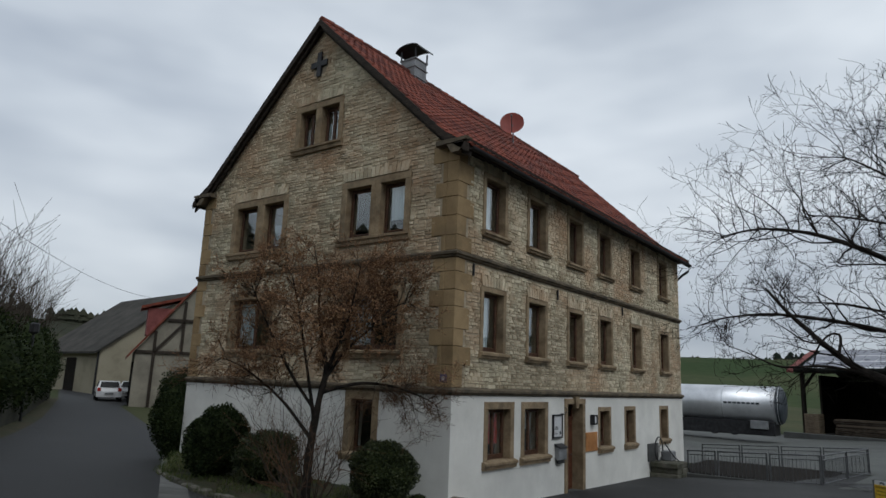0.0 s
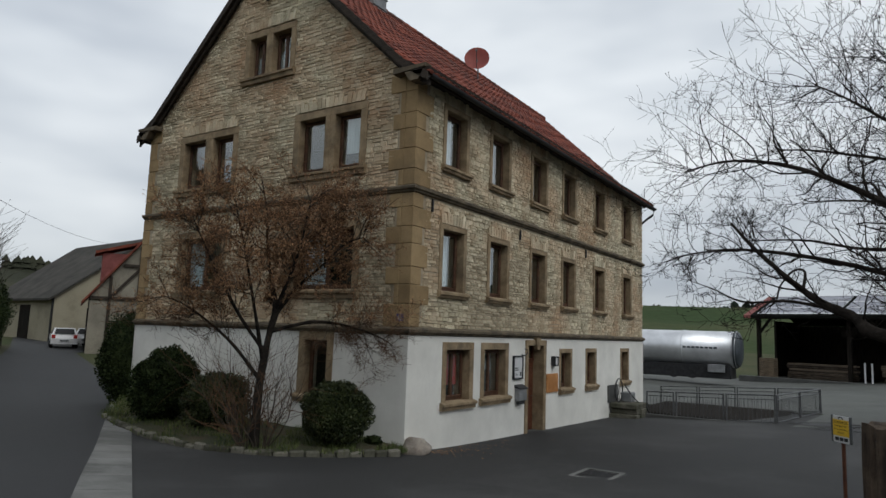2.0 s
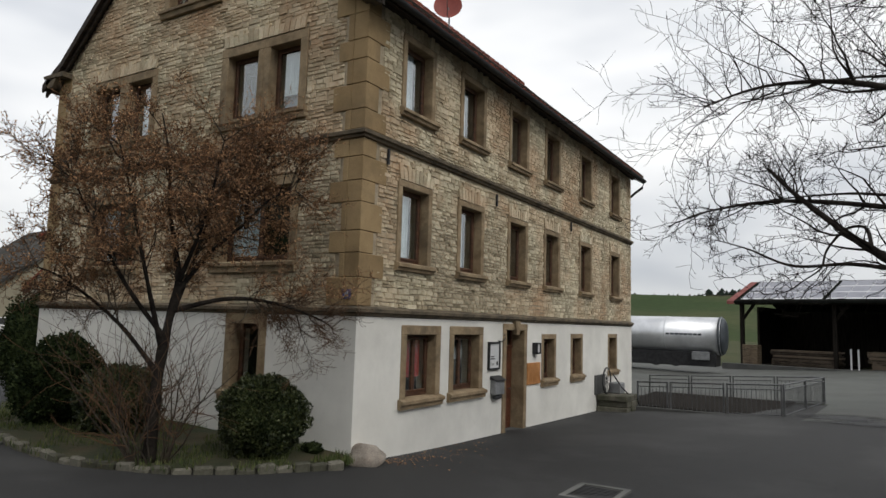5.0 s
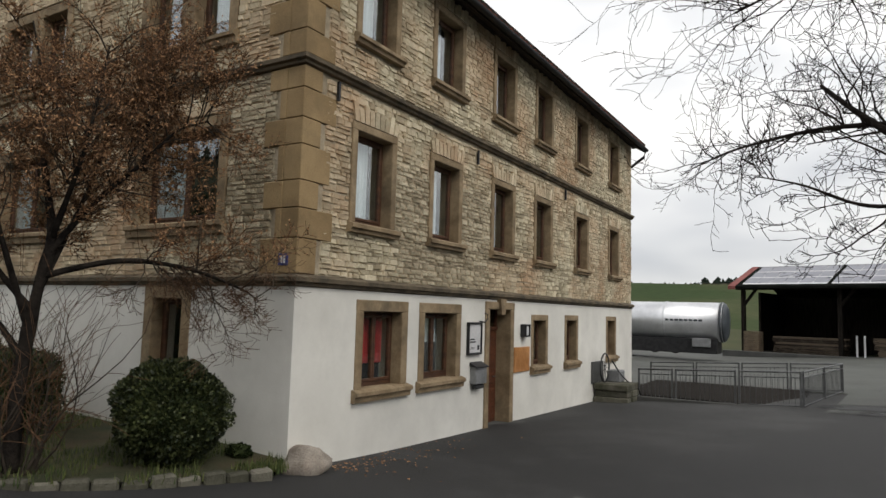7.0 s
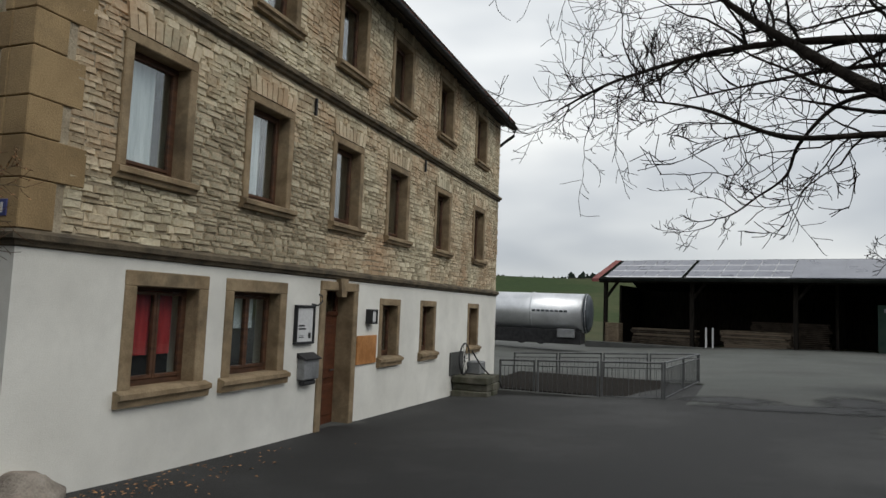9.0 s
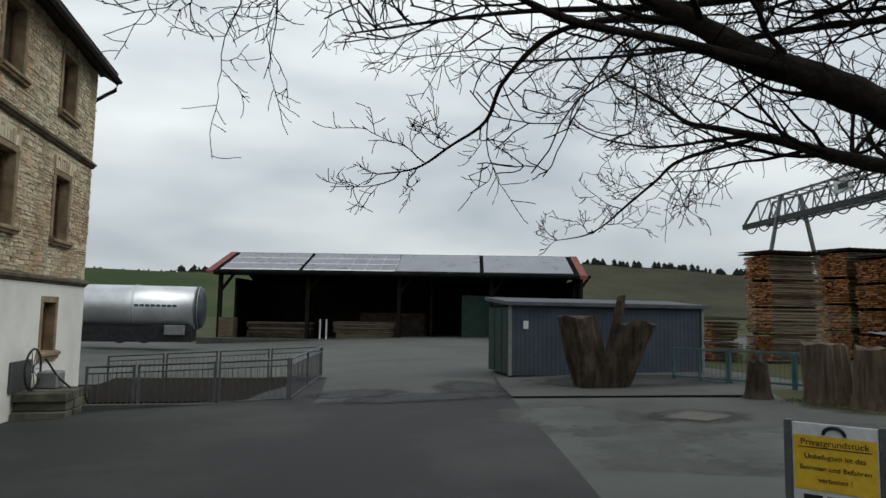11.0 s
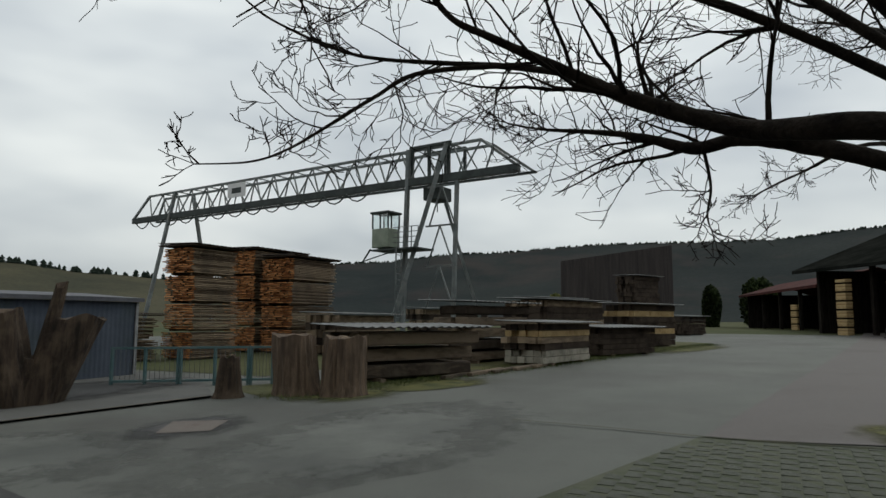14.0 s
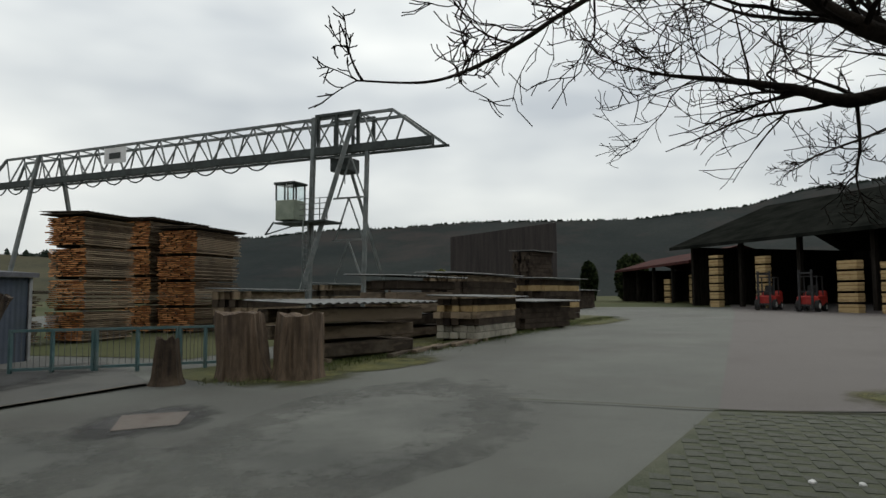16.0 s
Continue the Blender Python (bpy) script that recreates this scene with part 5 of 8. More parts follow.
b.tube([(-8.8, 25.9, zc + 0.2), (-8.6, 26.1, zc - 0.2), (-8.45, 26.35, zc - 0.42), (-8.2, 26.5, zc - 0.6), (-8.1, 26.6, zc - 0.92)], 0.02, 6)
part("hose", b, RUBBER, HR, "black hose", smooth=True)
b = Build()
b.cbox(-9.0, -8.6, 26.05, 26.5, g(-8.7, 26) + 0.52, g(-8.7, 26) + 0.86, 0.03)
solo("grey_crate", b, LEAD, "grey metal box on the stone block", "box")

# ---- railing round the sunken stair ----
RAIL = [((-8.25, 26.55), (-7.2, 26.45)), ((-7.2, 26.45), (-5.55, 26.4)), ((-5.55, 26.4), (-4.0, 26.45)), ((-4.0, 26.45), (-3.6, 29.3)), ((-3.6, 29.3), (-3.15, 32.2)), ((-3.15, 32.2), (-4.7, 32.2)), ((-4.7, 32.2), (-6.2, 32.2)), ((-6.2, 32.2), (-7.7, 32.2)), ((-7.7, 32.2), (-9.3, 32.2))]
for (p, q) in RAIL:
    zp, zq = g(*p) - 0.1, g(*q) - 0.1
    rl = thing("steel_railing", "galvanised steel railing panel with upright bars round a sunken stair", "railing", (*p, zp), group="steel railing panels")
    P, Q = Vector((*p, zp)), Vector((*q, zq))
    d = (Q - P).normalized() * 0.05
    up = Vector((0, 0, 1))
    b = Build()
    b.tube([P + d + up * 1.0, Q - d + up * 1.0], 0.026, 8)
    part("top_rail", b, STEEL, rl)
    b = Build()
    b.tube([P + d + up * 0.86, Q - d + up * 0.86], 0.016, 6)
    part("upper_rail", b, STEEL, rl)
    b = Build()
    b.tube([P + d + up * 0.14, Q - d + up * 0.14], 0.016, 6)
    part("bottom_rail", b, STEEL, rl)
    for e in (P + d, Q - d):
        b = Build()
        b.bar(e - up * 0.05, e + up * 1.02, 0.05)
        part("post", b, STEEL, rl)
    n = int((Q - P).length / 0.13)
    for k in range(1, n):
        b = Build()
        e = (P + d).lerp(Q - d, k / n)
        b.bar(e + up * 0.14, e + up * 0.86, 0.011)
        part("bar", b, STEEL, rl)
# slab just above ground; its near-black colour stands in for the pit's shade
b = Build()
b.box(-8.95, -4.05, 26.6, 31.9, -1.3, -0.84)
solo("stair_well_shade", b, SHED_DARK, "near-black slab in place of the shaded stair well", "stair", "structure")
b = Build()
b.cbox(-8.2, -3.95, 26.3, 26.42, -1.15, g(-6, 26.3) + 0.05, 0.02)
solo("stair_kerb", b, CONCRETE, "low concrete kerb below the railing", "kerb", "structure")

# drain grate in the forecourt
gr = thing("drain_grate", "rectangular iron drain grate set in the asphalt", "drain", (-5.25, 13.65, g(-5.25, 13.65)))
gz0 = g(-5.25, 13.65) + 0.016
for a, c, d, e in ((-5.62, -4.9, 13.2, 13.28), (-5.62, -4.9, 14.02, 14.1), (-5.62, -5.54, 13.28, 14.02), (-4.98, -4.9, 13.28, 14.02)):
    b = Build()
    b.cbox(a, c, d, e, gz0 - 0.04, gz0 + 0.02, 0.006)
    part("frame", b, GUTTER_SLAB, gr, "pale concrete frame")
for k in range(9):
    b = Build()
    y = 13.32 + k * 0.075
    b.cbox(-5.54, -4.98, y, y + 0.035, gz0 - 0.02, gz0 + 0.012, 0.004)
    part("grate_bar", b, BLACK_METAL, gr, "iron bar")
# shallow black sheet under the bars, standing in for shade in the drain
b = Build()
b.box(-5.54, -4.98, 13.28, 14.02, gz0 - 0.05, gz0 - 0.006)
part("pit", b, INK, gr, "black sheet in place of the pit's shade")

# dry leaves blown against the wall
lr = random.Random(2)
b = Build()
for _ in range(140):
    x, y = -9.1 + abs(lr.gauss(0, 0.5)), 13.6 + abs(lr.gauss(0, 1.6))
    z, a, w = g(x, y) + 0.022, lr.uniform(0, 6.28), lr.uniform(0.015, 0.035)
    b.quad((x + w * math.cos(a), y + w * math.sin(a), z), (x - w * 0.6 * math.sin(a), y + w * 0.6 * math.cos(a), z + 0.012), (x - w * math.cos(a), y - w * math.sin(a), z + 0.004), (x + w * 0.6 * math.sin(a), y - w * 0.6 * math.cos(a), z + 0.008))
solo("leaf_litter", b, LEAF_RED, "dry brown leaves scattered at the wall's foot", "leaves", "stuff")

# boulder at the corner
b = Build()
lump(b, -8.98, 13.42, g(-9.0, 13.4) + 0.07, 0.3, 0.36, 0.25, 3.3, 0.3, 1.4, 20, 12)
solo("corner_boulder", b, BOULDER, "pale rounded boulder guarding the house corner", "boulder", smooth=True)

# ---- open timber shed behind ----
S0, SU, SW = Vector((-11.3, 66.6, 0)), Vector((0.9695, -0.245, 0)), Vector((0.245, 0.9695, 0))


def in_shed(u, w, z):
    p = S0 + SU * u + SW * w
    return (p.x, p.y, z)


shed = thing("open_shed", "long open timber shed with solar panels on a low red-edged roof", "shed", in_shed(15, 0, -1.2))
L, EZ, RZ = 29.8, 4.2, 6.15
b = Build(in_shed)
i = b.pts([(0, 0, EZ), (L, 0, EZ), (L, 5.4, RZ), (0, 5.4, RZ), (L, 12, EZ - 0.4), (0, 12, EZ - 0.4)])
j = b.pts([(0, 0, EZ - .18), (L, 0, EZ - .18), (L, 5.4, RZ - .18), (0, 5.4, RZ - .18), (L, 12, EZ - 0.58), (0, 12, EZ - 0.58)])
b.q += [(i, i + 1, i + 2, i + 3), (i + 3, i + 2, i + 4, i + 5), (j + 3, j + 2, j + 1, j), (j + 5, j + 4, j + 2, j + 3), (i, j, j + 1, i + 1), (i + 5, i + 4, j + 4, j + 5), (i, i + 3, j + 3, j), (i + 3, i + 5, j + 5, j + 3), (i + 1, j + 1, j + 2, i + 2), (i + 2, j + 2, j + 4, i + 4)]
sroof = part("roof", b, GREY_ROOF, shed, "low dark roof")
for u in (-0.12, L - 0.45):
    b = Build(in_shed)
    i = b.pts([(u, -0.05, EZ + 0.03), (u + 0.57, -0.05, EZ + 0.03), (u + 0.57, 5.4, RZ + 0.03), (u, 5.4, RZ + 0.03), (u, -0.05, EZ - 0.25), (u + 0.57, -0.05, EZ - 0.25), (u + 0.57, 5.4, RZ - 0.25), (u, 5.4, RZ - 0.25)])
    b.q += [(i, i + 1, i + 2, i + 3), (i + 7, i + 6, i + 5, i + 4)] + [(i + t, i + (t + 1) % 4, i + 4 + (t + 1) % 4, i + 4 + t) for t in range(4)]
    part("verge_tile_row", b, SHED_RED, sroof, "red verge tiles")
# near-black floor sheet, put in for the shade under the roof
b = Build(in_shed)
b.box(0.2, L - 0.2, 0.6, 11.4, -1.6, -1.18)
part("floor_shade", b, SHED_DARK, shed, "floor sheet coloured near-black for the shed's shade")
for k, (a, c) in enumerate(((0.9, 7.2), (7.5, 14.9), (14.95, 21.6), (21.9, 28.9))):
    nx = 6
    for r in range(3):
        for q in range(nx):
            u0, u1 = a + (c - a) * q / nx, a + (c - a) * (q + 1) / nx
            t0, t1 = 0.06 + 0.29 * r, 0.06 + 0.29 * (r + 1)
            gap, seam = (0.03, 0.13) if k < 2 else (0.002, 0.002)
            b = Build(in_shed)
            zz = lambda t: EZ + (RZ - EZ) * t + 0.08
            i = b.pts([(u0 + gap, 5.4 * t0 + seam, zz(t0)), (u1 - gap, 5.4 * t0 + seam, zz(t0)), (u1 - gap, 5.4 * t1 - seam, zz(t1)), (u0 + gap, 5.4 * t1 - seam, zz(t1)), (u0 + gap, 5.4 * t0 + seam, zz(t0) - .05), (u1 - gap, 5.4 * t0 + seam, zz(t0) - .05), (u1 - gap, 5.4 * t1 - seam, zz(t1) - .05), (u0 + gap, 5.4 * t1 - seam, zz(t1) - .05)])
            b.q += [(i, i + 1, i + 2, i + 3), (i + 7, i + 6, i + 5, i + 4)] + [(i + t, i + (t + 1) % 4, i + 4 + (t + 1) % 4, i + 4 + t) for t in range(4)]
            part("solar_panel", b, PV, sroof, "dark blue-grey solar panel")
    if k < 2:
        b = Build(in_shed)
        i = b.pts([(a, 5.4 * .06, EZ + (RZ - EZ) * .06 + 0.045), (c, 5.4 * .06, EZ + (RZ - EZ) * .06 + 0.045), (c, 5.4 * .93, EZ + (RZ - EZ) * .93 + 0.045), (a, 5.4 * .93, EZ + (RZ - EZ) * .93 + 0.045)])
        b.q += [(i, i + 1, i + 2, i + 3)]
        part("panel_frame", b, PV_FRAME, sroof, "pale panel rails")
# walls carry the dim interior in their colour
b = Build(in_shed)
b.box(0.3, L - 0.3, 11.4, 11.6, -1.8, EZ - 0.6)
part("back_wall", b, SHED_DARK, shed, "boarded wall, inside shade worked into its near-black colour")
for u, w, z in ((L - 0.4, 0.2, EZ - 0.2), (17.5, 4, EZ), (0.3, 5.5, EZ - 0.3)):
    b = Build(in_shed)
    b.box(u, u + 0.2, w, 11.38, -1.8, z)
    part("side_wall", b, SHED_DARK, shed, "boarded wall, inside shade worked into its near-black colour")
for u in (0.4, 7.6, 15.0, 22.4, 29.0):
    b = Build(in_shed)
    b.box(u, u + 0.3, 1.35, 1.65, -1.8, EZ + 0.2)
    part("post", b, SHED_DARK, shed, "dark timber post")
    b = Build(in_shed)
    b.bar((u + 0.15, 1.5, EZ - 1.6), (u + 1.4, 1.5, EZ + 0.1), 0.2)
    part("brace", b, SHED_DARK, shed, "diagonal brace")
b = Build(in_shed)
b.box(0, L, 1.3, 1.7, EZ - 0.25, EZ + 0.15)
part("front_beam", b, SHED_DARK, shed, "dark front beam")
b = Build(in_shed)
b.cbox(-0.5, L + 0.5, -0.4, 0.2, -1.6, -1.05, 0.03)
solo("shed_kerb", b, CONCRETE, "low concrete kerb along the shed front", "kerb", "structure")


def board_pile(name, f, u0, u1, w0, w1, z0, z1, mat, label, rnd, th=0.12, wid=0.35, group=""):
    """A loose pile of boards lying along u."""
    ob = thing(name, label, "timber pile", f((u0 + u1) / 2, (w0 + w1) / 2, z0), group)
    z = z0
    while z < z1 - 0.03:
        b = Build(f)
        w = w0
        while w < w1 - 0.1:
            s, e = rnd.uniform(-0.25, 0.15), rnd.uniform(-0.25, 0.25)
            b.box(u0 - s, u1 + e, w + 0.02, min(w + wid - 0.02, w1), z, z + th * 0.8)
            w += wid
        part("board_layer", b, mat, ob, kind="stuff")
        z += th
    return ob


rp = random.Random(21)
board_pile("timber_pile", in_shed, 2.6, 7.6, 2.2, 4.2, -1.3, 0.15, BEAM_WOOD, "long weathered boards piled inside the open shed", rp, 0.15, group="shed timber piles")
board_pile("timber_pile", in_shed, 9.8, 14.6, 2.2, 4.2, -1.3, 0.3, BEAM_WOOD, "long weathered boards piled inside the open shed", rp, 0.15, group="shed timber piles")
board_pile("timber_pile", in_shed, 11.6, 17.0, 4.6, 6.2, -1.3, 1.0, BOARD_DARK, "long weathered boards piled inside the open shed", rp, 0.15, group="shed timber piles")
pallets = thing("pallet_stack", "tall stack of wooden pallets by the shed post", "pallet stack", in_shed(1.4, 1.4, -1.2))
for k in range(12):
    b = Build(in_shed)
    z = -1.25 + k * 0.15
    for w in (0.9, 1.35, 1.8):
        b.box(0.75, 1.95, w, w + 0.12, z, z + 0.09)
    for u in (0.75, 1.05, 1.35, 1.65):
        b.box(u, u + 0.22, 0.88, 1.94, z + 0.095, z + 0.12)
    part("pallet", b, BOARD_WOOD, pallets)
for u in (9.0, 9.5):
    b = Build(in_shed)
    b.cbox(u, u + 0.12, 0.4, 0.52, -1.15, 0.5, 0.03)
    solo("white_marker_post", b, SIGN_WHITE, "white marker post at the shed front", "post", group="white posts")
b = Build(in_shed)
b.cbox(20.2, 23.6, 2.0, 2.15, -1.3, 2.6, 0.03)
solo("green_shed_door", b, SHED_GREEN, "dark green sliding door inside the shed", "door")

# ---- tank trailer ----
tank = thing("tank_trailer", "polished steel tank trailer parked by the shed", "trailer", (-15.5, 56.6, -1.05))
b = Build()
n = 32
R, tz, ty = 1.36, 1.22, 56.8
b.tube([(-22, ty, tz), (-10.3, ty, tz)], [R, R], n)
barrel = part("barrel", b, TANK_STEEL, tank, "long polished steel barrel", smooth=False)
for p in barrel.data.polygons:
    p.use_smooth = len(p.vertices) == 4
b = Build()
prf = [(0.0, 1.36), (0.14, 1.27), (0.26, 1.02), (0.33, 0.56), (0.36, 0.05)]
b.tube([(-10.3 + p[0], ty, tz) for p in prf], [p[1] for p in prf], n)
part("end_cap", b, TANK_DARK, tank, "dark domed end", smooth=True)
for x in (-10.45, -14.2, -18):
    b = Build()
    b.tube([(x, ty, tz), (x + 0.12, ty, tz)], [R + 0.045] * 2, n)
    part("ring", b, TANK_DARK if x > -12 else TANK_STEEL, tank, "barrel ring")
b = Build()
b.box(-22, -10.6, ty - 1.1, ty + 0.9, -0.95, 0.05)
part("chassis", b, BLACK_METAL, tank, "black chassis frame")
b = Build()
b.cbox(-12.2, -11.0, ty - 1.36, ty - 1.08, -0.5, 0.1, 0.03)
part("locker", b, LEAD, tank, "grey side locker")
for k in range(8):
    b = Build()
    b.box(-14.0 + k * 0.32, -13.76 + k * 0.32, ty - R - 0.012, ty - R + 0.25, tz + 0.02, tz + 0.16)
    part("lettering_bar", b, TANK_DARK, barrel, "dark bar in place of lettering")
for x in (-13.4, -14.8, -20.5):
    for y in (ty - 1.0, ty + 0.7):
        w = Build()
        w.tube([(x, y, -0.56), (x, y + 0.3, -0.56)], [0.48, 0.48], 20)
        wh = part("wheel", w, RUBBER, tank, "black tyre")
        w = Build()
        w.tube([(x, y - 0.01, -0.56), (x, y + 0.02, -0.56)], [0.25, 0.25], 14)
        part("hub", w, LEAD, wh, "steel hub")

# ---- metal tool shed with the stumps before it ----
X0, X1, Y0, Y1 = 1.75, 7.55, 28.5, 30.6
zb, zt = g(3, 28.5) + 0.05, 1.42
ms = thing("metal_shed", "low blue-grey corrugated metal shed with a green end", "shed", (4.6, 29.5, zb))
b = Build()
n = 46
pts = []
for k in range(n * 4 + 1):
    x = X0 + (X1 - X0) * k / (n * 4)
    pts.append((x, Y0 + (0.007 if k % 4 in (0, 1) else 0.0)))
i = b.pts([(p[0], p[1], zb) for p in pts] + [(p[0], p[1], zt) for p in pts])
k = len(pts)
b.q += [(i + j, i + j + 1, i + k + j + 1, i + k + j) for j in range(k - 1)]
b.box(X0 + 0.02, X1 - 0.02, Y0 + 0.04, Y0 + 0.08, zb, zt)
b.box(X1 - 0.06, X1, Y0, Y1, zb, zt)
b.box(X0, X1, Y1 - 0.05, Y1, zb, zt)
part("wall", b, SHED_BLUE, ms, "blue-grey corrugated wall")
b = Build()
b.box(X0 - 0.03, X0 + 0.01, Y0 + 0.06, Y1 - 0.06, zb + 0.02, zt - 0.05)
for y in (Y0 + 0.7, Y0 + 1.4):
    b.box(X0 - 0.045, X0 - 0.03, y - 0.02, y + 0.02, zb + 0.02, zt - 0.05)
part("door", b, SHED_GREEN, ms, "dark green double door")
b = Build()
i = b.pts([(X0 - 0.12, Y0 - 0.12, zt + 0.0), (X1 + 0.12, Y0 - 0.12, zt), (X1 + 0.12, Y1 + 0.1, zt + 0.16), (X0 - 0.12, Y1 + 0.1, zt + 0.16), (X0 - 0.12, Y0 - 0.12, zt + 0.1), (X1 + 0.12, Y0 - 0.12, zt + 0.1), (X1 + 0.12, Y1 + 0.1, zt + 0.26), (X0 - 0.12, Y1 + 0.1, zt + 0.26)])
b.q += [(i + 3, i + 2, i + 1, i), (i + 4, i + 5, i + 6, i + 7)] + [(i + j, i + (j + 1) % 4, i + 4 + (j + 1) % 4, i + 4 + j) for j in range(4)]
part("roof", b, SHED_ROOF, ms, "flat grey metal roof")
for x in (X0, X1):
    b = Build()
    b.box(x - 0.04, x + 0.04, Y0 - 0.03, Y0 + 0.05, zb, zt)
    part("corner_post", b, LEAD, ms, "grey corner strip")
b = Build()
b.cbox(2.12, 2.26, Y0 - 0.03, Y0 + 0.01, 0.78, 1.0, 0.005)
part("notice", b, SIGN_WHITE, ms, "small white notice")


def stump(name, x, y, r0, r1, h, label, seed, lean=(0, 0), n=44, rows=14, ground=None, wood=None):
    """A cut trunk with fluted bark sides and a broken top."""
    b = Build()
    z0 = (g(x, y) if ground is None else ground) - 0.04
    for k in range(rows + 1):
        t = k / rows
        for j in range(n):
            a = 2 * math.pi * j / n
            fl = 1 + 0.13 * noise.noise(Vector((math.cos(a) * 2.2 + seed, math.sin(a) * 2.2, t * 0.6))) + 0.06 * noise.noise(Vector((math.cos(a) * 6 + seed, math.sin(a) * 6, t * 1.5))) + 0.11 * noise.noise(Vector((math.cos(a) * 12 + seed, math.sin(a) * 12, t * 0.9)))
            r = (r0 * (1 - t) + r1 * t + 0.5 * max(0, 0.25 - t) ** 1.5) * fl
            zz = z0 + h * t + (0.10 * noise.noise(Vector((math.cos(a) * 1.7, math.sin(a) * 1.7, seed))) if k == rows else 0)
            b.pts([(x + lean[0] * t + r * math.cos(a), y + lean[1] * t + r * math.sin(a), zz)])
    b.q += [(k * n + j, k * n + (j + 1) % n, (k + 1) * n + (j + 1) % n, (k + 1) * n + j) for k in range(rows) for j in range(n)]
    c = b.pts([(x + lean[0], y + lean[1], z0 + h - 0.05)])
    b.q += [(rows * n + j, rows * n + (j + 1) % n, c) for j in range(n)]
    return solo(name, b, wood or STUMP_WOOD, label, "tree stump")


vs = thing("forked_stump", "great forked tree stump of dark fissured wood before the metal shed", "tree stump", (3.05, 25.7, g(3, 25.7)))
def limb_part(nm, p, q, r, seed, lb):
    b = Build()
    rows, n = 16, 44
    P, Q = Vector(p), Vector(q)
    for k in range(rows + 1):
        t = k / rows
        c = P.lerp(Q, t)
        for j in range(n):
            a = 2 * math.pi * j / n
            fl = 1 + 0.16 * noise.noise(Vector((math.cos(a) * 2.4 + seed, math.sin(a) * 2.4, t))) + 0.07 * noise.noise(Vector((math.cos(a) * 7 + seed, math.sin(a) * 7, t * 2))) + 0.12 * noise.noise(Vector((math.cos(a) * 13 + seed, math.sin(a) * 13, t)))
            rr = (r[0] * (1 - t) + r[1] * t) * fl
            b.pts([(c.x + rr * math.cos(a), c.y + rr * 0.8 * math.sin(a), c.z + (0.12 * noise.noise(Vector((a, seed, 0))) if k == rows else 0))])
    b.q += [(k * n + j, k * n + (j + 1) % n, (k + 1) * n + (j + 1) % n, (k + 1) * n + j) for k in range(rows) for j in range(n)]
    b.q += [tuple(rows * n + j for j in range(n))]
    return part(nm, b, STUMP_WOOD, vs, lb)
zs0 = g(3, 25.7)
limb_part("trunk", (3.12, 25.75, zs0 - 0.05), (3.14, 25.75, zs0 + 0.85), (0.46, 0.30), 1.2, "fissured trunk base")
limb_part("limb", (2.95, 25.78, zs0 - 0.05), (2.56, 25.9, 1.14), (0.44, 0.46), 4.1, "broad cut limb")
limb_part("limb", (3.27, 25.68, zs0 - 0.05), (3.84, 25.38, 1.02), (0.44, 0.43), 7.7, "broad cut limb")
limb_part("splinter", (3.22, 25.55, zs0 + 0.6), (3.46, 25.4, 1.6), (0.15, 0.1), 9.3, "pale broken splinter")
stump("tree_stump", 5.35, 23.2, 0.25, 0.17, 0.78, "small dark weathered stump beside the fence", 2.0)
stump("tree_stump", 6.32, 22.38, 0.46, 0.40, 1.18, "tall cut stump of red-brown fissured wood", 5.0, (-0.06, 0.06), wood=STUMP_PALE)
stump("tree_stump", 6.5, 21.46, 0.42, 0.37, 1.15, "tall cut stump of pale grey-brown split wood", 8.0, (0.04, -0.03), wood=STUMP_PALE)
stump("tree_stump", -0.80, 12.1, 0.47, 0.45, 1.30, "dark brown cut stump behind the warning sign", 12.0)

# turquoise fence
for (p, q) in (((5.55, 26.75), (6.35, 25.6)), ((6.35, 25.6), (7.2, 24.4)), ((7.2, 24.4), (7.75, 23.6))):
    fe = thing("yard_fence", "faded turquoise steel mesh fence panel", "fence", (*p, g(*p)), group="turquoise fence panels")
    P, Q = Vector((*p, g(*p))), Vector((*q, g(*q)))
    up = Vector((0, 0, 1))
    for h in (0.12, 0.82):
        b = Build()
        b.bar(P + up * h, Q + up * h, 0.05)
        part("rail", b, TURQ, fe)
    for t in (0.02, 0.5, 0.98):
        b = Build()
        e = P.lerp(Q, t)
        b.bar(e - up * 0.05, e + up * 0.84, 0.055)
        part("post", b, TURQ, fe)
    for k in range(1, 14):
        b = Build()
        e = P.lerp(Q, k / 14)
        b.bar(e + up * 0.12, e + up * 0.82, 0.007)
        part("wire", b, STEEL, fe)

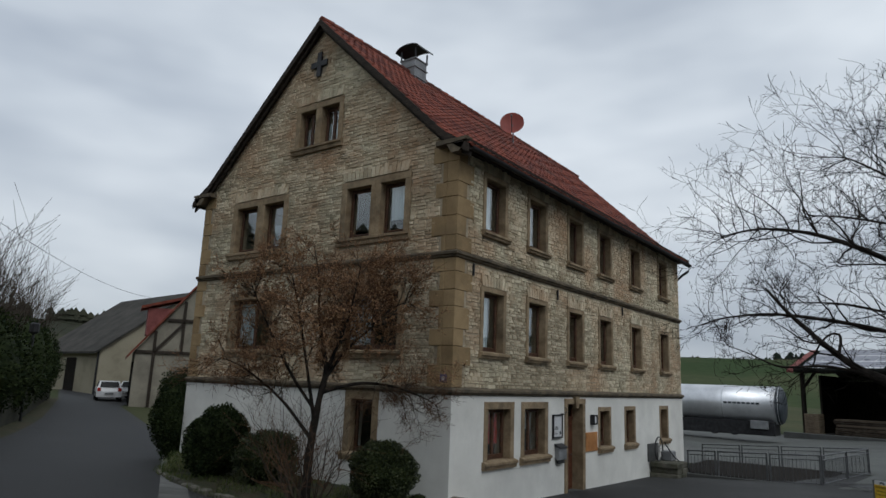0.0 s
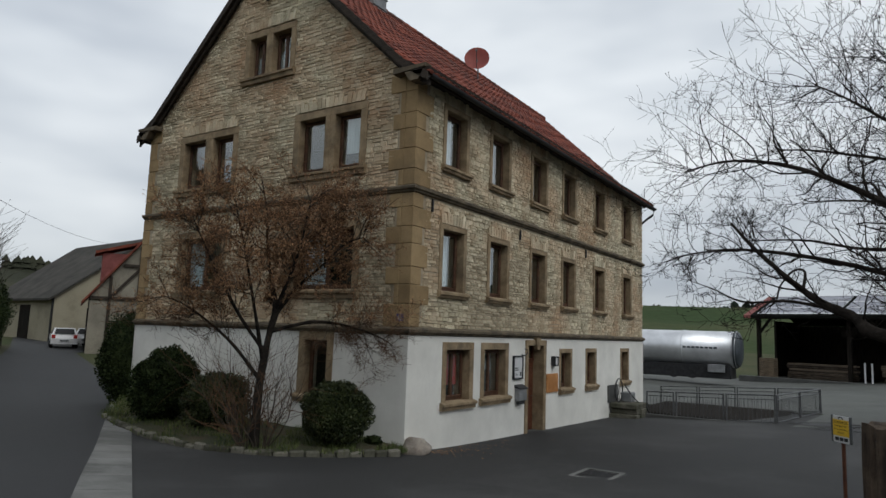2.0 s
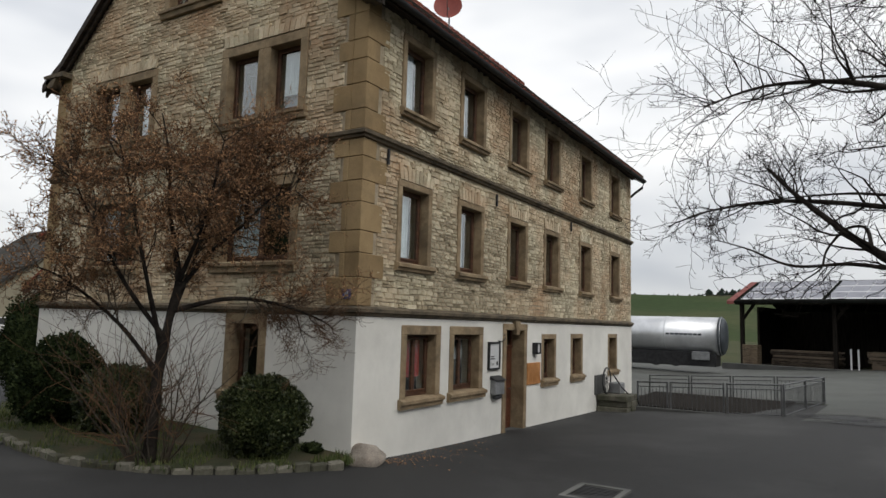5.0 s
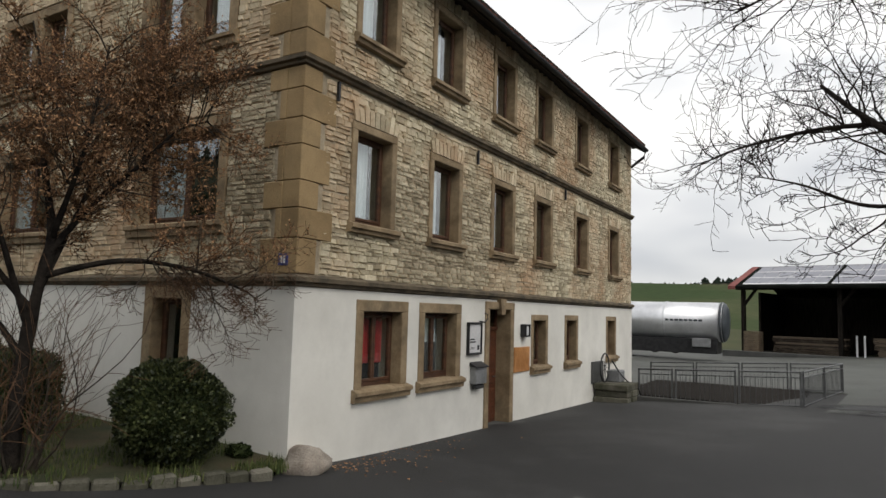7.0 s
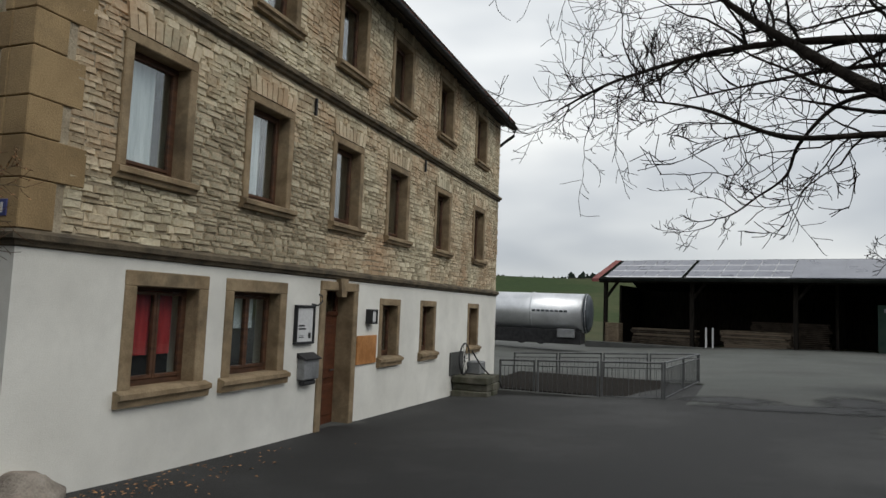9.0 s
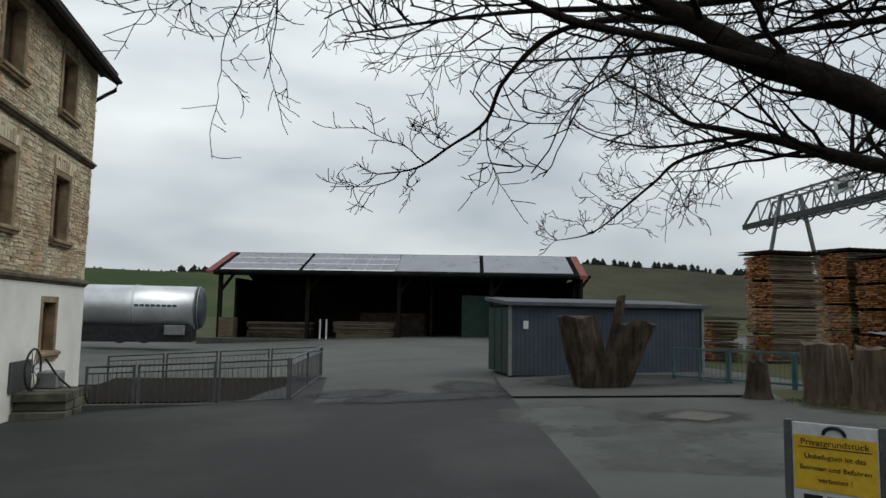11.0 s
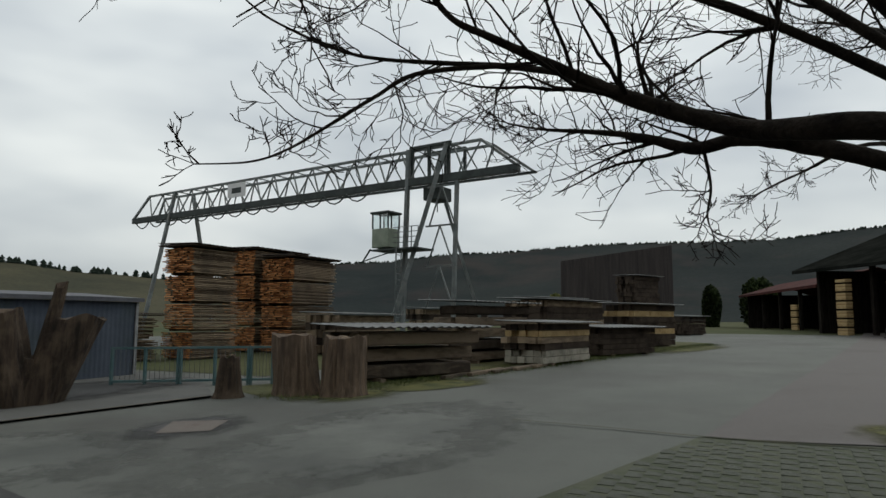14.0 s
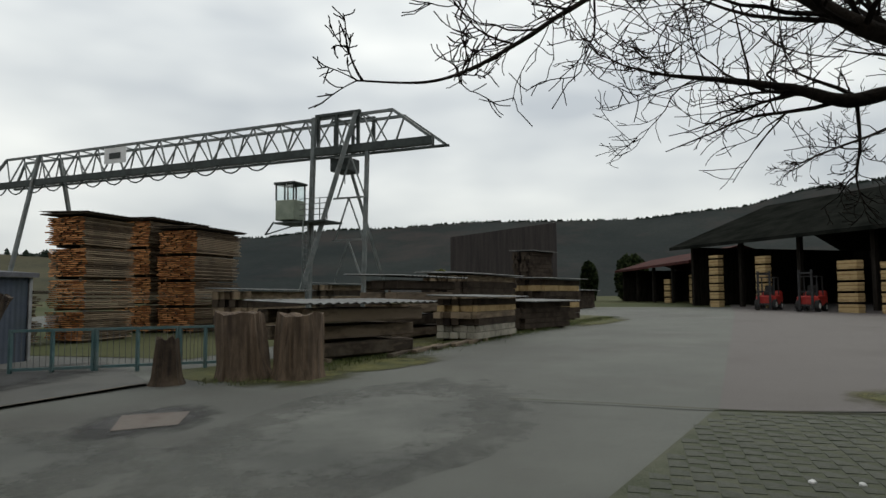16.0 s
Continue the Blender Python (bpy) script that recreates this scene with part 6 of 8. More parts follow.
# ---- board stacks, timber piles and the crane ----
def board_stack(x0, x1, y0, y1, z1, label, rnd, packs=4):
    """A tall drying stack: layers of boards with stickers, raw ends to one side, a sheet on top."""
    z0 = g((x0 + x1) / 2, (y0 + y1) / 2)
    ob = thing("board_stack", label, "board stack", ((x0 + x1) / 2, (y0 + y1) / 2, z0), "tall board stacks")
    ph = (z1 - z0 - 0.1) / packs
    for pk in range(packs):
        zp = z0 + 0.1 + pk * ph
        boards, ends = Build(), Build()
        ox, oy = rnd.uniform(-0.05, 0.05), rnd.uniform(-0.05, 0.05)
        for y in (y0 + 0.2, y1 - 0.3):
            boards.box(x0 + 0.1, x1 - 0.1, y, y + 0.1, zp - 0.08, zp)
        n = int((ph - 0.1) / 0.062)
        for k in range(n):
            z = zp + k * (ph - 0.1) / n
            y = y0 + oy
            while y < y1 + oy - 0.08:
                w = rnd.uniform(0.14, 0.26)
                e = min(y + w - 0.012, y1 + oy)
                a, c = x0 + ox + rnd.uniform(-0.07, 0.06), x1 + ox + rnd.uniform(-0.12, 0.12)
                boards.box(a, c, y + rnd.uniform(-0.03, 0.02) * (y < y0 + oy + 0.01), e, z, z + 0.036)
                ends.box(a - 0.006, a - 0.001, y, e, z, z + 0.036)
                y += w
            if k % 2 == 0:
                for sx in (0.15, 0.5, 0.85):
                    xx = x0 + (x1 - x0) * sx + ox
                    boards.box(xx, xx + 0.05, y0 + oy, y1 + oy - 0.05, z + 0.037, z + 0.057)
        part("board_layer", boards, BOARD_WOOD, ob, "grey weathered board layers", kind="stuff")
        part("board_end", ends, END_GRAIN, ob, "orange sawn board ends", kind="stuff")
    c = Build()
    m = 26
    i = c.pts([(x0 - 0.25 + (x1 - x0 + 0.5) * k / m, yy, z1 + 0.03 * (k % 2) + 0.05 * (yy > y1)) for yy in (y0 - 0.22, y1 + 0.2) for k in range(m + 1)])
    c.q += [(i + k, i + k + 1, i + m + 2 + k, i + m + 1 + k) for k in range(m)]
    c.box(x0 - 0.2, x1 + 0.2, y0 - 0.15, y1 + 0.15, z1 - 0.05, z1 - 0.01)
    part("cover_sheet", c, BOARD_DARK, ob, "dark cover sheet")
    return ob


rk = random.Random(33)
board_stack(12.4, 14.45, 31.75, 33.15, 3.56, "tall stack of orange-ended drying boards under a dark sheet", rk)
board_stack(17.0, 20.1, 33.2, 34.9, 3.95, "tall stack of orange-ended drying boards under a dark sheet", rk)
board_stack(16.95, 19.75, 31.2, 32.8, 3.55, "tall stack of orange-ended drying boards under a dark sheet", rk)
board_stack(10.9, 12.0, 33.0, 34.2, 1.15, "low stack of orange-ended boards", rk, 2)


def timber_pile(p, q, back, z1, label, rnd, rows, mats, cover=True, beams=False):
    """A pile of squared timber along p to q, running back from it, under a corrugated sheet."""
    P, Q = Vector((*p, 0)), Vector((*q, 0))
    d = (Q - P).normalized()
    n = Vector((-d.y, d.x, 0))
    L = (Q - P).length
    z0 = min(g(*p), g(*q))

    def f(u, w, z):
        r = P + d * u + n * w
        return (r.x, r.y, z)
    ob = thing("timber_pile", label, "timber pile", f(L / 2, back / 2, z0), "covered timber piles")
    for s in (0.15, 0.8):
        b = Build(f)
        b.box(L * s, L * s + 0.14, 0.02, back, z0 - 0.05, z0 + 0.1)
        part("bearer", b, BEAM_WOOD, ob, "dark timber bearer")
    hh = (z1 - z0 - 0.12) / rows
    for r in range(rows):
        sag = rnd.uniform(-0.25, 0.25)
        k = max(1, int(back / (0.42 if beams else 0.22)))
        off = rnd.uniform(0, 0.4) if beams and r < rows - 1 else 0
        if beams:
            for j in range(k):
                b = Build(f)
                s, e = rnd.uniform(-0.1, 0.6), rnd.uniform(-0.6, 0.15)
                b.cbox(s, L + e, j * back / k + 0.02 + (off if j == 0 else 0), (j + 1) * back / k - 0.02, z0 + 0.1 + r * hh, z0 + 0.1 + (r + 1) * hh - 0.085, 0.03)
                part("beam", b, mats[r % len(mats)], ob)
        else:
            b = Build(f)
            for j in range(k):
                s, e = rnd.uniform(-0.14, 0.12) + sag * 0.4, rnd.uniform(-0.14, 0.12) + sag * 0.4
                b.box(s, L + e, j * back / k + 0.008 + (abs(sag) * 0.35 if j == 0 else 0), (j + 1) * back / k - 0.008, z0 + 0.1 + r * hh, z0 + 0.1 + (r + 1) * hh - 0.018)
            part("timber_layer", b, mats[r % len(mats)], ob, kind="stuff")
    if cover:
        c = Build(f)
        m = int(L / 0.07)
        prof = [(-0.25 + (L + 0.5) * k / m, 0.022 * math.sin(k * math.pi / 1.5)) for k in range(m + 1)]
        i = c.pts([(u, w, z1 + 0.03 + dz + 0.03 * w) for w in (-0.3, back + 0.2) for u, dz in prof] + [(u, w, z1 + 0.022 + dz + 0.03 * w) for w in (-0.3, back + 0.2) for u, dz in prof])
        k = len(prof)
        c.q += [(i + j, i + j + 1, i + k + j + 1, i + k + j) for j in range(k - 1)] + [(i + 2 * k + j, i + 3 * k + j, i + 3 * k + j + 1, i + 2 * k + j + 1) for j in range(k - 1)] + [(i + j, i + 2 * k + j, i + 2 * k + j + 1, i + j + 1) for j in range(k - 1)]
        part("cover_sheet", c, COVER_SHEET, ob, "grey corrugated cover sheet")
    return ob


timber_pile((8.2, 22.15), (11.35, 20.75), 1.7, 0.82, "pile of heavy old beams under a corrugated sheet", rk, 3, [BEAM_WOOD], beams=True)
timber_pile((14.6, 20.05), (17.75, 19.5), 1.4, 0.92, "squared timber pile with fresh yellow layers under a corrugated sheet", rk, 6, [BOARD_PALE, BOARD_PALE, BOARD_DARK, BOARD_WOOD, BOARD_YELLOW, BOARD_DARK])
timber_pile((19.6, 19.5), (22.6, 18.2), 1.6, 0.74, "dark low timber pile under a corrugated sheet", rk, 5, [BOARD_DARK])
timber_pile((14.3, 22.4), (17.9, 21.6), 1.6, 1.55, "dark timber pile behind under a sagging sheet", rk, 5, [BEAM_WOOD, BOARD_DARK, BOARD_WOOD], beams=True)
timber_pile((20.6, 21.9), (25.2, 20.8), 2.0, 1.8, "long timber pile under a corrugated sheet", rk, 8, [BOARD_DARK, BOARD_WOOD, BOARD_DARK])
timber_pile((26.0, 19.6), (29.3, 18.3), 1.6, 1.72, "timber pile with pale sawn ends", rk, 7, [BOARD_DARK, BOARD_DARK, BOARD_YELLOW])
timber_pile((44.5, 22.9), (47.4, 21.7), 1.6, 4.2, "tall dark timber stack at the yard's end", rk, 14, [BOARD_DARK])
timber_pile((45.0, 19.6), (48.0, 18.6), 2.0, 1.3, "small dark timber pile on the far yard", rk, 5, [BOARD_DARK])
timber_pile((16.4, 28.4), (20.6, 28.6), 1.6, 1.2, "low board pile behind the beams", rk, 5, [BOARD_WOOD, BOARD_DARK])
timber_pile((27.5, 30.6), (33.0, 29.4), 1.6, 1.6, "low covered board pile below the crane", rk, 6, [BOARD_DARK, BOARD_WOOD])
timber_pile((30.0, 25.0), (34.0, 24.0), 1.6, 2.2, "dark covered pile before the brown hall", rk, 8, [BOARD_DARK])
for k in range(5):
    b = Build()
    x = 10.0 + k * 1.0
    b.cbox(x, x + 2.2, 21.0 - k * 0.22, 21.14 - k * 0.22, g(x, 20.8) + 0.01, g(x, 20.8) + 0.1, 0.01)
    solo("loose_beam", b, BEAM_WOOD, "loose dark beam lying on the verge", "beam", group="loose beams")

# gantry crane
C0, C1 = Vector((25.35, 24.25, 0)), Vector((29.6, 55.3, 0))
cd = (C1 - C0).normalized()
cn = Vector((-cd.y, cd.x, 0))
CL = (C1 - C0).length


def on_crane(u, w, z):
    p = C0 + cd * u + cn * w
    return (p.x, p.y, z)


crane = thing("gantry_crane", "tall grey-green lattice gantry crane over the timber yard", "crane", on_crane(7, 0, -0.3))
b = Build(on_crane)
b.box(0, CL, 0.75, 1.05, 7.8, 8.18)
b.box(0, CL, -1.0, -0.8, 8.08, 8.18)
part("girder", b, CRANE_DARK, crane, "dark lower girders")
top = Build(on_crane)
top.bar((2.2, 0.6, 9.72), (CL - 1.4, 0.6, 9.72), 0.13)
top.bar((2.2, -0.6, 9.72), (CL - 1.4, -0.6, 9.72), 0.13)
top.bar((2.2, 0.6, 9.72), (0.1, 0.9, 8.14), 0.13)
top.bar((2.2, -0.6, 9.72), (0.1, -0.9, 8.14), 0.13)
top.bar((CL - 1.4, 0.6, 9.72), (CL, 0.9, 8.14), 0.13)
top.bar((CL - 1.4, -0.6, 9.72), (CL, -0.9, 8.14), 0.13)
part("top_chord", top, CRANE_STEEL, crane, "lattice top chords")
n = 17
for k in range(n):
    u0, u1 = 2.2 + (CL - 3.6) * k / n, 2.2 + (CL - 3.6) * (k + 1) / n
    for s in (-1, 1):
        b = Build(on_crane)
        b.bar((u0, s * 0.6, 9.72), ((u0 + u1) / 2, s * 0.9, 8.14), 0.07)
        b.bar(((u0 + u1) / 2, s * 0.9, 8.14), (u1, s * 0.6, 9.72), 0.07)
        part("lattice_brace", b, CRANE_STEEL, crane)
    b = Build(on_crane)
    b.bar((u0, -0.6, 9.72), (u0, 0.6, 9.72), 0.06)
    part("cross_tie", b, CRANE_STEEL, crane)
gl = -0.25


def on_portal(u, w, z):
    """The near portal stands half a metre closer to the girder's tip."""
    return on_crane(u - 0.5, w, z)


for pu, pw, pz, qu, qw, r in ((6.9, 0.9, 9.72, 6.9, 1.3, 0.2), (4.55, 0.9, 9.72, 6.6, 3.0, 0.2), (3.9, 0.9, 8.2, 3.9, 1.3, 0.17), (6.2, -0.9, 8.2, 4.5, -3.0, 0.13)):
    b = Build(on_portal)
    b.bar((pu, pw, pz), (qu, qw, gl), r)
    part("leg", b, CRANE_STEEL, crane, "square steel leg")
for z0, z1, w in ((1.6, 3.6, 1.2), (3.6, 5.6, 1.15), (5.6, 7.6, 1.0)):
    b = Build(on_portal)
    b.bar((3.9, w, z1), (5.6, w, z1), 0.08)
    part("leg_brace", b, CRANE_STEEL, crane)
    for u in (3.95, 5.5):
        b = Build(on_portal)
        b.bar((u, w, z0), (4.75, w, z1), 0.06)
        part("leg_brace", b, CRANE_STEEL, crane)
for u in (4.5, 5.7, 6.75):
    for w in (-0.75, 0.75):
        b = Build(on_portal)
        b.bar((u, w, 8.14), (u, w, 9.82), 0.13)
        part("portal_post", b, CRANE_DARK, crane, "dark portal post")
for w in (-0.7, 0.7):
    b = Build(on_portal)
    b.bar((4.4, w, 9.84), (6.95, w, 9.84), 0.14)
    part("portal_beam", b, CRANE_DARK, crane, "dark portal head beam")
for pu, qu, side in ((CL - 4.6, CL - 4.2, 1), (CL - 4.6, CL - 5.0, -1)):
    b = Build(on_crane)
    b.bar((pu, side * 0.7, 9.72), (qu, side * 2.6, -0.4), 0.2)
    part("far_leg", b, CRANE_STEEL, crane, "far pendulum leg")
b = Build(on_portal)
b.box(6.9, 7.3, 2.7, 3.3, -0.35, 0.1)
b.box(6.9, 7.3, -3.3, -2.7, -0.35, 0.1)
b.box(3.3, 7.5, 2.85, 3.15, -0.1, 0.15)
part("bogie", b, CRANE_DARK, crane, "travel bogies")
cab = Build(on_portal)
cab.cbox(6.95, 8.0, 1.5, 2.45, 4.55, 5.5, 0.03)
cabp = part("cab", cab, CAB_PAINT, crane, "sage green driver's cab")
for u in (6.95, 7.45, 7.94):
    for w in (1.5, 2.39):
        b = Build(on_portal)
        b.box(u, u + 0.06, w, w + 0.06, 5.5, 6.25)
        part("cab_post", b, CRANE_DARK, cabp)
b = Build(on_portal)
b.cbox(6.88, 8.07, 1.43, 2.52, 6.25, 6.36, 0.02)
part("cab_roof", b, CRANE_DARK, cabp, "flat dark cab roof")
for w in (1.52, 2.41):
    b = Build(on_portal)
    b.box(7.0, 7.95, w, w + 0.02, 5.5, 6.25)
    part("cab_glass", b, GLASS, cabp, "cab window glass")
b = Build(on_portal)
b.bar((8.1, 2.4, 4.5), (8.6, 2.4, 3.9), 0.06)
b.bar((8.6, 2.4, 3.9), (6.3, 2.4, 4.4), 0.05)
b.box(5.2, 8.0, 1.0, 2.5, 4.38, 4.46)
part("platform", b, CRANE_DARK, crane, "cab platform")
for k in range(4):
    b = Build(on_portal)
    b.bar((5.0 + k * 0.4, 2.6, 4.45), (5.0 + k * 0.4, 2.6, 5.45), 0.04)
    b.bar((5.0, 2.6, 4.7 + k * 0.25), (6.5, 2.6, 4.7 + k * 0.25), 0.03)
    part("guard_rail", b, CRANE_STEEL, crane)
b = Build(on_portal)
for w in (2.35, 2.75):
    b.bar((6.2, w, 0), (6.2, w, 4.45), 0.05)
for k in range(14):
    b.bar((6.2, 2.35, 0.2 + k * 0.3), (6.2, 2.75, 0.2 + k * 0.3), 0.03)
part("ladder", b, CRANE_STEEL, crane, "steel access ladder")
b = Build(on_portal)
b.cbox(5.2, 6.2, -0.6, 0.6, 7.05, 7.75, 0.05)
b.bar((5.7, 0, 7.3), (5.7, 0, 6.5), 0.04)
part("trolley", b, CRANE_DARK, crane, "hoist trolley")
b = Build(on_crane)
b.box(19.0, 20.7, 1.0, 1.04, 8.6, 9.5)
part("board_sign", b, SIGN_WHITE, crane, "grey-white board on the lattice")
b = Build(on_crane)
b.cbox(19.4, 20.3, 1.04, 1.06, 8.85, 9.2, 0.1)
part("sign_shape", b, CRANE_DARK, crane, "dark plain shape on the board")
for k in range(13):
    u0, u1 = 8.8 + k * 1.68, 8.8 + (k + 1) * 1.68
    b = Build(on_crane)
    b.tube([(u0 + (u1 - u0) * t, 1.15, 7.82 - 0.5 * 4 * t * (1 - t)) for t in (0, .15, .3, .5, .7, .85, 1)], 0.042, 5)
    part("festoon_cable", b, CRANE_DARK, crane, "hanging festoon cable")

# brown corrugated hall and the eastern sheds
hall = thing("brown_hall", "large rust-brown clad hall beyond the yard", "hall", (76, 30, 0))
b = Build()
i = b.pts([(73.4, 36.8, -0.5), (75.6, 24.4, -0.5), (75.6, 24.4, 9.6), (73.4, 36.8, 8.0), (96, 40.5, -0.5), (98, 28, -0.5), (98, 28, 9.6), (96, 40.5, 8.0)])
b.q += [(i, i + 1, i + 2, i + 3), (i + 4, i + 7, i + 6, i + 5), (i, i + 3, i + 7, i + 4), (i + 1, i + 5, i + 6, i + 2), (i + 3, i + 2, i + 6, i + 7)]
part("wall", b, RUST_WALL, hall, "brown corrugated cladding, greyed for distance haze")
for k in range(24):
    t = k / 24
    b = Build()
    b.bar((73.35 + 2.2 * t, 36.8 - 12.4 * t, -0.5), (73.35 + 2.2 * t, 36.8 - 12.4 * t, 8.0 + 1.6 * t), 0.1)
    part("cladding_rib", b, RUST_WALL, hall)


def open_shed(name, p, q, back, ez, rz, depth, mat, label, posts, over=0.0):
    P, Q = Vector((*p, 0)), Vector((*q, 0))
    d = (Q - P).normalized()
    bk = Vector(back).normalized()
    L = (Q - P).length
    z0 = g(*p) - 0.1

    def f(u, w, z):
        r = P + d * u + bk * w
        return (r.x, r.y, z)
    ob = thing(name, label, "shed", f(L / 2, 0, z0))
    b = Build(f)
    i = b.pts([(-1, -over, ez), (L + 1, -over, ez), (L + 1, depth * .5, rz), (-1, depth * .5, rz), (L + 1, depth, ez), (-1, depth, ez)])
    j = b.pts([(-1, -over, ez - .25), (L + 1, -over, ez - .25), (L + 1, depth * .5, rz - .25), (-1, depth * .5, rz - .25), (L + 1, depth, ez - .25), (-1, depth, ez - .25)])
    b.q += [(i, i + 1, i + 2, i + 3), (i + 3, i + 2, i + 4, i + 5), (j + 3, j + 2, j + 1, j), (j + 5, j + 4, j + 2, j + 3), (i, j, j + 1, i + 1), (i + 5, i + 4, j + 4, j + 5), (i, i + 3, j + 3, j), (i + 3, i + 5, j + 5, j + 3), (i + 1, j + 1, j + 2, i + 2), (i + 2, j + 2, j + 4, i + 4)]
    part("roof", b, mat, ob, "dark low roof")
    # near-black walls and posts hold the open front's inside shade in their colour
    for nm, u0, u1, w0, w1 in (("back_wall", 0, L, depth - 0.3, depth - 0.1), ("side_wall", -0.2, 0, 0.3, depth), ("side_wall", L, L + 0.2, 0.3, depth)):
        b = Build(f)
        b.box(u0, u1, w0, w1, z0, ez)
        part(nm, b, SHED_DARK, ob, "boarded wall, inside shade worked into its near-black colour")
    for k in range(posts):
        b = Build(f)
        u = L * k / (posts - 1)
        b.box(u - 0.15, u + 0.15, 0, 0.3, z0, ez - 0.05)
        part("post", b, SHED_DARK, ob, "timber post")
    return ob


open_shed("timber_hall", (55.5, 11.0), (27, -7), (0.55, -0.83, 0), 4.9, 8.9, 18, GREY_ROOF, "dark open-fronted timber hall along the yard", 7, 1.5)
open_shed("lean_to_shed", (84, 17.0), (60, 10.5), (0.3, -0.95, 0), 4.0, 5.4, 8, DULL_RED_ROOF, "low open shed with a red-brown roof", 5, 0.8)


def yellow_pack(x, y, w, d, h, rnd, az=33):
    ob = thing("yellow_board_pack", "upright packs of fresh yellow boards at the hall front", "board stack", (0, 0, 0), "yellow board packs")
    z = 0
    while z < h - 0.2:
        b = Build()
        ph = min(0.55, h - z)
        for k in range(int(ph / 0.07)):
            b.box(-w / 2 + rnd.uniform(-.03, .03), w / 2 + rnd.uniform(-.03, .03), -d / 8, d / 8, z + k * 0.07, z + k * 0.07 + 0.06)
        part("board_pack", b, BOARD_YELLOW, ob, kind="stuff")
        z += 0.62
    ob.matrix_basis = pose(x, y, g(x, y), 0, 0, az)


for x, y, w, d, h in ((50.6, 9.7, 1.0, 2, 4.0), (45.5, 7.3, 0.9, 2, 3.7), (62, 9.0, 0.8, 2, 2.9), (64, 10.2, 0.8, 2, 2.7), (66.5, 12.4, 0.9, 1.5, 2.4), (38.6, 4.0, 1.3, 2, 3.2), (36.6, 2.3, 1.6, 2, 2.9)):
    yellow_pack(x, y, w, d, h, rk)


def forklift(x, y, az):
    ob = thing("forklift", "red forklift truck parked before the timber hall", "forklift", (0, 0, 0), "red forklifts")
    b = Build()
    b.cbox(-1.2, 0.6, -0.6, 0.6, 0.35, 0.95, 0.08)
    b.cbox(-1.25, -0.55, -0.58, 0.58, 0.8, 1.25, 0.1)
    part("body", b, FORK_RED, ob, "red body and counterweight")
    b = Build()
    for u, v in ((-0.6, -0.5), (-0.6, 0.5), (0.5, -0.5), (0.5, 0.5)):
        b.bar((u, v, 0.9), (u * 0.85, v, 2.1), 0.07)
    b.box(-0.6, 0.5, -0.55, 0.55, 2.08, 2.14)
    part("guard", b, BLACK_METAL, ob, "black overhead guard")
    b = Build()
    for v in (-0.35, 0.35):
        b.bar((0.85, v, 0.1), (0.85, v, 2.5), 0.12)
    for z in (0.4, 1.2, 2.3):
        b.bar((0.85, -0.4, z), (0.85, 0.4, z), 0.1)
    part("mast", b, BLACK_METAL, ob, "lifting mast")
    for v in (-0.25, 0.25):
        b = Build()
        b.box(0.9, 2.0, v - 0.06, v + 0.06, 0.1, 0.16)
        part("fork", b, BLACK_METAL, ob)
    b = Build()
    b.cbox(-0.5, -0.1, -0.3, 0.3, 0.95, 1.15, 0.05)
    b.cbox(-0.55, -0.42, -0.3, 0.3, 1.1, 1.6, 0.05)
    part("seat", b, RUBBER, ob, "black seat")
    for u, r in ((-0.8, 0.28), (0.45, 0.36)):
        for v in (-0.62, 0.42):
            b = Build()
            b.tube([(u, v, r), (u, v + 0.2, r)], [r, r], 16)
            wh = part("wheel", b, RUBBER, ob, "black tyre")
            b = Build()
            b.tube([(u, v - 0.012, r), (u, v + 0.212, r)], [r * 0.5] * 2, 12)
            part("rim", b, SIGN_WHITE, wh, "pale rim")
    ob.matrix_basis = pose(x, y, g(x, y), 0, 0, az)


forklift(43.6, 7.4, 155)
forklift(40.6, 5.6, 150)

# trees beyond the yard's end
YELLOW_LEAF = material("yellow_green_leaf", (0.07, 0.085, 0.02), (0.16, 0.16, 0.05), 0.8, 2, 30, 0.0, island=0.6, spec=0.05)
FAR_TREES = [(92, 21.7, 1.1, 3.0), (92, 15.9, 2.2, 3.4), (104, 46.9, 1.3, 2.8)]

# warning sign by the yard entrance
sg = thing("warning_sign", "yellow private-property warning sign between two grey posts", "sign", (0, 0, 0))
for x in (-0.02, 0.42):
    b = Build()
    b.cbox(x - 0.02, x + 0.02, -0.02, 0.02, 0.92, 1.40, 0.005)
    part("post", b, STEEL, sg, "grey steel post")
b = Build()
b.cbox(0.0, 0.40, -0.012, 0.004, 0.92, 1.39, 0.003)
panel = part("panel", b, SIGN_WHITE, sg, "white backing panel")
b = Build()
b.box(0.008, 0.392, -0.018, -0.0125, 1.04, 1.325)
part("yellow_field", b, SIGN_YELLOW, panel, "yellow printed field")
b = Build()
b.tube([(0.2 + 0.05 * math.cos(a), -0.016, 1.335 + 0.04 * math.sin(a)) for a in [math.pi * k / 10 for k in range(11)]], 0.010, 6)
part("arch_mark", b, INK, panel, "black arch-shaped mark")
b = Build()
b.box(0.03, 0.37, -0.0215, -0.019, 1.262, 1.266)
part("rule", b, INK, panel, "thin black rule")
for k in range(3):
    b = Build()
    b.box(0.05 + k * 0.11, 0.14 + k * 0.11, -0.016, -0.0125, 0.955, 1.015)
    part("print_bar", b, INK, panel, "black bar of print")


b = Build()
b.cbox(0.17, 0.23, 0.004, 0.05, -0.42, 1.2, 0.008)
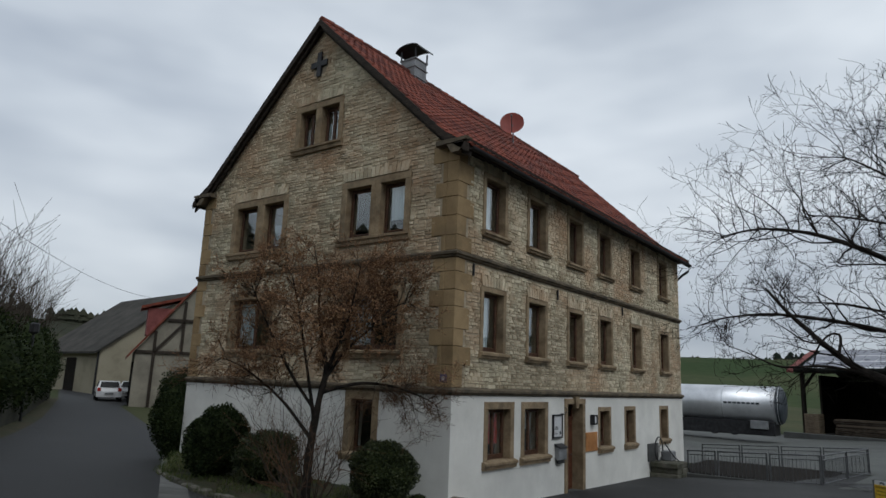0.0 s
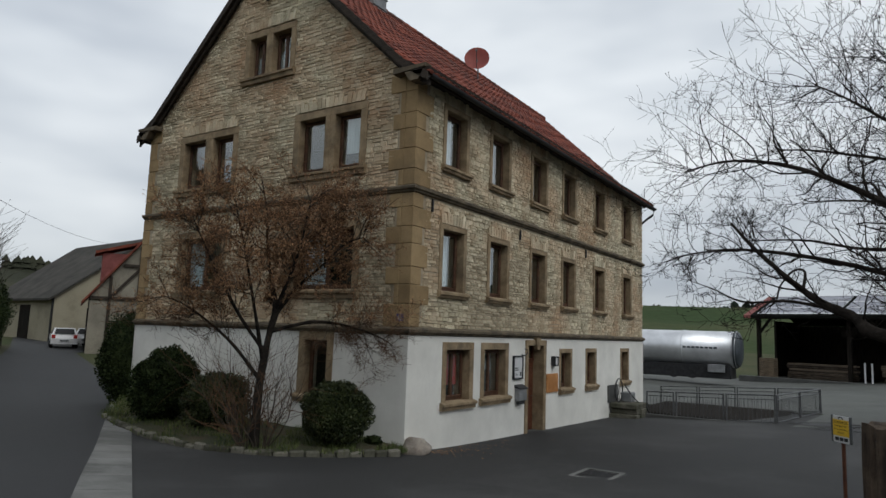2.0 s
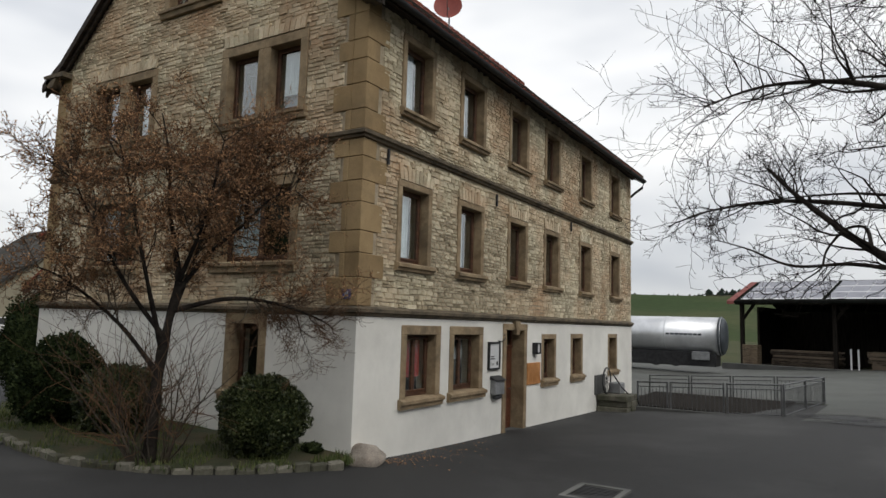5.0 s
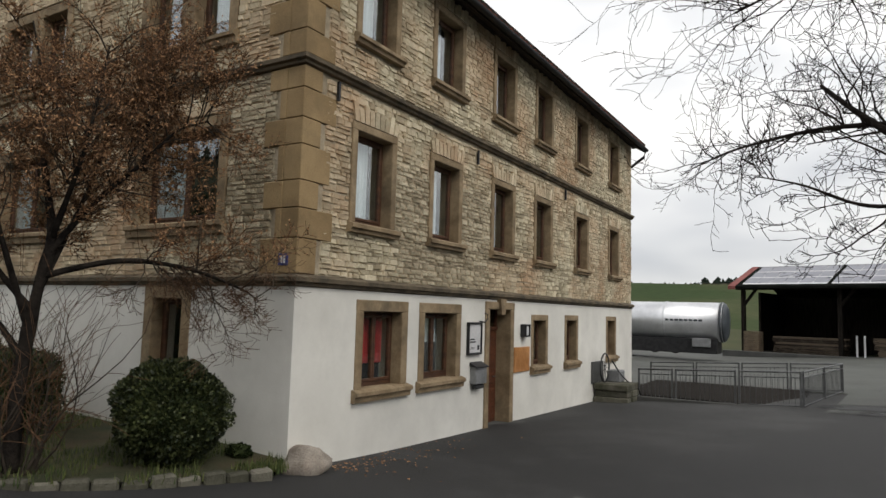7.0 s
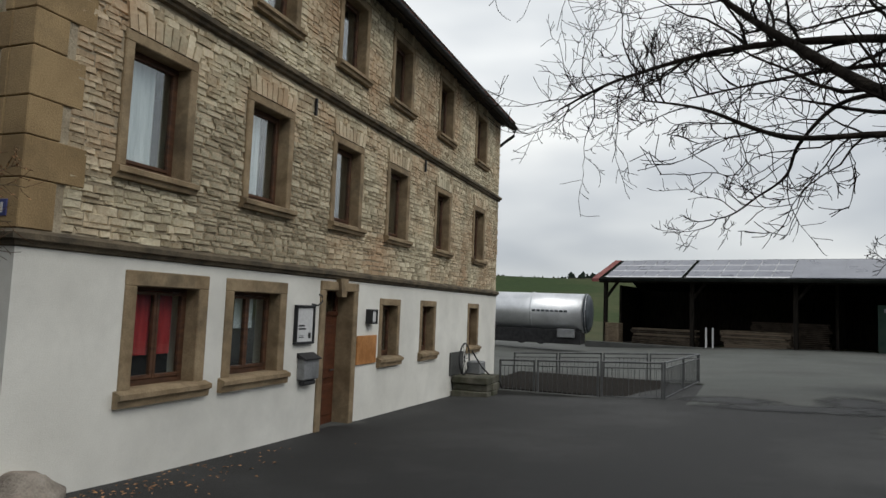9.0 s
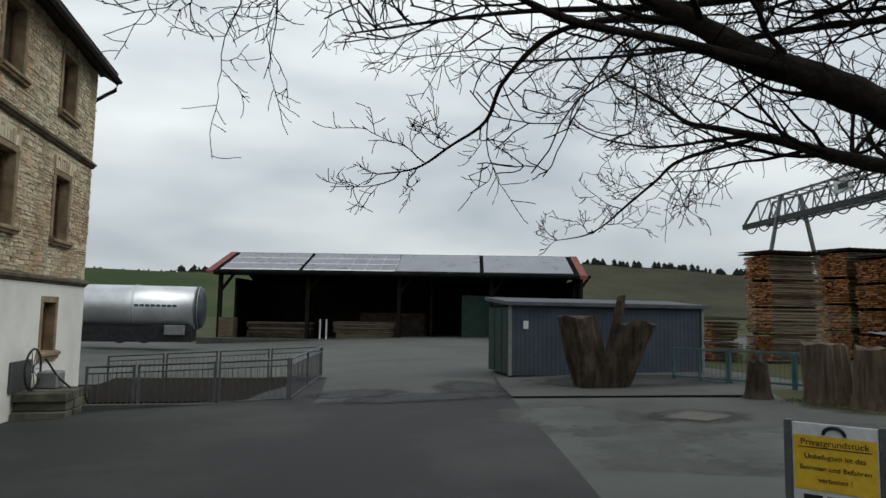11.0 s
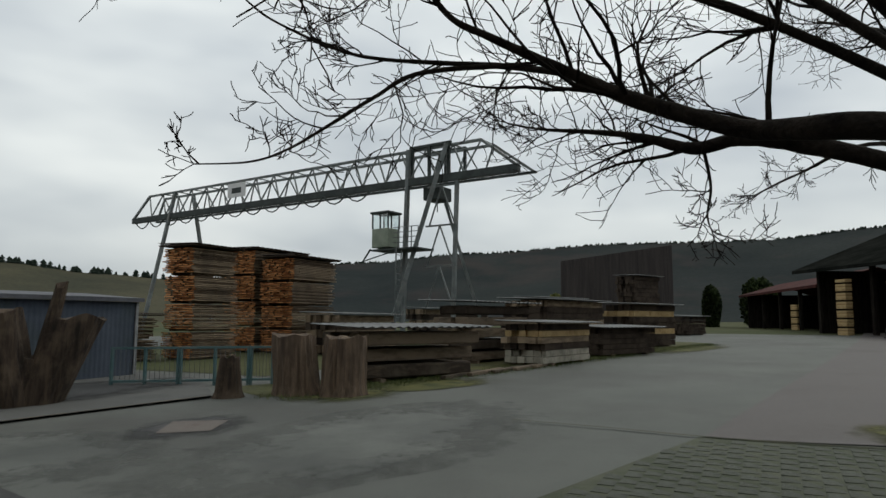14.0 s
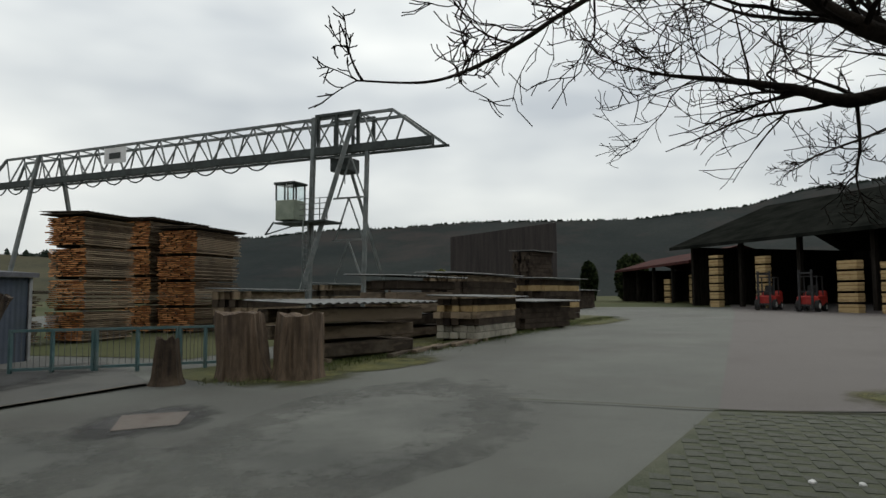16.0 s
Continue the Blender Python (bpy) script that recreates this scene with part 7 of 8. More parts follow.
part("stake", b, DOOR_WOOD, sg, "reddish brown stake")


def lettering(text, x, z, size):
    cu = bpy.data.curves.new("lettering", "FONT")
    cu.body, cu.size, cu.align_x, cu.extrude = text, size, "CENTER", 0.0008
    cu.materials.append(INK)
    ob = new("lettering", cu)
    ob.parent = panel
    ob.matrix_basis = pose(x, -0.0205, z, 90, 0, 0)


lettering("Privatgrundstück", 0.2, 1.275, 0.047)
lettering("Unbefugten ist das", 0.2, 1.205, 0.038)
lettering("Betreten und Befahren", 0.2, 1.145, 0.036)
lettering("verboten !", 0.2, 1.085, 0.038)
sg.matrix_basis = pose(-1.66, 13.64, 0.745 - 1.12, 0, 0, -48) @ Matrix.Diagonal((0.8, 0.8, 0.8, 1))

# pavers under the tree
pvb = Build()
i = pvb.pts([(-.5, -.5, 0), (.5, -.5, 0), (.5, .5, 0), (-.5, .5, 0), (-.48, -.475, 1), (.48, -.475, 1), (.48, .475, 1), (-.48, .475, 1)])
pvb.q += [(i + 4, i + 5, i + 6, i + 7)] + [(i + j, i + (j + 1) % 4, i + 4 + (j + 1) % 4, i + 4 + j) for j in range(4)]
PM = pvb.mesh("paver", PAVER)
pave = thing("paver_field", "mossy grey concrete pavers with grassy joints", "pavement", (2.5, 13, g(2.5, 13)), kind="structure")
prest = Build()
pr = random.Random(17)
count = 0
for r in range(44):
    for c in range(17):
        x, y = 4.55 - c * 0.25 - (0.125 if r % 2 else 0), 16.2 - r * 0.17
        z = g(x, y) - 0.031
        if y > 16.1 - (x - 1.1) * 0.33 - pr.uniform(0, 0.12):
            continue
        m = pose(x, y, z, pr.uniform(-.2, .2), pr.uniform(-.2, .2), pr.uniform(-0.8, 0.8)) @ Matrix.Diagonal((0.245, 0.165, 0.046 + pr.uniform(-0.0015, 0.002), 1))
        if count < 290 and c < 16:
            o = hang(new("paver", PM), pave)
            o.matrix_basis = m
            count += 1
        else:
            i = len(prest.v)
            prest.v += [tuple(m @ Vector(q)) for q in pvb.v]
            prest.q += [tuple(i + t for t in qd) for qd in pvb.q]
part("paver_rest", prest, PAVER_JOINED, pave, "mossy pavers", kind="stuff")
for k in range(3):
    b = Build()
    x, y = 1.9 - k * 0.02, 14.55 - k * 0.34
    lump(b, x, y, g(x, y) + 0.02, 0.034, 0.03, 0.02, k * 2.1, 0.3, 1.5, 10, 6)
    solo("white_stone", b, SIGN_WHITE, "small white stone on the pavers", "stone", group="white stones")

# ---- garden bed before the gable ----
KB = [(-16.6, 11.3), (-14.8, 10.6), (-13.1, 10.2), (-11.3, 10.1), (-10.0, 10.5), (-9.3, 11.4), (-8.85, 12.7)]


def kerb_at(t):
    ds = [0]
    for p, q in zip(KB, KB[1:]):
        ds.append(ds[-1] + math.dist(p, q))
    s = t * ds[-1]
    for k in range(len(KB) - 1):
        if s <= ds[k + 1] + 1e-9:
            w = (s - ds[k]) / (ds[k + 1] - ds[k])
            return tuple(KB[k][j] * (1 - w) + KB[k + 1][j] * w for j in (0, 1))
    return KB[-1]


def soil_z(x, y, t):
    return g(x, y) + 0.08 + 0.22 * t * cl((-x - 8.8) / 2.0, 0, 1) + 0.02 * noise.noise(Vector((x * 2, y * 2, 0)))


b = Build()
nu, nv = 60, 14
for i in range(nu + 1):
    p = kerb_at(i / nu)
    q = (-19.0 + 9.85 * i / nu, 13.29)
    for j in range(nv + 1):
        x, y = p[0] * (1 - j / nv) + q[0] * j / nv, p[1] * (1 - j / nv) + q[1] * j / nv
        b.pts([(x, y, soil_z(x, y, j / nv))])
b.q = [(i * (nv + 1) + j, i * (nv + 1) + j + 1, (i + 1) * (nv + 1) + j + 1, (i + 1) * (nv + 1) + j) for i in range(nu) for j in range(nv)]
bed_pts = list(b.v)
solo("garden_bed", b, SOIL, "mossy brown garden bed along the gable wall", "ground", "structure", smooth=True)
kerb = thing("garden_kerb", "row of low mossy kerb stones round the garden bed", "kerb", (*KB[3], g(*KB[3])), kind="structure")
kr = random.Random(3)
nk = 34
for k in range(nk):
    p, q = kerb_at(k / nk), kerb_at((k + 0.93) / nk)
    P, Q = Vector((*p, g(*p))), Vector((*q, g(*q)))
    b = Build()
    b.cbox(0, (Q - P).length, -0.07 + kr.uniform(-0.02, 0.02), 0.07, -0.06, 0.11 + kr.uniform(-0.03, 0.03), 0.025)
    ob = part("kerb_stone", b, KERB, kerb)
    ob.matrix_basis = pose(P.x, P.y, P.z, kr.uniform(-4, 4), kr.uniform(-3, 3), math.degrees(math.atan2(Q.y - P.y, Q.x - P.x)) + kr.uniform(-5, 5))


def blades(name, spots, mat, label, rnd, h=0.09):
    b = Build()
    for x, y, z in spots:
        a = rnd.uniform(0, 6.28)
        w, hh, ln = 0.008, h * rnd.uniform(0.5, 1.4), rnd.uniform(0.01, 0.06)
        dx, dy = math.cos(a), math.sin(a)
        b.quad((x - dy * w, y + dx * w, z - 0.01), (x + dy * w, y - dx * w, z - 0.01), (x + dx * ln, y + dy * ln, z + hh))
    return solo(name, b, mat, label, "grass", "stuff")


gr2 = random.Random(8)
spots = []
for _ in range(9000):
    v = bed_pts[gr2.randrange(len(bed_pts))]
    x, y = v[0] + gr2.uniform(-.12, .12), v[1] + gr2.uniform(-.15, .15)
    if noise.noise(Vector((x * 1.1, y * 1.1, 3))) > -0.15:
        spots.append((x, y, v[2]))
blades("bed_grass", spots, GRASS, "short rough grass on the garden bed", gr2)
spots = []
for _ in range(10000):
    t = gr2.random()
    x, y = 5.6 + 26 * t + gr2.uniform(-.4, .4), 22.25 - 5.2 * t + gr2.gauss(0, 0.3)
    spots.append((x, y, g(x, y) + 0.01))
blades("verge_blades", spots, GRASS, "short yellow-green grass along the yard verge", gr2, 0.07)


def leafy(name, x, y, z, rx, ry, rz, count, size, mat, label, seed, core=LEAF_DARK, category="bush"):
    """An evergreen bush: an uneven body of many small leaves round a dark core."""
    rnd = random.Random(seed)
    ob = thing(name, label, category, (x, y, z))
    # solid core; dark leaf colour stands in for the shade between leaves
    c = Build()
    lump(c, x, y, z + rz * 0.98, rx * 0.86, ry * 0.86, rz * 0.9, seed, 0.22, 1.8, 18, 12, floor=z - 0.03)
    part("inner_core", c, core, ob, "solid core filling the shaded inside", smooth=True)
    b = Build()
    for _ in range(count):
        d = Vector((rnd.gauss(0, 1), rnd.gauss(0, 1), rnd.gauss(0, 1))).normalized()
        k = (1 + 0.18 * noise.noise(d * 1.8 + Vector((seed, seed * 1.7, seed * .3))) + 0.07 * noise.noise(d * 6 + Vector((seed, 0, 0)))) * rnd.uniform(0.84, 1.04)
        p = Vector((x + d.x * rx * k, y + d.y * ry * k, max(z, z + rz * 0.98 + d.z * rz * k)))
        t = (d + Vector((rnd.uniform(-1, 1), rnd.uniform(-1, 1), rnd.uniform(-.6, 1)))).normalized()
        a = t.cross(Vector((rnd.uniform(-1, 1), rnd.uniform(-1, 1), rnd.uniform(-1, 1)))).normalized() * size * rnd.uniform(0.6, 1.2)
        e = t * size * rnd.uniform(1.0, 2.0)
        b.quad(p - e * 0.5, p + a * 0.5, p + e * 0.5, p - a * 0.5)
    part("leaves", b, mat, ob, "small dense leaves", kind="stuff")
    return ob


def bz(x, y):
    return g(x, y) + 0.14


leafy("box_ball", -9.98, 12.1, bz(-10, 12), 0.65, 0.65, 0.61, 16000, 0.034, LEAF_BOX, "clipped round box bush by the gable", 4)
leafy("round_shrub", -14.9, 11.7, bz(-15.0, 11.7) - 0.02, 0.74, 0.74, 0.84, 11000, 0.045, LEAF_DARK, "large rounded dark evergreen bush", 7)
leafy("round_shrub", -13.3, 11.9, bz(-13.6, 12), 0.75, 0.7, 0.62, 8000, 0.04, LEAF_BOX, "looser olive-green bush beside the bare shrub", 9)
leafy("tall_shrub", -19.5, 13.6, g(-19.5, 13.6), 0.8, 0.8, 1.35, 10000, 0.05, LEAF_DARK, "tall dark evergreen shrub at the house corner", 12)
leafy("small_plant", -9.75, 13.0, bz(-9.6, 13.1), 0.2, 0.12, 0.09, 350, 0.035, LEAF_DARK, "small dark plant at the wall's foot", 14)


# ---- bare trees ----
def grow(out, p, d, length, r, rnd, level, spec, up=0.06, segs=5):
    """One branch as a bent taper, with its side shoots."""
    path, rad = [Vector(p)], [r]
    d = Vector(d).normalized()
    pos = Vector(p)
    for s in range(segs):
        d = (d + Vector((rnd.gauss(0, 1), rnd.gauss(0, 1), rnd.gauss(0, 0.8))) * spec["bend"] + Vector((0, 0, up))).normalized()
        pos = pos + d * (length / segs)
        path.append(pos.copy())
        rad.append(max(spec["min_r"], r * (1 - (s + 1) / segs * 0.8)))
    out[min(level, len(out) - 1)].tube(path, rad, 5 if level < 2 else 3, cap=False)
    if level < spec["levels"]:
        for _ in range(spec["kids"][level]):
            t = rnd.uniform(0.15, 1.0)
            k = min(int(t * segs), segs - 1)
            q = path[k].lerp(path[k + 1], t * segs - k)
            ax = (path[k + 1] - path[k]).normalized()
            side = ax.cross(Vector((rnd.gauss(0, 1), rnd.gauss(0, 1), rnd.gauss(0, 1)))).normalized()
            nd = ax * rnd.uniform(0.35, 0.9) + side * rnd.uniform(0.5, 1.0)
            grow(out, q, nd, length * rnd.uniform(0.30, 0.58), max(spec["min_r"], rad[k] * 0.55), rnd, level + 1, spec, up, max(3, segs - 1))


def follow(path, r0, r1, builder, n=9):
    """A limb through given places, smoothed and slightly knotted."""
    pts = [Vector(p) for p in path]
    fine = []
    for k in range(len(pts) - 1):
        a, b, c, d = pts[max(k - 1, 0)], pts[k], pts[k + 1], pts[min(k + 2, len(pts) - 1)]
        for q in range(8):
            t = q / 8
            fine.append(0.5 * ((2 * b) + (c - a) * t + (2 * a - 5 * b + 4 * c - d) * t * t + (3 * b - a - 3 * c + d) * t ** 3))
    fine.append(pts[-1])
    m = len(fine) - 1
    rad = [(r0 + (r1 - r0) * (k / m) ** 0.8) * (1 + 0.12 * noise.noise(fine[k] * 2.5) + 0.14 * noise.noise(fine[k] * 9)) for k in range(m + 1)]
    builder.tube(fine, rad, n)
    return fine, rad


tree = thing("bare_tree", "large bare spreading tree with dark bark and fine twigs", "tree", (1.0, 12.2, g(1, 12.2)))
tb = Build()
follow([(1.0, 12.2, g(1, 12.2) - 0.1), (0.98, 12.2, 0.3), (0.92, 12.3, 1.1), (0.8, 12.5, 1.9)], 0.44, 0.30, tb, 16)
part("trunk", tb, BARK, tree, "thick dark trunk", smooth=True)
limb_paths = [
    ([(0.9, 12.35, 1.2), (0.1, 12.85, 1.68), (-1.05, 13.25, 1.92), (-1.31, 13.47, 2.14), (-1.58, 13.56, 2.28), (-1.73, 13.64, 2.36), (-2.01, 13.78, 2.58), (-2.33, 13.99, 2.88), (-2.79, 14.26, 3.36), (-3.16, 14.54, 3.82)], 0.135, 0.02, 14),
    ([(-0.55, 13.07, 1.81), (-0.62, 13.62, 1.9), (-0.48, 13.92, 1.96), (-0.32, 14.15, 2.03), (-0.36, 14.45, 2.14), (-0.40, 14.75, 2.27), (-0.52, 15.06, 2.43), (-0.63, 15.23, 2.51), (-0.79, 15.44, 2.61), (-0.92, 15.6, 2.69), (-1.08, 15.74, 2.88), (-1.35, 16.0, 3.15)], 0.078, 0.008, 20),
    ([(-0.5, 15.0, 2.41), (-0.34, 15.5, 2.6), (-0.4, 15.95, 2.68), (-0.6, 16.27, 2.69), (-0.8, 16.48, 2.72), (-1.1, 16.74, 2.84), (-1.25, 16.85, 2.95)], 0.024, 0.005, 11),
    ([(-0.45, 15.3, 2.54), (-0.8, 15.85, 2.46), (-0.9, 16.12, 2.32), (-1.07, 16.32, 2.13), (-1.17, 16.53, 1.99), (-1.28, 16.71, 1.91), (-1.47, 16.95, 1.88)], 0.018, 0.004, 7),
    ([(0.92, 12.4, 1.5), (0.8, 13.3, 1.98), (0.76, 14.1, 2.24), (0.77, 14.5, 2.22), (0.76, 14.78, 2.31), (0.85, 15.0, 2.4), (0.83, 15.32, 2.46), (0.75, 15.65, 2.5), (0.66, 15.95, 2.58)], 0.08, 0.003, 20),
    ([(0.78, 14.45, 2.2), (0.86, 14.42, 1.95), (0.86, 14.45, 1.75), (0.9, 14.42, 1.62)], 0.014, 0.004, 5),
    ([(-2.01, 13.78, 2.58), (-2.05, 14.6, 2.95), (-2.27, 15.03, 3.0), (-2.5, 15.27, 2.76), (-2.59, 15.4, 2.51), (-2.81, 15.52, 2.35), (-3.03, 15.61, 2.2), (-3.3, 15.67, 2.15)], 0.026, 0.005, 9),
    ([(-1.6, 13.56, 2.28), (-2.2, 13.62, 2.4), (-2.81, 13.47, 2.38), (-3.3, 13.5, 2.6), (-3.7, 13.7, 2.75)], 0.03, 0.005, 12),
    ([(1.0, 12.4, 1.7), (2.2, 13.2, 2.45), (3.05, 13.8, 2.42), (3.4, 14.2, 2.3)], 0.03, 0.006, 9),
    ([(0.8, 12.5, 1.8), (0.4, 13.0, 3.3), (-0.3, 13.8, 4.6), (-1.2, 14.3, 5.6), (-1.8, 14.5, 6.1)], 0.06, 0.010, 26),
    ([(0.9, 12.4, 1.8), (1.3, 12.2, 3.5), (1.4, 11.9, 5.4), (1.2, 12.0, 7.2)], 0.075, 0.012, 22),
    ([(0.8, 12.5, 1.9), (-0.4, 12.8, 3.3), (-1.8, 13.2, 4.3), (-3.0, 14.0, 4.8), (-4.0, 14.8, 4.9)], 0.07, 0.010, 24),
    ([(0.8, 12.5, 1.8), (0.2, 14.0, 3.5), (-1.0, 16.0, 4.3), (-2.2, 17.6, 4.7)], 0.055, 0.010, 20),
    ([(1.0, 12.4, 1.8), (2.5, 12.8, 3.3), (4.0, 13.5, 4.3)], 0.07, 0.010, 12),
    ([(0.6, 12.9, 2.1), (-1.2, 13.7, 2.9), (-2.8, 14.3, 3.3), (-3.9, 14.9, 3.35), (-4.6, 15.4, 3.25)], 0.05, 0.007, 20),
    ([(0.4, 13.2, 3.2), (-1.0, 14.8, 3.3), (-2.2, 16.2, 3.7), (-3.4, 17.4, 3.9)], 0.045, 0.009, 14),
    ([(0.8, 12.5, 1.9), (0.0, 13.5, 4.0), (-1.5, 15.0, 5.0), (-2.6, 16.2, 5.5)], 0.05, 0.010, 24),
    ([(0.9, 12.5, 2.0), (0.5, 13.5, 4.5), (-0.3, 15.0, 6.1), (-1.0, 16.0, 7.0)], 0.05, 0.010, 24),
    ([(0.8, 12.6, 2.0), (0.4, 14.5, 3.2), (-0.6, 17.0, 3.8), (-1.4, 19.0, 4.4)], 0.045, 0.010, 12),
    ([(0.9, 12.5, 2.0), (1.2, 14.5, 4.0), (0.8, 17.0, 5.2), (0.2, 19.0, 5.8)], 0.05, 0.010, 14),
]
levels = [Build(), Build(), Build(), Build()]
tr = random.Random(77)
SPEC = {"bend": 0.2, "min_r": 0.0032, "levels": 3, "kids": [0, 5, 4, 0]}
for path, r0, r1, kids in limb_paths:
    lb = Build()
    fine, rad = follow(path, r0, r1, lb, 10)
    part("limb", lb, BARK, tree, "dark rough limb", smooth=True)
    high = sum(p.z for p in fine) / len(fine) > 3.0
    for _ in range(int(kids * 1.6) if high else kids):
        k = tr.randrange(len(fine) // 5, len(fine) - 1)
        ax = (fine[k + 1] - fine[k]).normalized()
        side = ax.cross(Vector((tr.gauss(0, 1), tr.gauss(0, 1), tr.gauss(0, 0.6)))).normalized()
        nd = ax * tr.uniform(0.4, 1.0) + side * tr.uniform(0.5, 0.9) + Vector((0, 0, 0.2))
        near = fine[k].z < 3.3
        reach = (0.38 if rad[k] < 0.013 else 0.62 if rad[k] < 0.03 else 0.8) if near else (0.8 if fine[k].z < 4 else 1.15)
        grow(levels, fine[k], nd, reach * tr.uniform(0.7, 1.5), max(0.008 if high else 0.006, min(0.024 if high else 0.018, rad[k] * (0.5 if high else 0.38))), tr, 1, SPEC, 0.05, 7)
    for _ in range(3):
        ax = (fine[-1] - fine[-4]).normalized()
        nd = ax + Vector((tr.gauss(0, 0.5), tr.gauss(0, 0.5), tr.gauss(0, 0.4)))
        grow(levels, fine[-1], nd, tr.uniform(0.12, 0.28), 0.004, tr, 2, SPEC, 0.03, 4)
for k, nm in ((1, "branches"), (2, "twigs"), (3, "fine_twigs")):
    part(nm, levels[k], TWIG, tree, "bare dark twigs", kind="stuff")

shrub = thing("russet_shrub", "multi-stemmed bare shrub with russet buds before the gable", "shrub", (-10.62, 10.65, bz(-10.62, 10.65)))
sr = random.Random(41)
base = Vector((-10.62, 10.65, bz(-10.62, 10.65) - 0.05))
lv = [Build(), Build(), Build(), Build()]
SS = {"bend": 0.2, "min_r": 0.0028, "levels": 3, "kids": [0, 11, 8, 0]}
spread = [[(0, 0, 0), (0.02, 0, 1.0), (0.12, 0, 1.9), (0.22, 0, 2.5), (0.14, 0.05, 2.95), (0.0, 0.1, 3.6), (-0.05, 0.1, 4.3), (-0.2, 0.1, 5.0)], [(0.2, 0, 2.35), (0.6, 0.1, 2.95), (1.05, 0.1, 3.4), (1.45, 0, 3.8), (1.8, 0, 3.95)],
          [(1.1, 0.1, 3.35), (1.1, 0.2, 4.0), (1.4, 0.3, 4.6)], [(0.1, 0, 1.7), (-0.4, -0.2, 2.4), (-0.9, -0.3, 3.3), (-1.3, -0.3, 4.1)], [(0.04, 0, 1.2), (-0.6, 0.2, 1.9), (-1.4, 0.3, 2.5), (-1.9, 0.3, 2.7)],
          [(0.16, 0, 2.1), (0.9, 0.1, 2.3), (1.6, 0.1, 2.25), (2.2, 0.1, 2.05), (2.45, 0.1, 1.9)], [(0.14, 0.05, 2.0), (0.4, 0.5, 3.2), (0.6, 0.7, 4.3)], [(0.07, 0, 1.5), (-0.1, -0.5, 2.6), (-0.3, -0.7, 3.6), (-0.5, -0.8, 4.4)], [(0.22, 0, 2.5), (0.6, -0.3, 3.5), (0.8, -0.4, 4.6)]]
stems = [[(0.76 * r - 0.65 * d, 0.65 * r + 0.76 * d, z) for r, d, z in st] for st in spread]
for k, st in enumerate(stems):
    b = Build()
    fine, rad = follow([base + Vector(p) for p in st], 0.095 if k == 0 else 0.042, 0.008, b, 8)
    part("stem", b, BARK, shrub, "dark bent stem", smooth=True)
    for _ in range(22):
        q = sr.randrange(len(fine) // 3, len(fine) - 1)
        ax = (fine[q + 1] - fine[q]).normalized()
        side = ax.cross(Vector((sr.gauss(0, 1), sr.gauss(0, 1), sr.gauss(0, 1)))).normalized()
        grow(lv, fine[q], ax * 0.6 + side * 0.8, sr.uniform(0.45, 1.0), 0.010, sr, 1, SS, 0.05, 5)
for _ in range(34):
    a = sr.uniform(0, 6.28)
    d = Vector((math.cos(a) * 0.4, math.sin(a) * 0.4, 1))
    grow(lv, base + Vector((math.cos(a) * 0.25, math.sin(a) * 0.25, 0)), d, sr.uniform(1.3, 2.3), 0.014, sr, 2, SS, 0.04, 6)
for k, nm in ((1, "branches"), (2, "twigs"), (3, "fine_twigs")):
    part(nm, lv[k], BARK_SHRUB if k < 3 else SHRUB_TWIG, shrub, "thin brown twigs", kind="stuff")
buds = Build()
for v in lv[3].v[::2]:
    if v[2] > 1.9 and sr.random() < 0.5:
        p = Vector(v)
        t = Vector((sr.gauss(0, 1), sr.gauss(0, 1), sr.gauss(0, 1))).normalized() * 0.02
        s = t.cross(Vector((sr.gauss(0, 1), sr.gauss(0, 1), sr.gauss(0, 1)))).normalized() * 0.009
        buds.quad(p - t, p + s, p + t, p - s)
part("buds", buds, LEAF_RED, shrub, "russet buds and dry leaves", kind="stuff")

# ---- across the road: wall, hedge, whips; village buildings; cars ----
wall_line = [(-16.8, 4.0), (-24.6, 9.7), (-36.4, 16.0), (-46, 20.8), (-54, 24.9)]
rw = thing("roadside_wall", "low dark stone wall along the far side of the road", "wall", (*wall_line[1], g(*wall_line[1])), kind="structure")
for p, q in zip(wall_line, wall_line[1:]):
    b = Build()
    P, Q = Vector((*p, g(*p) + 0.55)), Vector((*q, g(*q) + 0.55))
    b.bar(P, Q, 0.4, 1.5)
    part("wall_section", b, MOSSY_WALL, rw, "dull stone wall section")
lh = random.Random(6)
for k in range(9):
    t = k / 8 * 3.4
    i = min(int(t), 3)
    w = t - i
    x, y = wall_line[i][0] * (1 - w) + wall_line[i + 1][0] * w - 0.3, wall_line[i][1] * (1 - w) + wall_line[i + 1][1] * w - 0.7
    leafy("hedge_bush", x, y, g(x, y), 1.8, 1.7, 2.3 + lh.uniform(-.25, .4), 4500, 0.09, LEAF_DARK, "dark overgrown evergreen hedge behind the roadside wall", 20 + k, category="hedge")
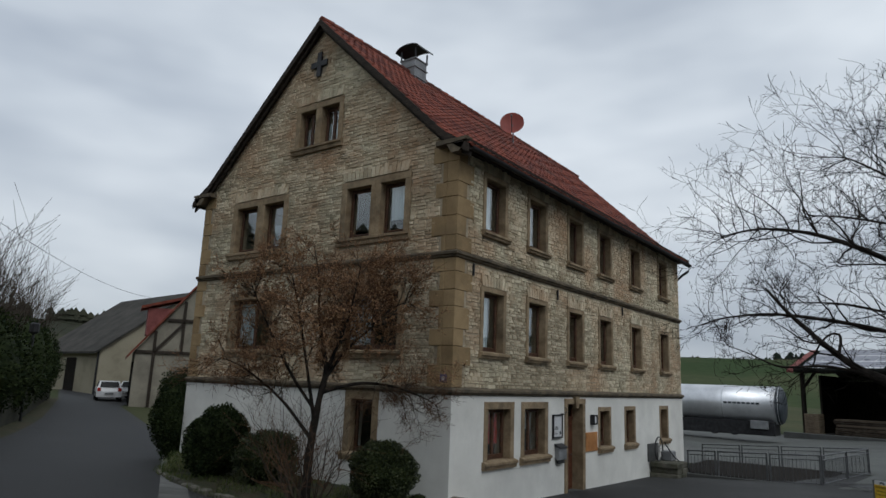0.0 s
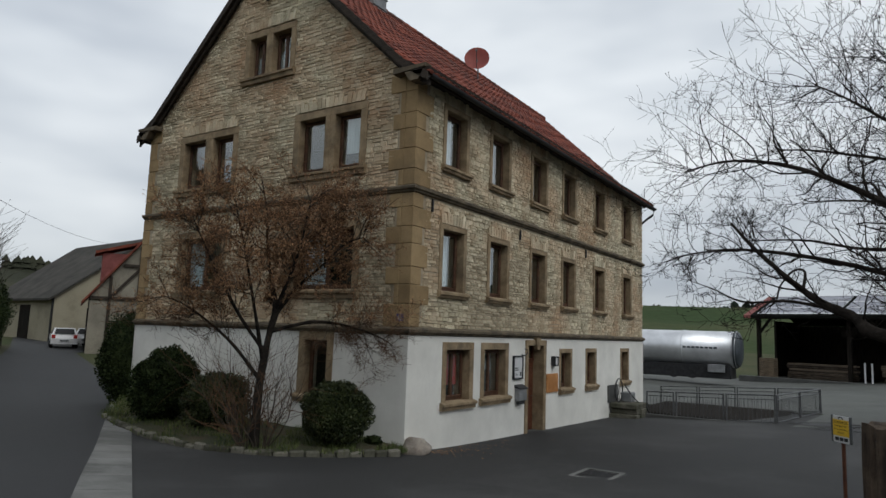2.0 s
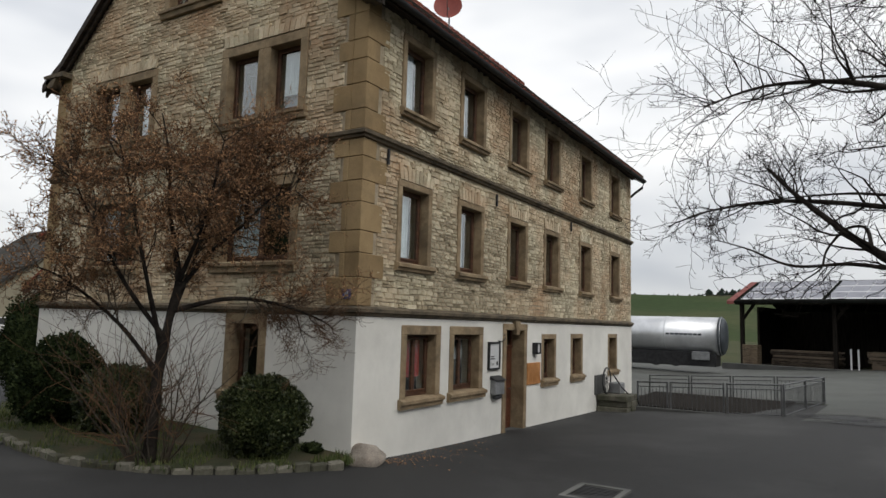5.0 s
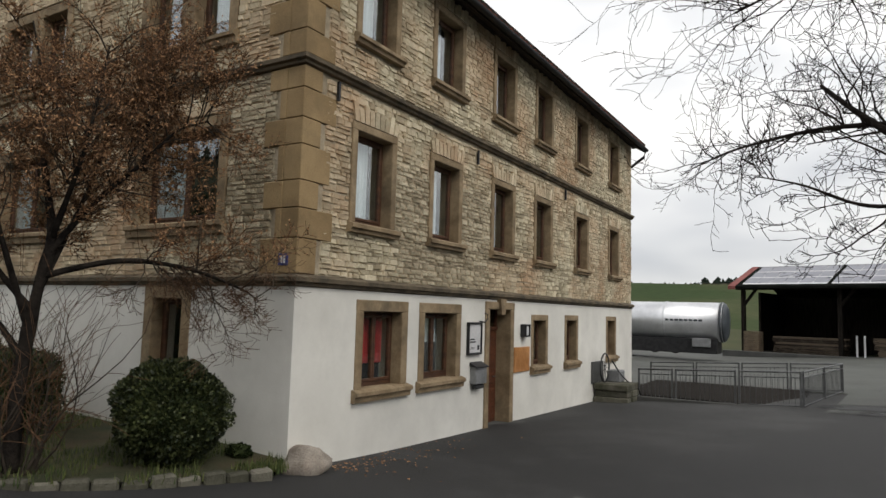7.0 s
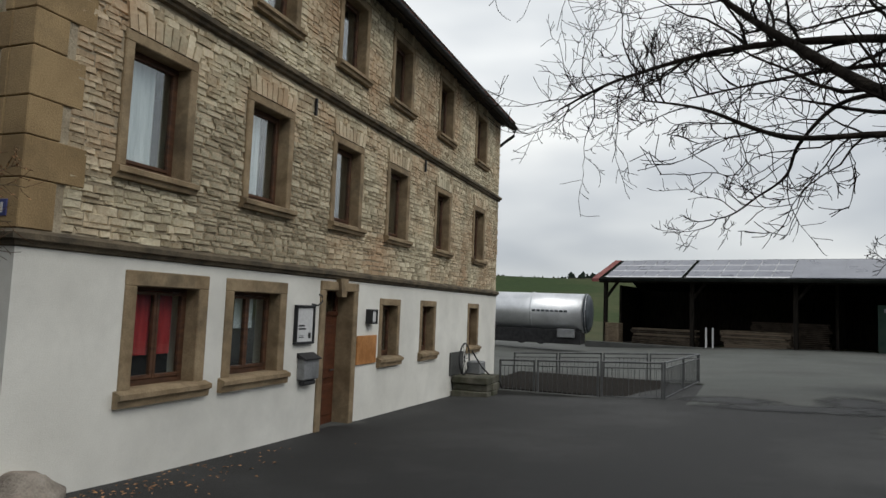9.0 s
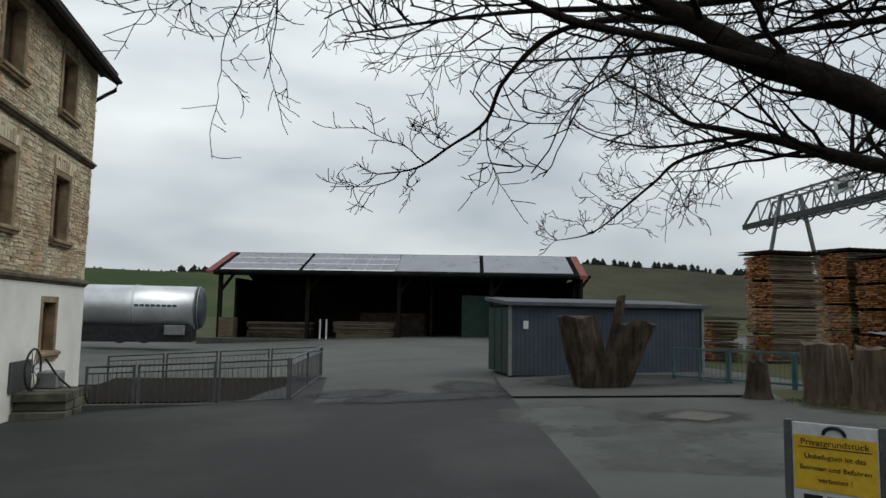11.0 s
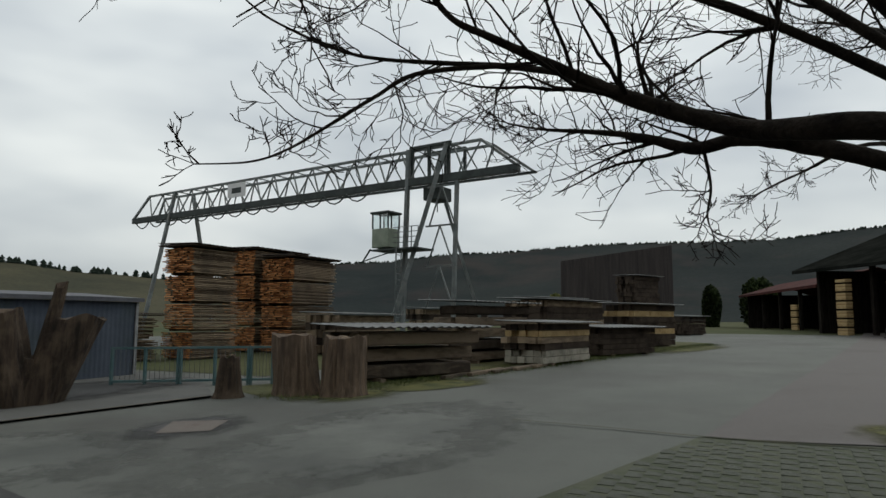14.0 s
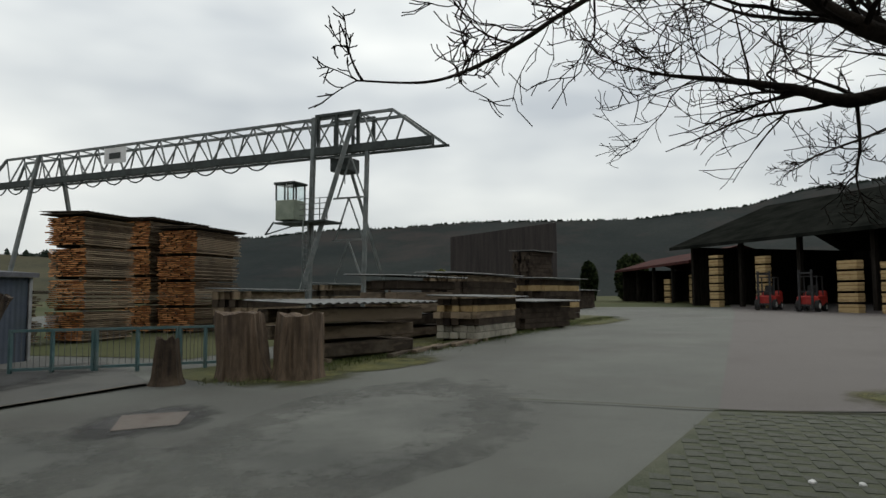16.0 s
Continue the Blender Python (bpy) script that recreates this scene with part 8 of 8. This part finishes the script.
for k in range(6):
    x, y = -28 - k * 4.2, 10.2 + k * 2.2
    wt = thing("whip_tree", "bare pollarded tree with upright pale whips", "tree", (x, y, g(x, y)), "roadside whip trees")
    b = Build()
    b.tube([(x, y, g(x, y) - 0.1), (x + 0.1, y, 1.5), (x, y, 3.0)], [0.22, 0.18, 0.16], 8)
    part("trunk", b, BARK, wt, "pollarded trunk")
    b = [Build(), Build(), Build(), Build()]
    for _ in range(46):
        a = lh.uniform(0, 6.28)
        grow(b, (x + math.cos(a) * 0.3, y + math.sin(a) * 0.3, 2.6 + lh.uniform(-.5, .5)), (math.cos(a) * 0.35, math.sin(a) * 0.35, 1), lh.uniform(2.6, 4.8), 0.024, lh, 2, {"bend": 0.1, "min_r": 0.008, "levels": 3, "kids": [0, 0, 3, 0]}, 0.12, 5)
    part("whips", b[2], BARK_SHRUB, wt, "upright bare whips", kind="stuff")
    part("fine_whips", b[3], BARK_SHRUB, wt, "fine bare shoots", kind="stuff")


def gabled(name, corner, right, deep, w, d, ez, rz, wall, roofm, label, z0):
    """A gabled building: gable end of width w from its near corner, running back by d."""
    C, R, D = Vector((*corner, 0)), Vector((*right, 0)).normalized(), Vector((*deep, 0)).normalized()

    def f(u, v, z):
        p = C + R * u + D * v
        return (p.x, p.y, z)
    ob = thing(name, label, "building", f(w / 2, d / 2, z0))
    b = Build(f)
    i = b.pts([(0, 0, z0), (w, 0, z0), (w, 0, ez), (w / 2, 0, rz), (0, 0, ez), (0, d, z0), (w, d, z0), (w, d, ez), (w / 2, d, rz), (0, d, ez)])
    b.q += [(i, i + 1, i + 2, i + 3, i + 4), (i + 9, i + 8, i + 7, i + 6, i + 5), (i, i + 4, i + 9, i + 5), (i + 1, i + 6, i + 7, i + 2)]
    part("wall", b, wall, ob, "plastered walls")
    b = Build(f)
    sl = (rz - ez) / (w / 2)
    for s0, s1 in ((-0.5, w / 2), (w + 0.5, w / 2)):
        za = ez - 0.5 * sl
        i = b.pts([(s0, -0.35, za + .05), (s1, -0.35, rz + .05), (s1, d + .35, rz + .05), (s0, d + .35, za + .05), (s0, -0.35, za + .25), (s1, -0.35, rz + .25), (s1, d + .35, rz + .25), (s0, d + .35, za + .25)])
        b.q += [(i + 3, i + 2, i + 1, i), (i + 4, i + 5, i + 6, i + 7)] + [(i + j, i + (j + 1) % 4, i + 4 + (j + 1) % 4, i + 4 + j) for j in range(4)]
    part("roof", b, roofm, ob, "pitched roof")
    return ob, f


barn, bf = gabled("cream_barn", (-61.5, 32.2), (0.448, 0.894), (-0.98, 0.12), 14, 16, 3.7, 9.3, CREAM, BARN_ROOF, "cream plastered barn with a steep dark grey roof", -0.6)
b = Build(bf)
b.box(-0.06, 0.05, 5.6, 8.2, -0.4, 3.0)
part("barn_door", b, SHED_DARK, barn, "dark barn door")
b = Build(bf)
b.tube([(-0.1, 0.1, 3.6), (-0.1, 0.1, -0.4)], 0.08, 6)
part("downpipe", b, BLACK_METAL, barn, "dark downpipe")
cot, cf = gabled("timber_cottage", (-46.2, 26.9), (0.62, 0.78), (-0.88, 0.47), 7.5, 9, 3.4, 8.2, TIMBER_INFILL, ROOF_TILE, "small half-timbered cottage with a red tiled roof", -0.7)
for p, q in (((0, 0, 3.3), (7.5, 0, 3.3)), ((1.2, 0, -0.5), (1.2, 0, 4.8)), ((3.0, 0, 3.3), (3.0, 0, 7)), ((4.6, 0, 3.3), (4.6, 0, 7)), ((1.2, 0, 3.3), (3.0, 0, 5.4)), ((1.9, 0, 5.6), (5.6, 0, 5.6))):
    b = Build(cf)
    b.bar((p[0], -0.04, p[2]), (q[0], -0.04, q[2]), 0.2)
    part("timber", b, DARK_WOOD, cot, "dark framing timber")
for v0, v1 in ((1.0, 2.6), (4.5, 6.4)):
    b = Build(cf)
    b.box(-0.05, 0.06, v0, v1, -0.5, 2.6)
    part("door", b, SHED_DARK, cot, "dark plank door")
b = Build(cf)
b.box(0.6, 2.4, 2.2, 4.6, 4.6, 6.6)
part("dormer", b, SHED_RED, cot, "red dormer cheek")
b = Build(cf)
i = b.pts([(0.1, 1.9, 6.5), (3.2, 1.9, 7.4), (3.2, 4.9, 7.4), (0.1, 4.9, 6.5), (0.1, 1.9, 6.7), (3.2, 1.9, 7.6), (3.2, 4.9, 7.6), (0.1, 4.9, 6.7)])
b.q += [(i + 3, i + 2, i + 1, i), (i + 4, i + 5, i + 6, i + 7)] + [(i + j, i + (j + 1) % 4, i + 4 + (j + 1) % 4, i + 4 + j) for j in range(4)]
part("dormer_roof", b, ROOF_TILE, cot, "red tiled dormer roof")


def car(x, y, az, paint, label):
    ob = thing("parked_car", label, "car", (0, 0, 0), "parked cars")
    b = Build()
    prof = [(-2.1, 0.3), (2.1, 0.3), (2.12, 0.7), (1.9, 0.9), (1.0, 0.98), (-2.0, 0.98), (-2.14, 0.7)]
    b.prism(prof, "y", -0.86, 0.86)
    part("body", b, paint, ob, "painted body")
    b = Build()
    i = b.pts([(1.05, -0.82, 0.98), (0.35, -0.66, 1.46), (-1.6, -0.66, 1.48), (-2.02, -0.82, 0.98), (1.05, 0.82, 0.98), (0.35, 0.66, 1.46), (-1.6, 0.66, 1.48), (-2.02, 0.82, 0.98)])
    b.q += [(i, i + 1, i + 2, i + 3), (i + 4, i + 7, i + 6, i + 5), (i, i + 4, i + 5, i + 1), (i + 1, i + 5, i + 6, i + 2), (i + 2, i + 6, i + 7, i + 3)]
    part("cabin", b, paint, ob, "painted cabin")
    for pts in (((-2.0, -0.66, 1.02), (-2.0, 0.66, 1.02), (-1.66, 0.58, 1.42), (-1.66, -0.58, 1.42)), ((1.06, -0.68, 1.02), (1.06, 0.68, 1.02), (0.42, 0.58, 1.43), (0.42, -0.58, 1.43))):
        b = Build()
        off = -0.03 if pts[0][0] < 0 else 0.03
        b.quad(*[(p[0] + off, p[1], p[2]) for p in pts])
        part("windscreen", b, INK, ob, "dark glass")
    for v in (-1, 1):
        b = Build()
        b.quad((0.85, v * 0.815, 1.02), (0.28, v * 0.70, 1.41), (-1.5, v * 0.70, 1.42), (-1.85, v * 0.815, 1.02))
        part("side_window", b, INK, ob, "dark glass")
        b = Build()
        b.cbox(-2.17, -2.08, v * 0.7 - 0.12, v * 0.7 + 0.12, 0.72, 0.98, 0.02)
        part("tail_light", b, FORK_RED, ob, "red tail light")
    for u in (-1.3, 1.3):
        for v in (-0.9, 0.7):
            b = Build()
            b.tube([(u, v, 0.31), (u, v + 0.2, 0.31)], [0.31, 0.31], 16)
            part("wheel", b, RUBBER, ob, "black tyre")
    b = Build()
    b.box(-2.18, -2.12, -0.28, 0.28, 0.5, 0.62)
    part("plate_bar", b, LEAD, ob, "plain plate bar")
    ob.matrix_basis = pose(x, y, g(x, y) + 0.02, 0, 0, az)


car(-53.0, 28.9, 155, CAR_WHITE, "white hatchback parked before the barn")
car(-55.0, 32.2, 140, CAR_WHITE, "pale car parked beyond the white hatchback")

for k, (x, y, r, h) in enumerate(FAR_TREES):
    leafy("far_tree", x, y, -0.4, r, r, h, 3500, 0.38, YELLOW_LEAF if k == 2 else LEAF_DARK, "young yellow-green tree beyond the timber yard" if k == 2 else "dense dark evergreen tree at the yard's end", 50 + k, core=YELLOW_LEAF if k == 2 else LEAF_DARK, category="tree")

lampb = thing("street_lamp", "old dark street lantern on a post by the hedge", "street lamp", (-33.5, 14.9, g(-33.5, 14.9)))
b = Build()
b.tube([(-33.5, 14.9, g(-33.5, 14.9) - 0.1), (-33.5, 14.9, 3.4)], 0.06, 8)
part("post", b, BLACK_METAL, lampb)
b = Build()
b.cbox(-33.68, -33.32, 14.72, 15.08, 3.4, 3.9, 0.08)
part("lantern", b, BLACK_METAL, lampb, "dark lantern head")
b = Build()
b.tube([(-34 - 26 * t, 13.0 + 24 * t, 8.2 + 0.6 * t - 0.8 * t * (1 - t) * 4) for t in [k / 12 for k in range(13)]], 0.012, 4)
solo("overhead_cable", b, BLACK_METAL, "thin overhead cable across the road", "cable")
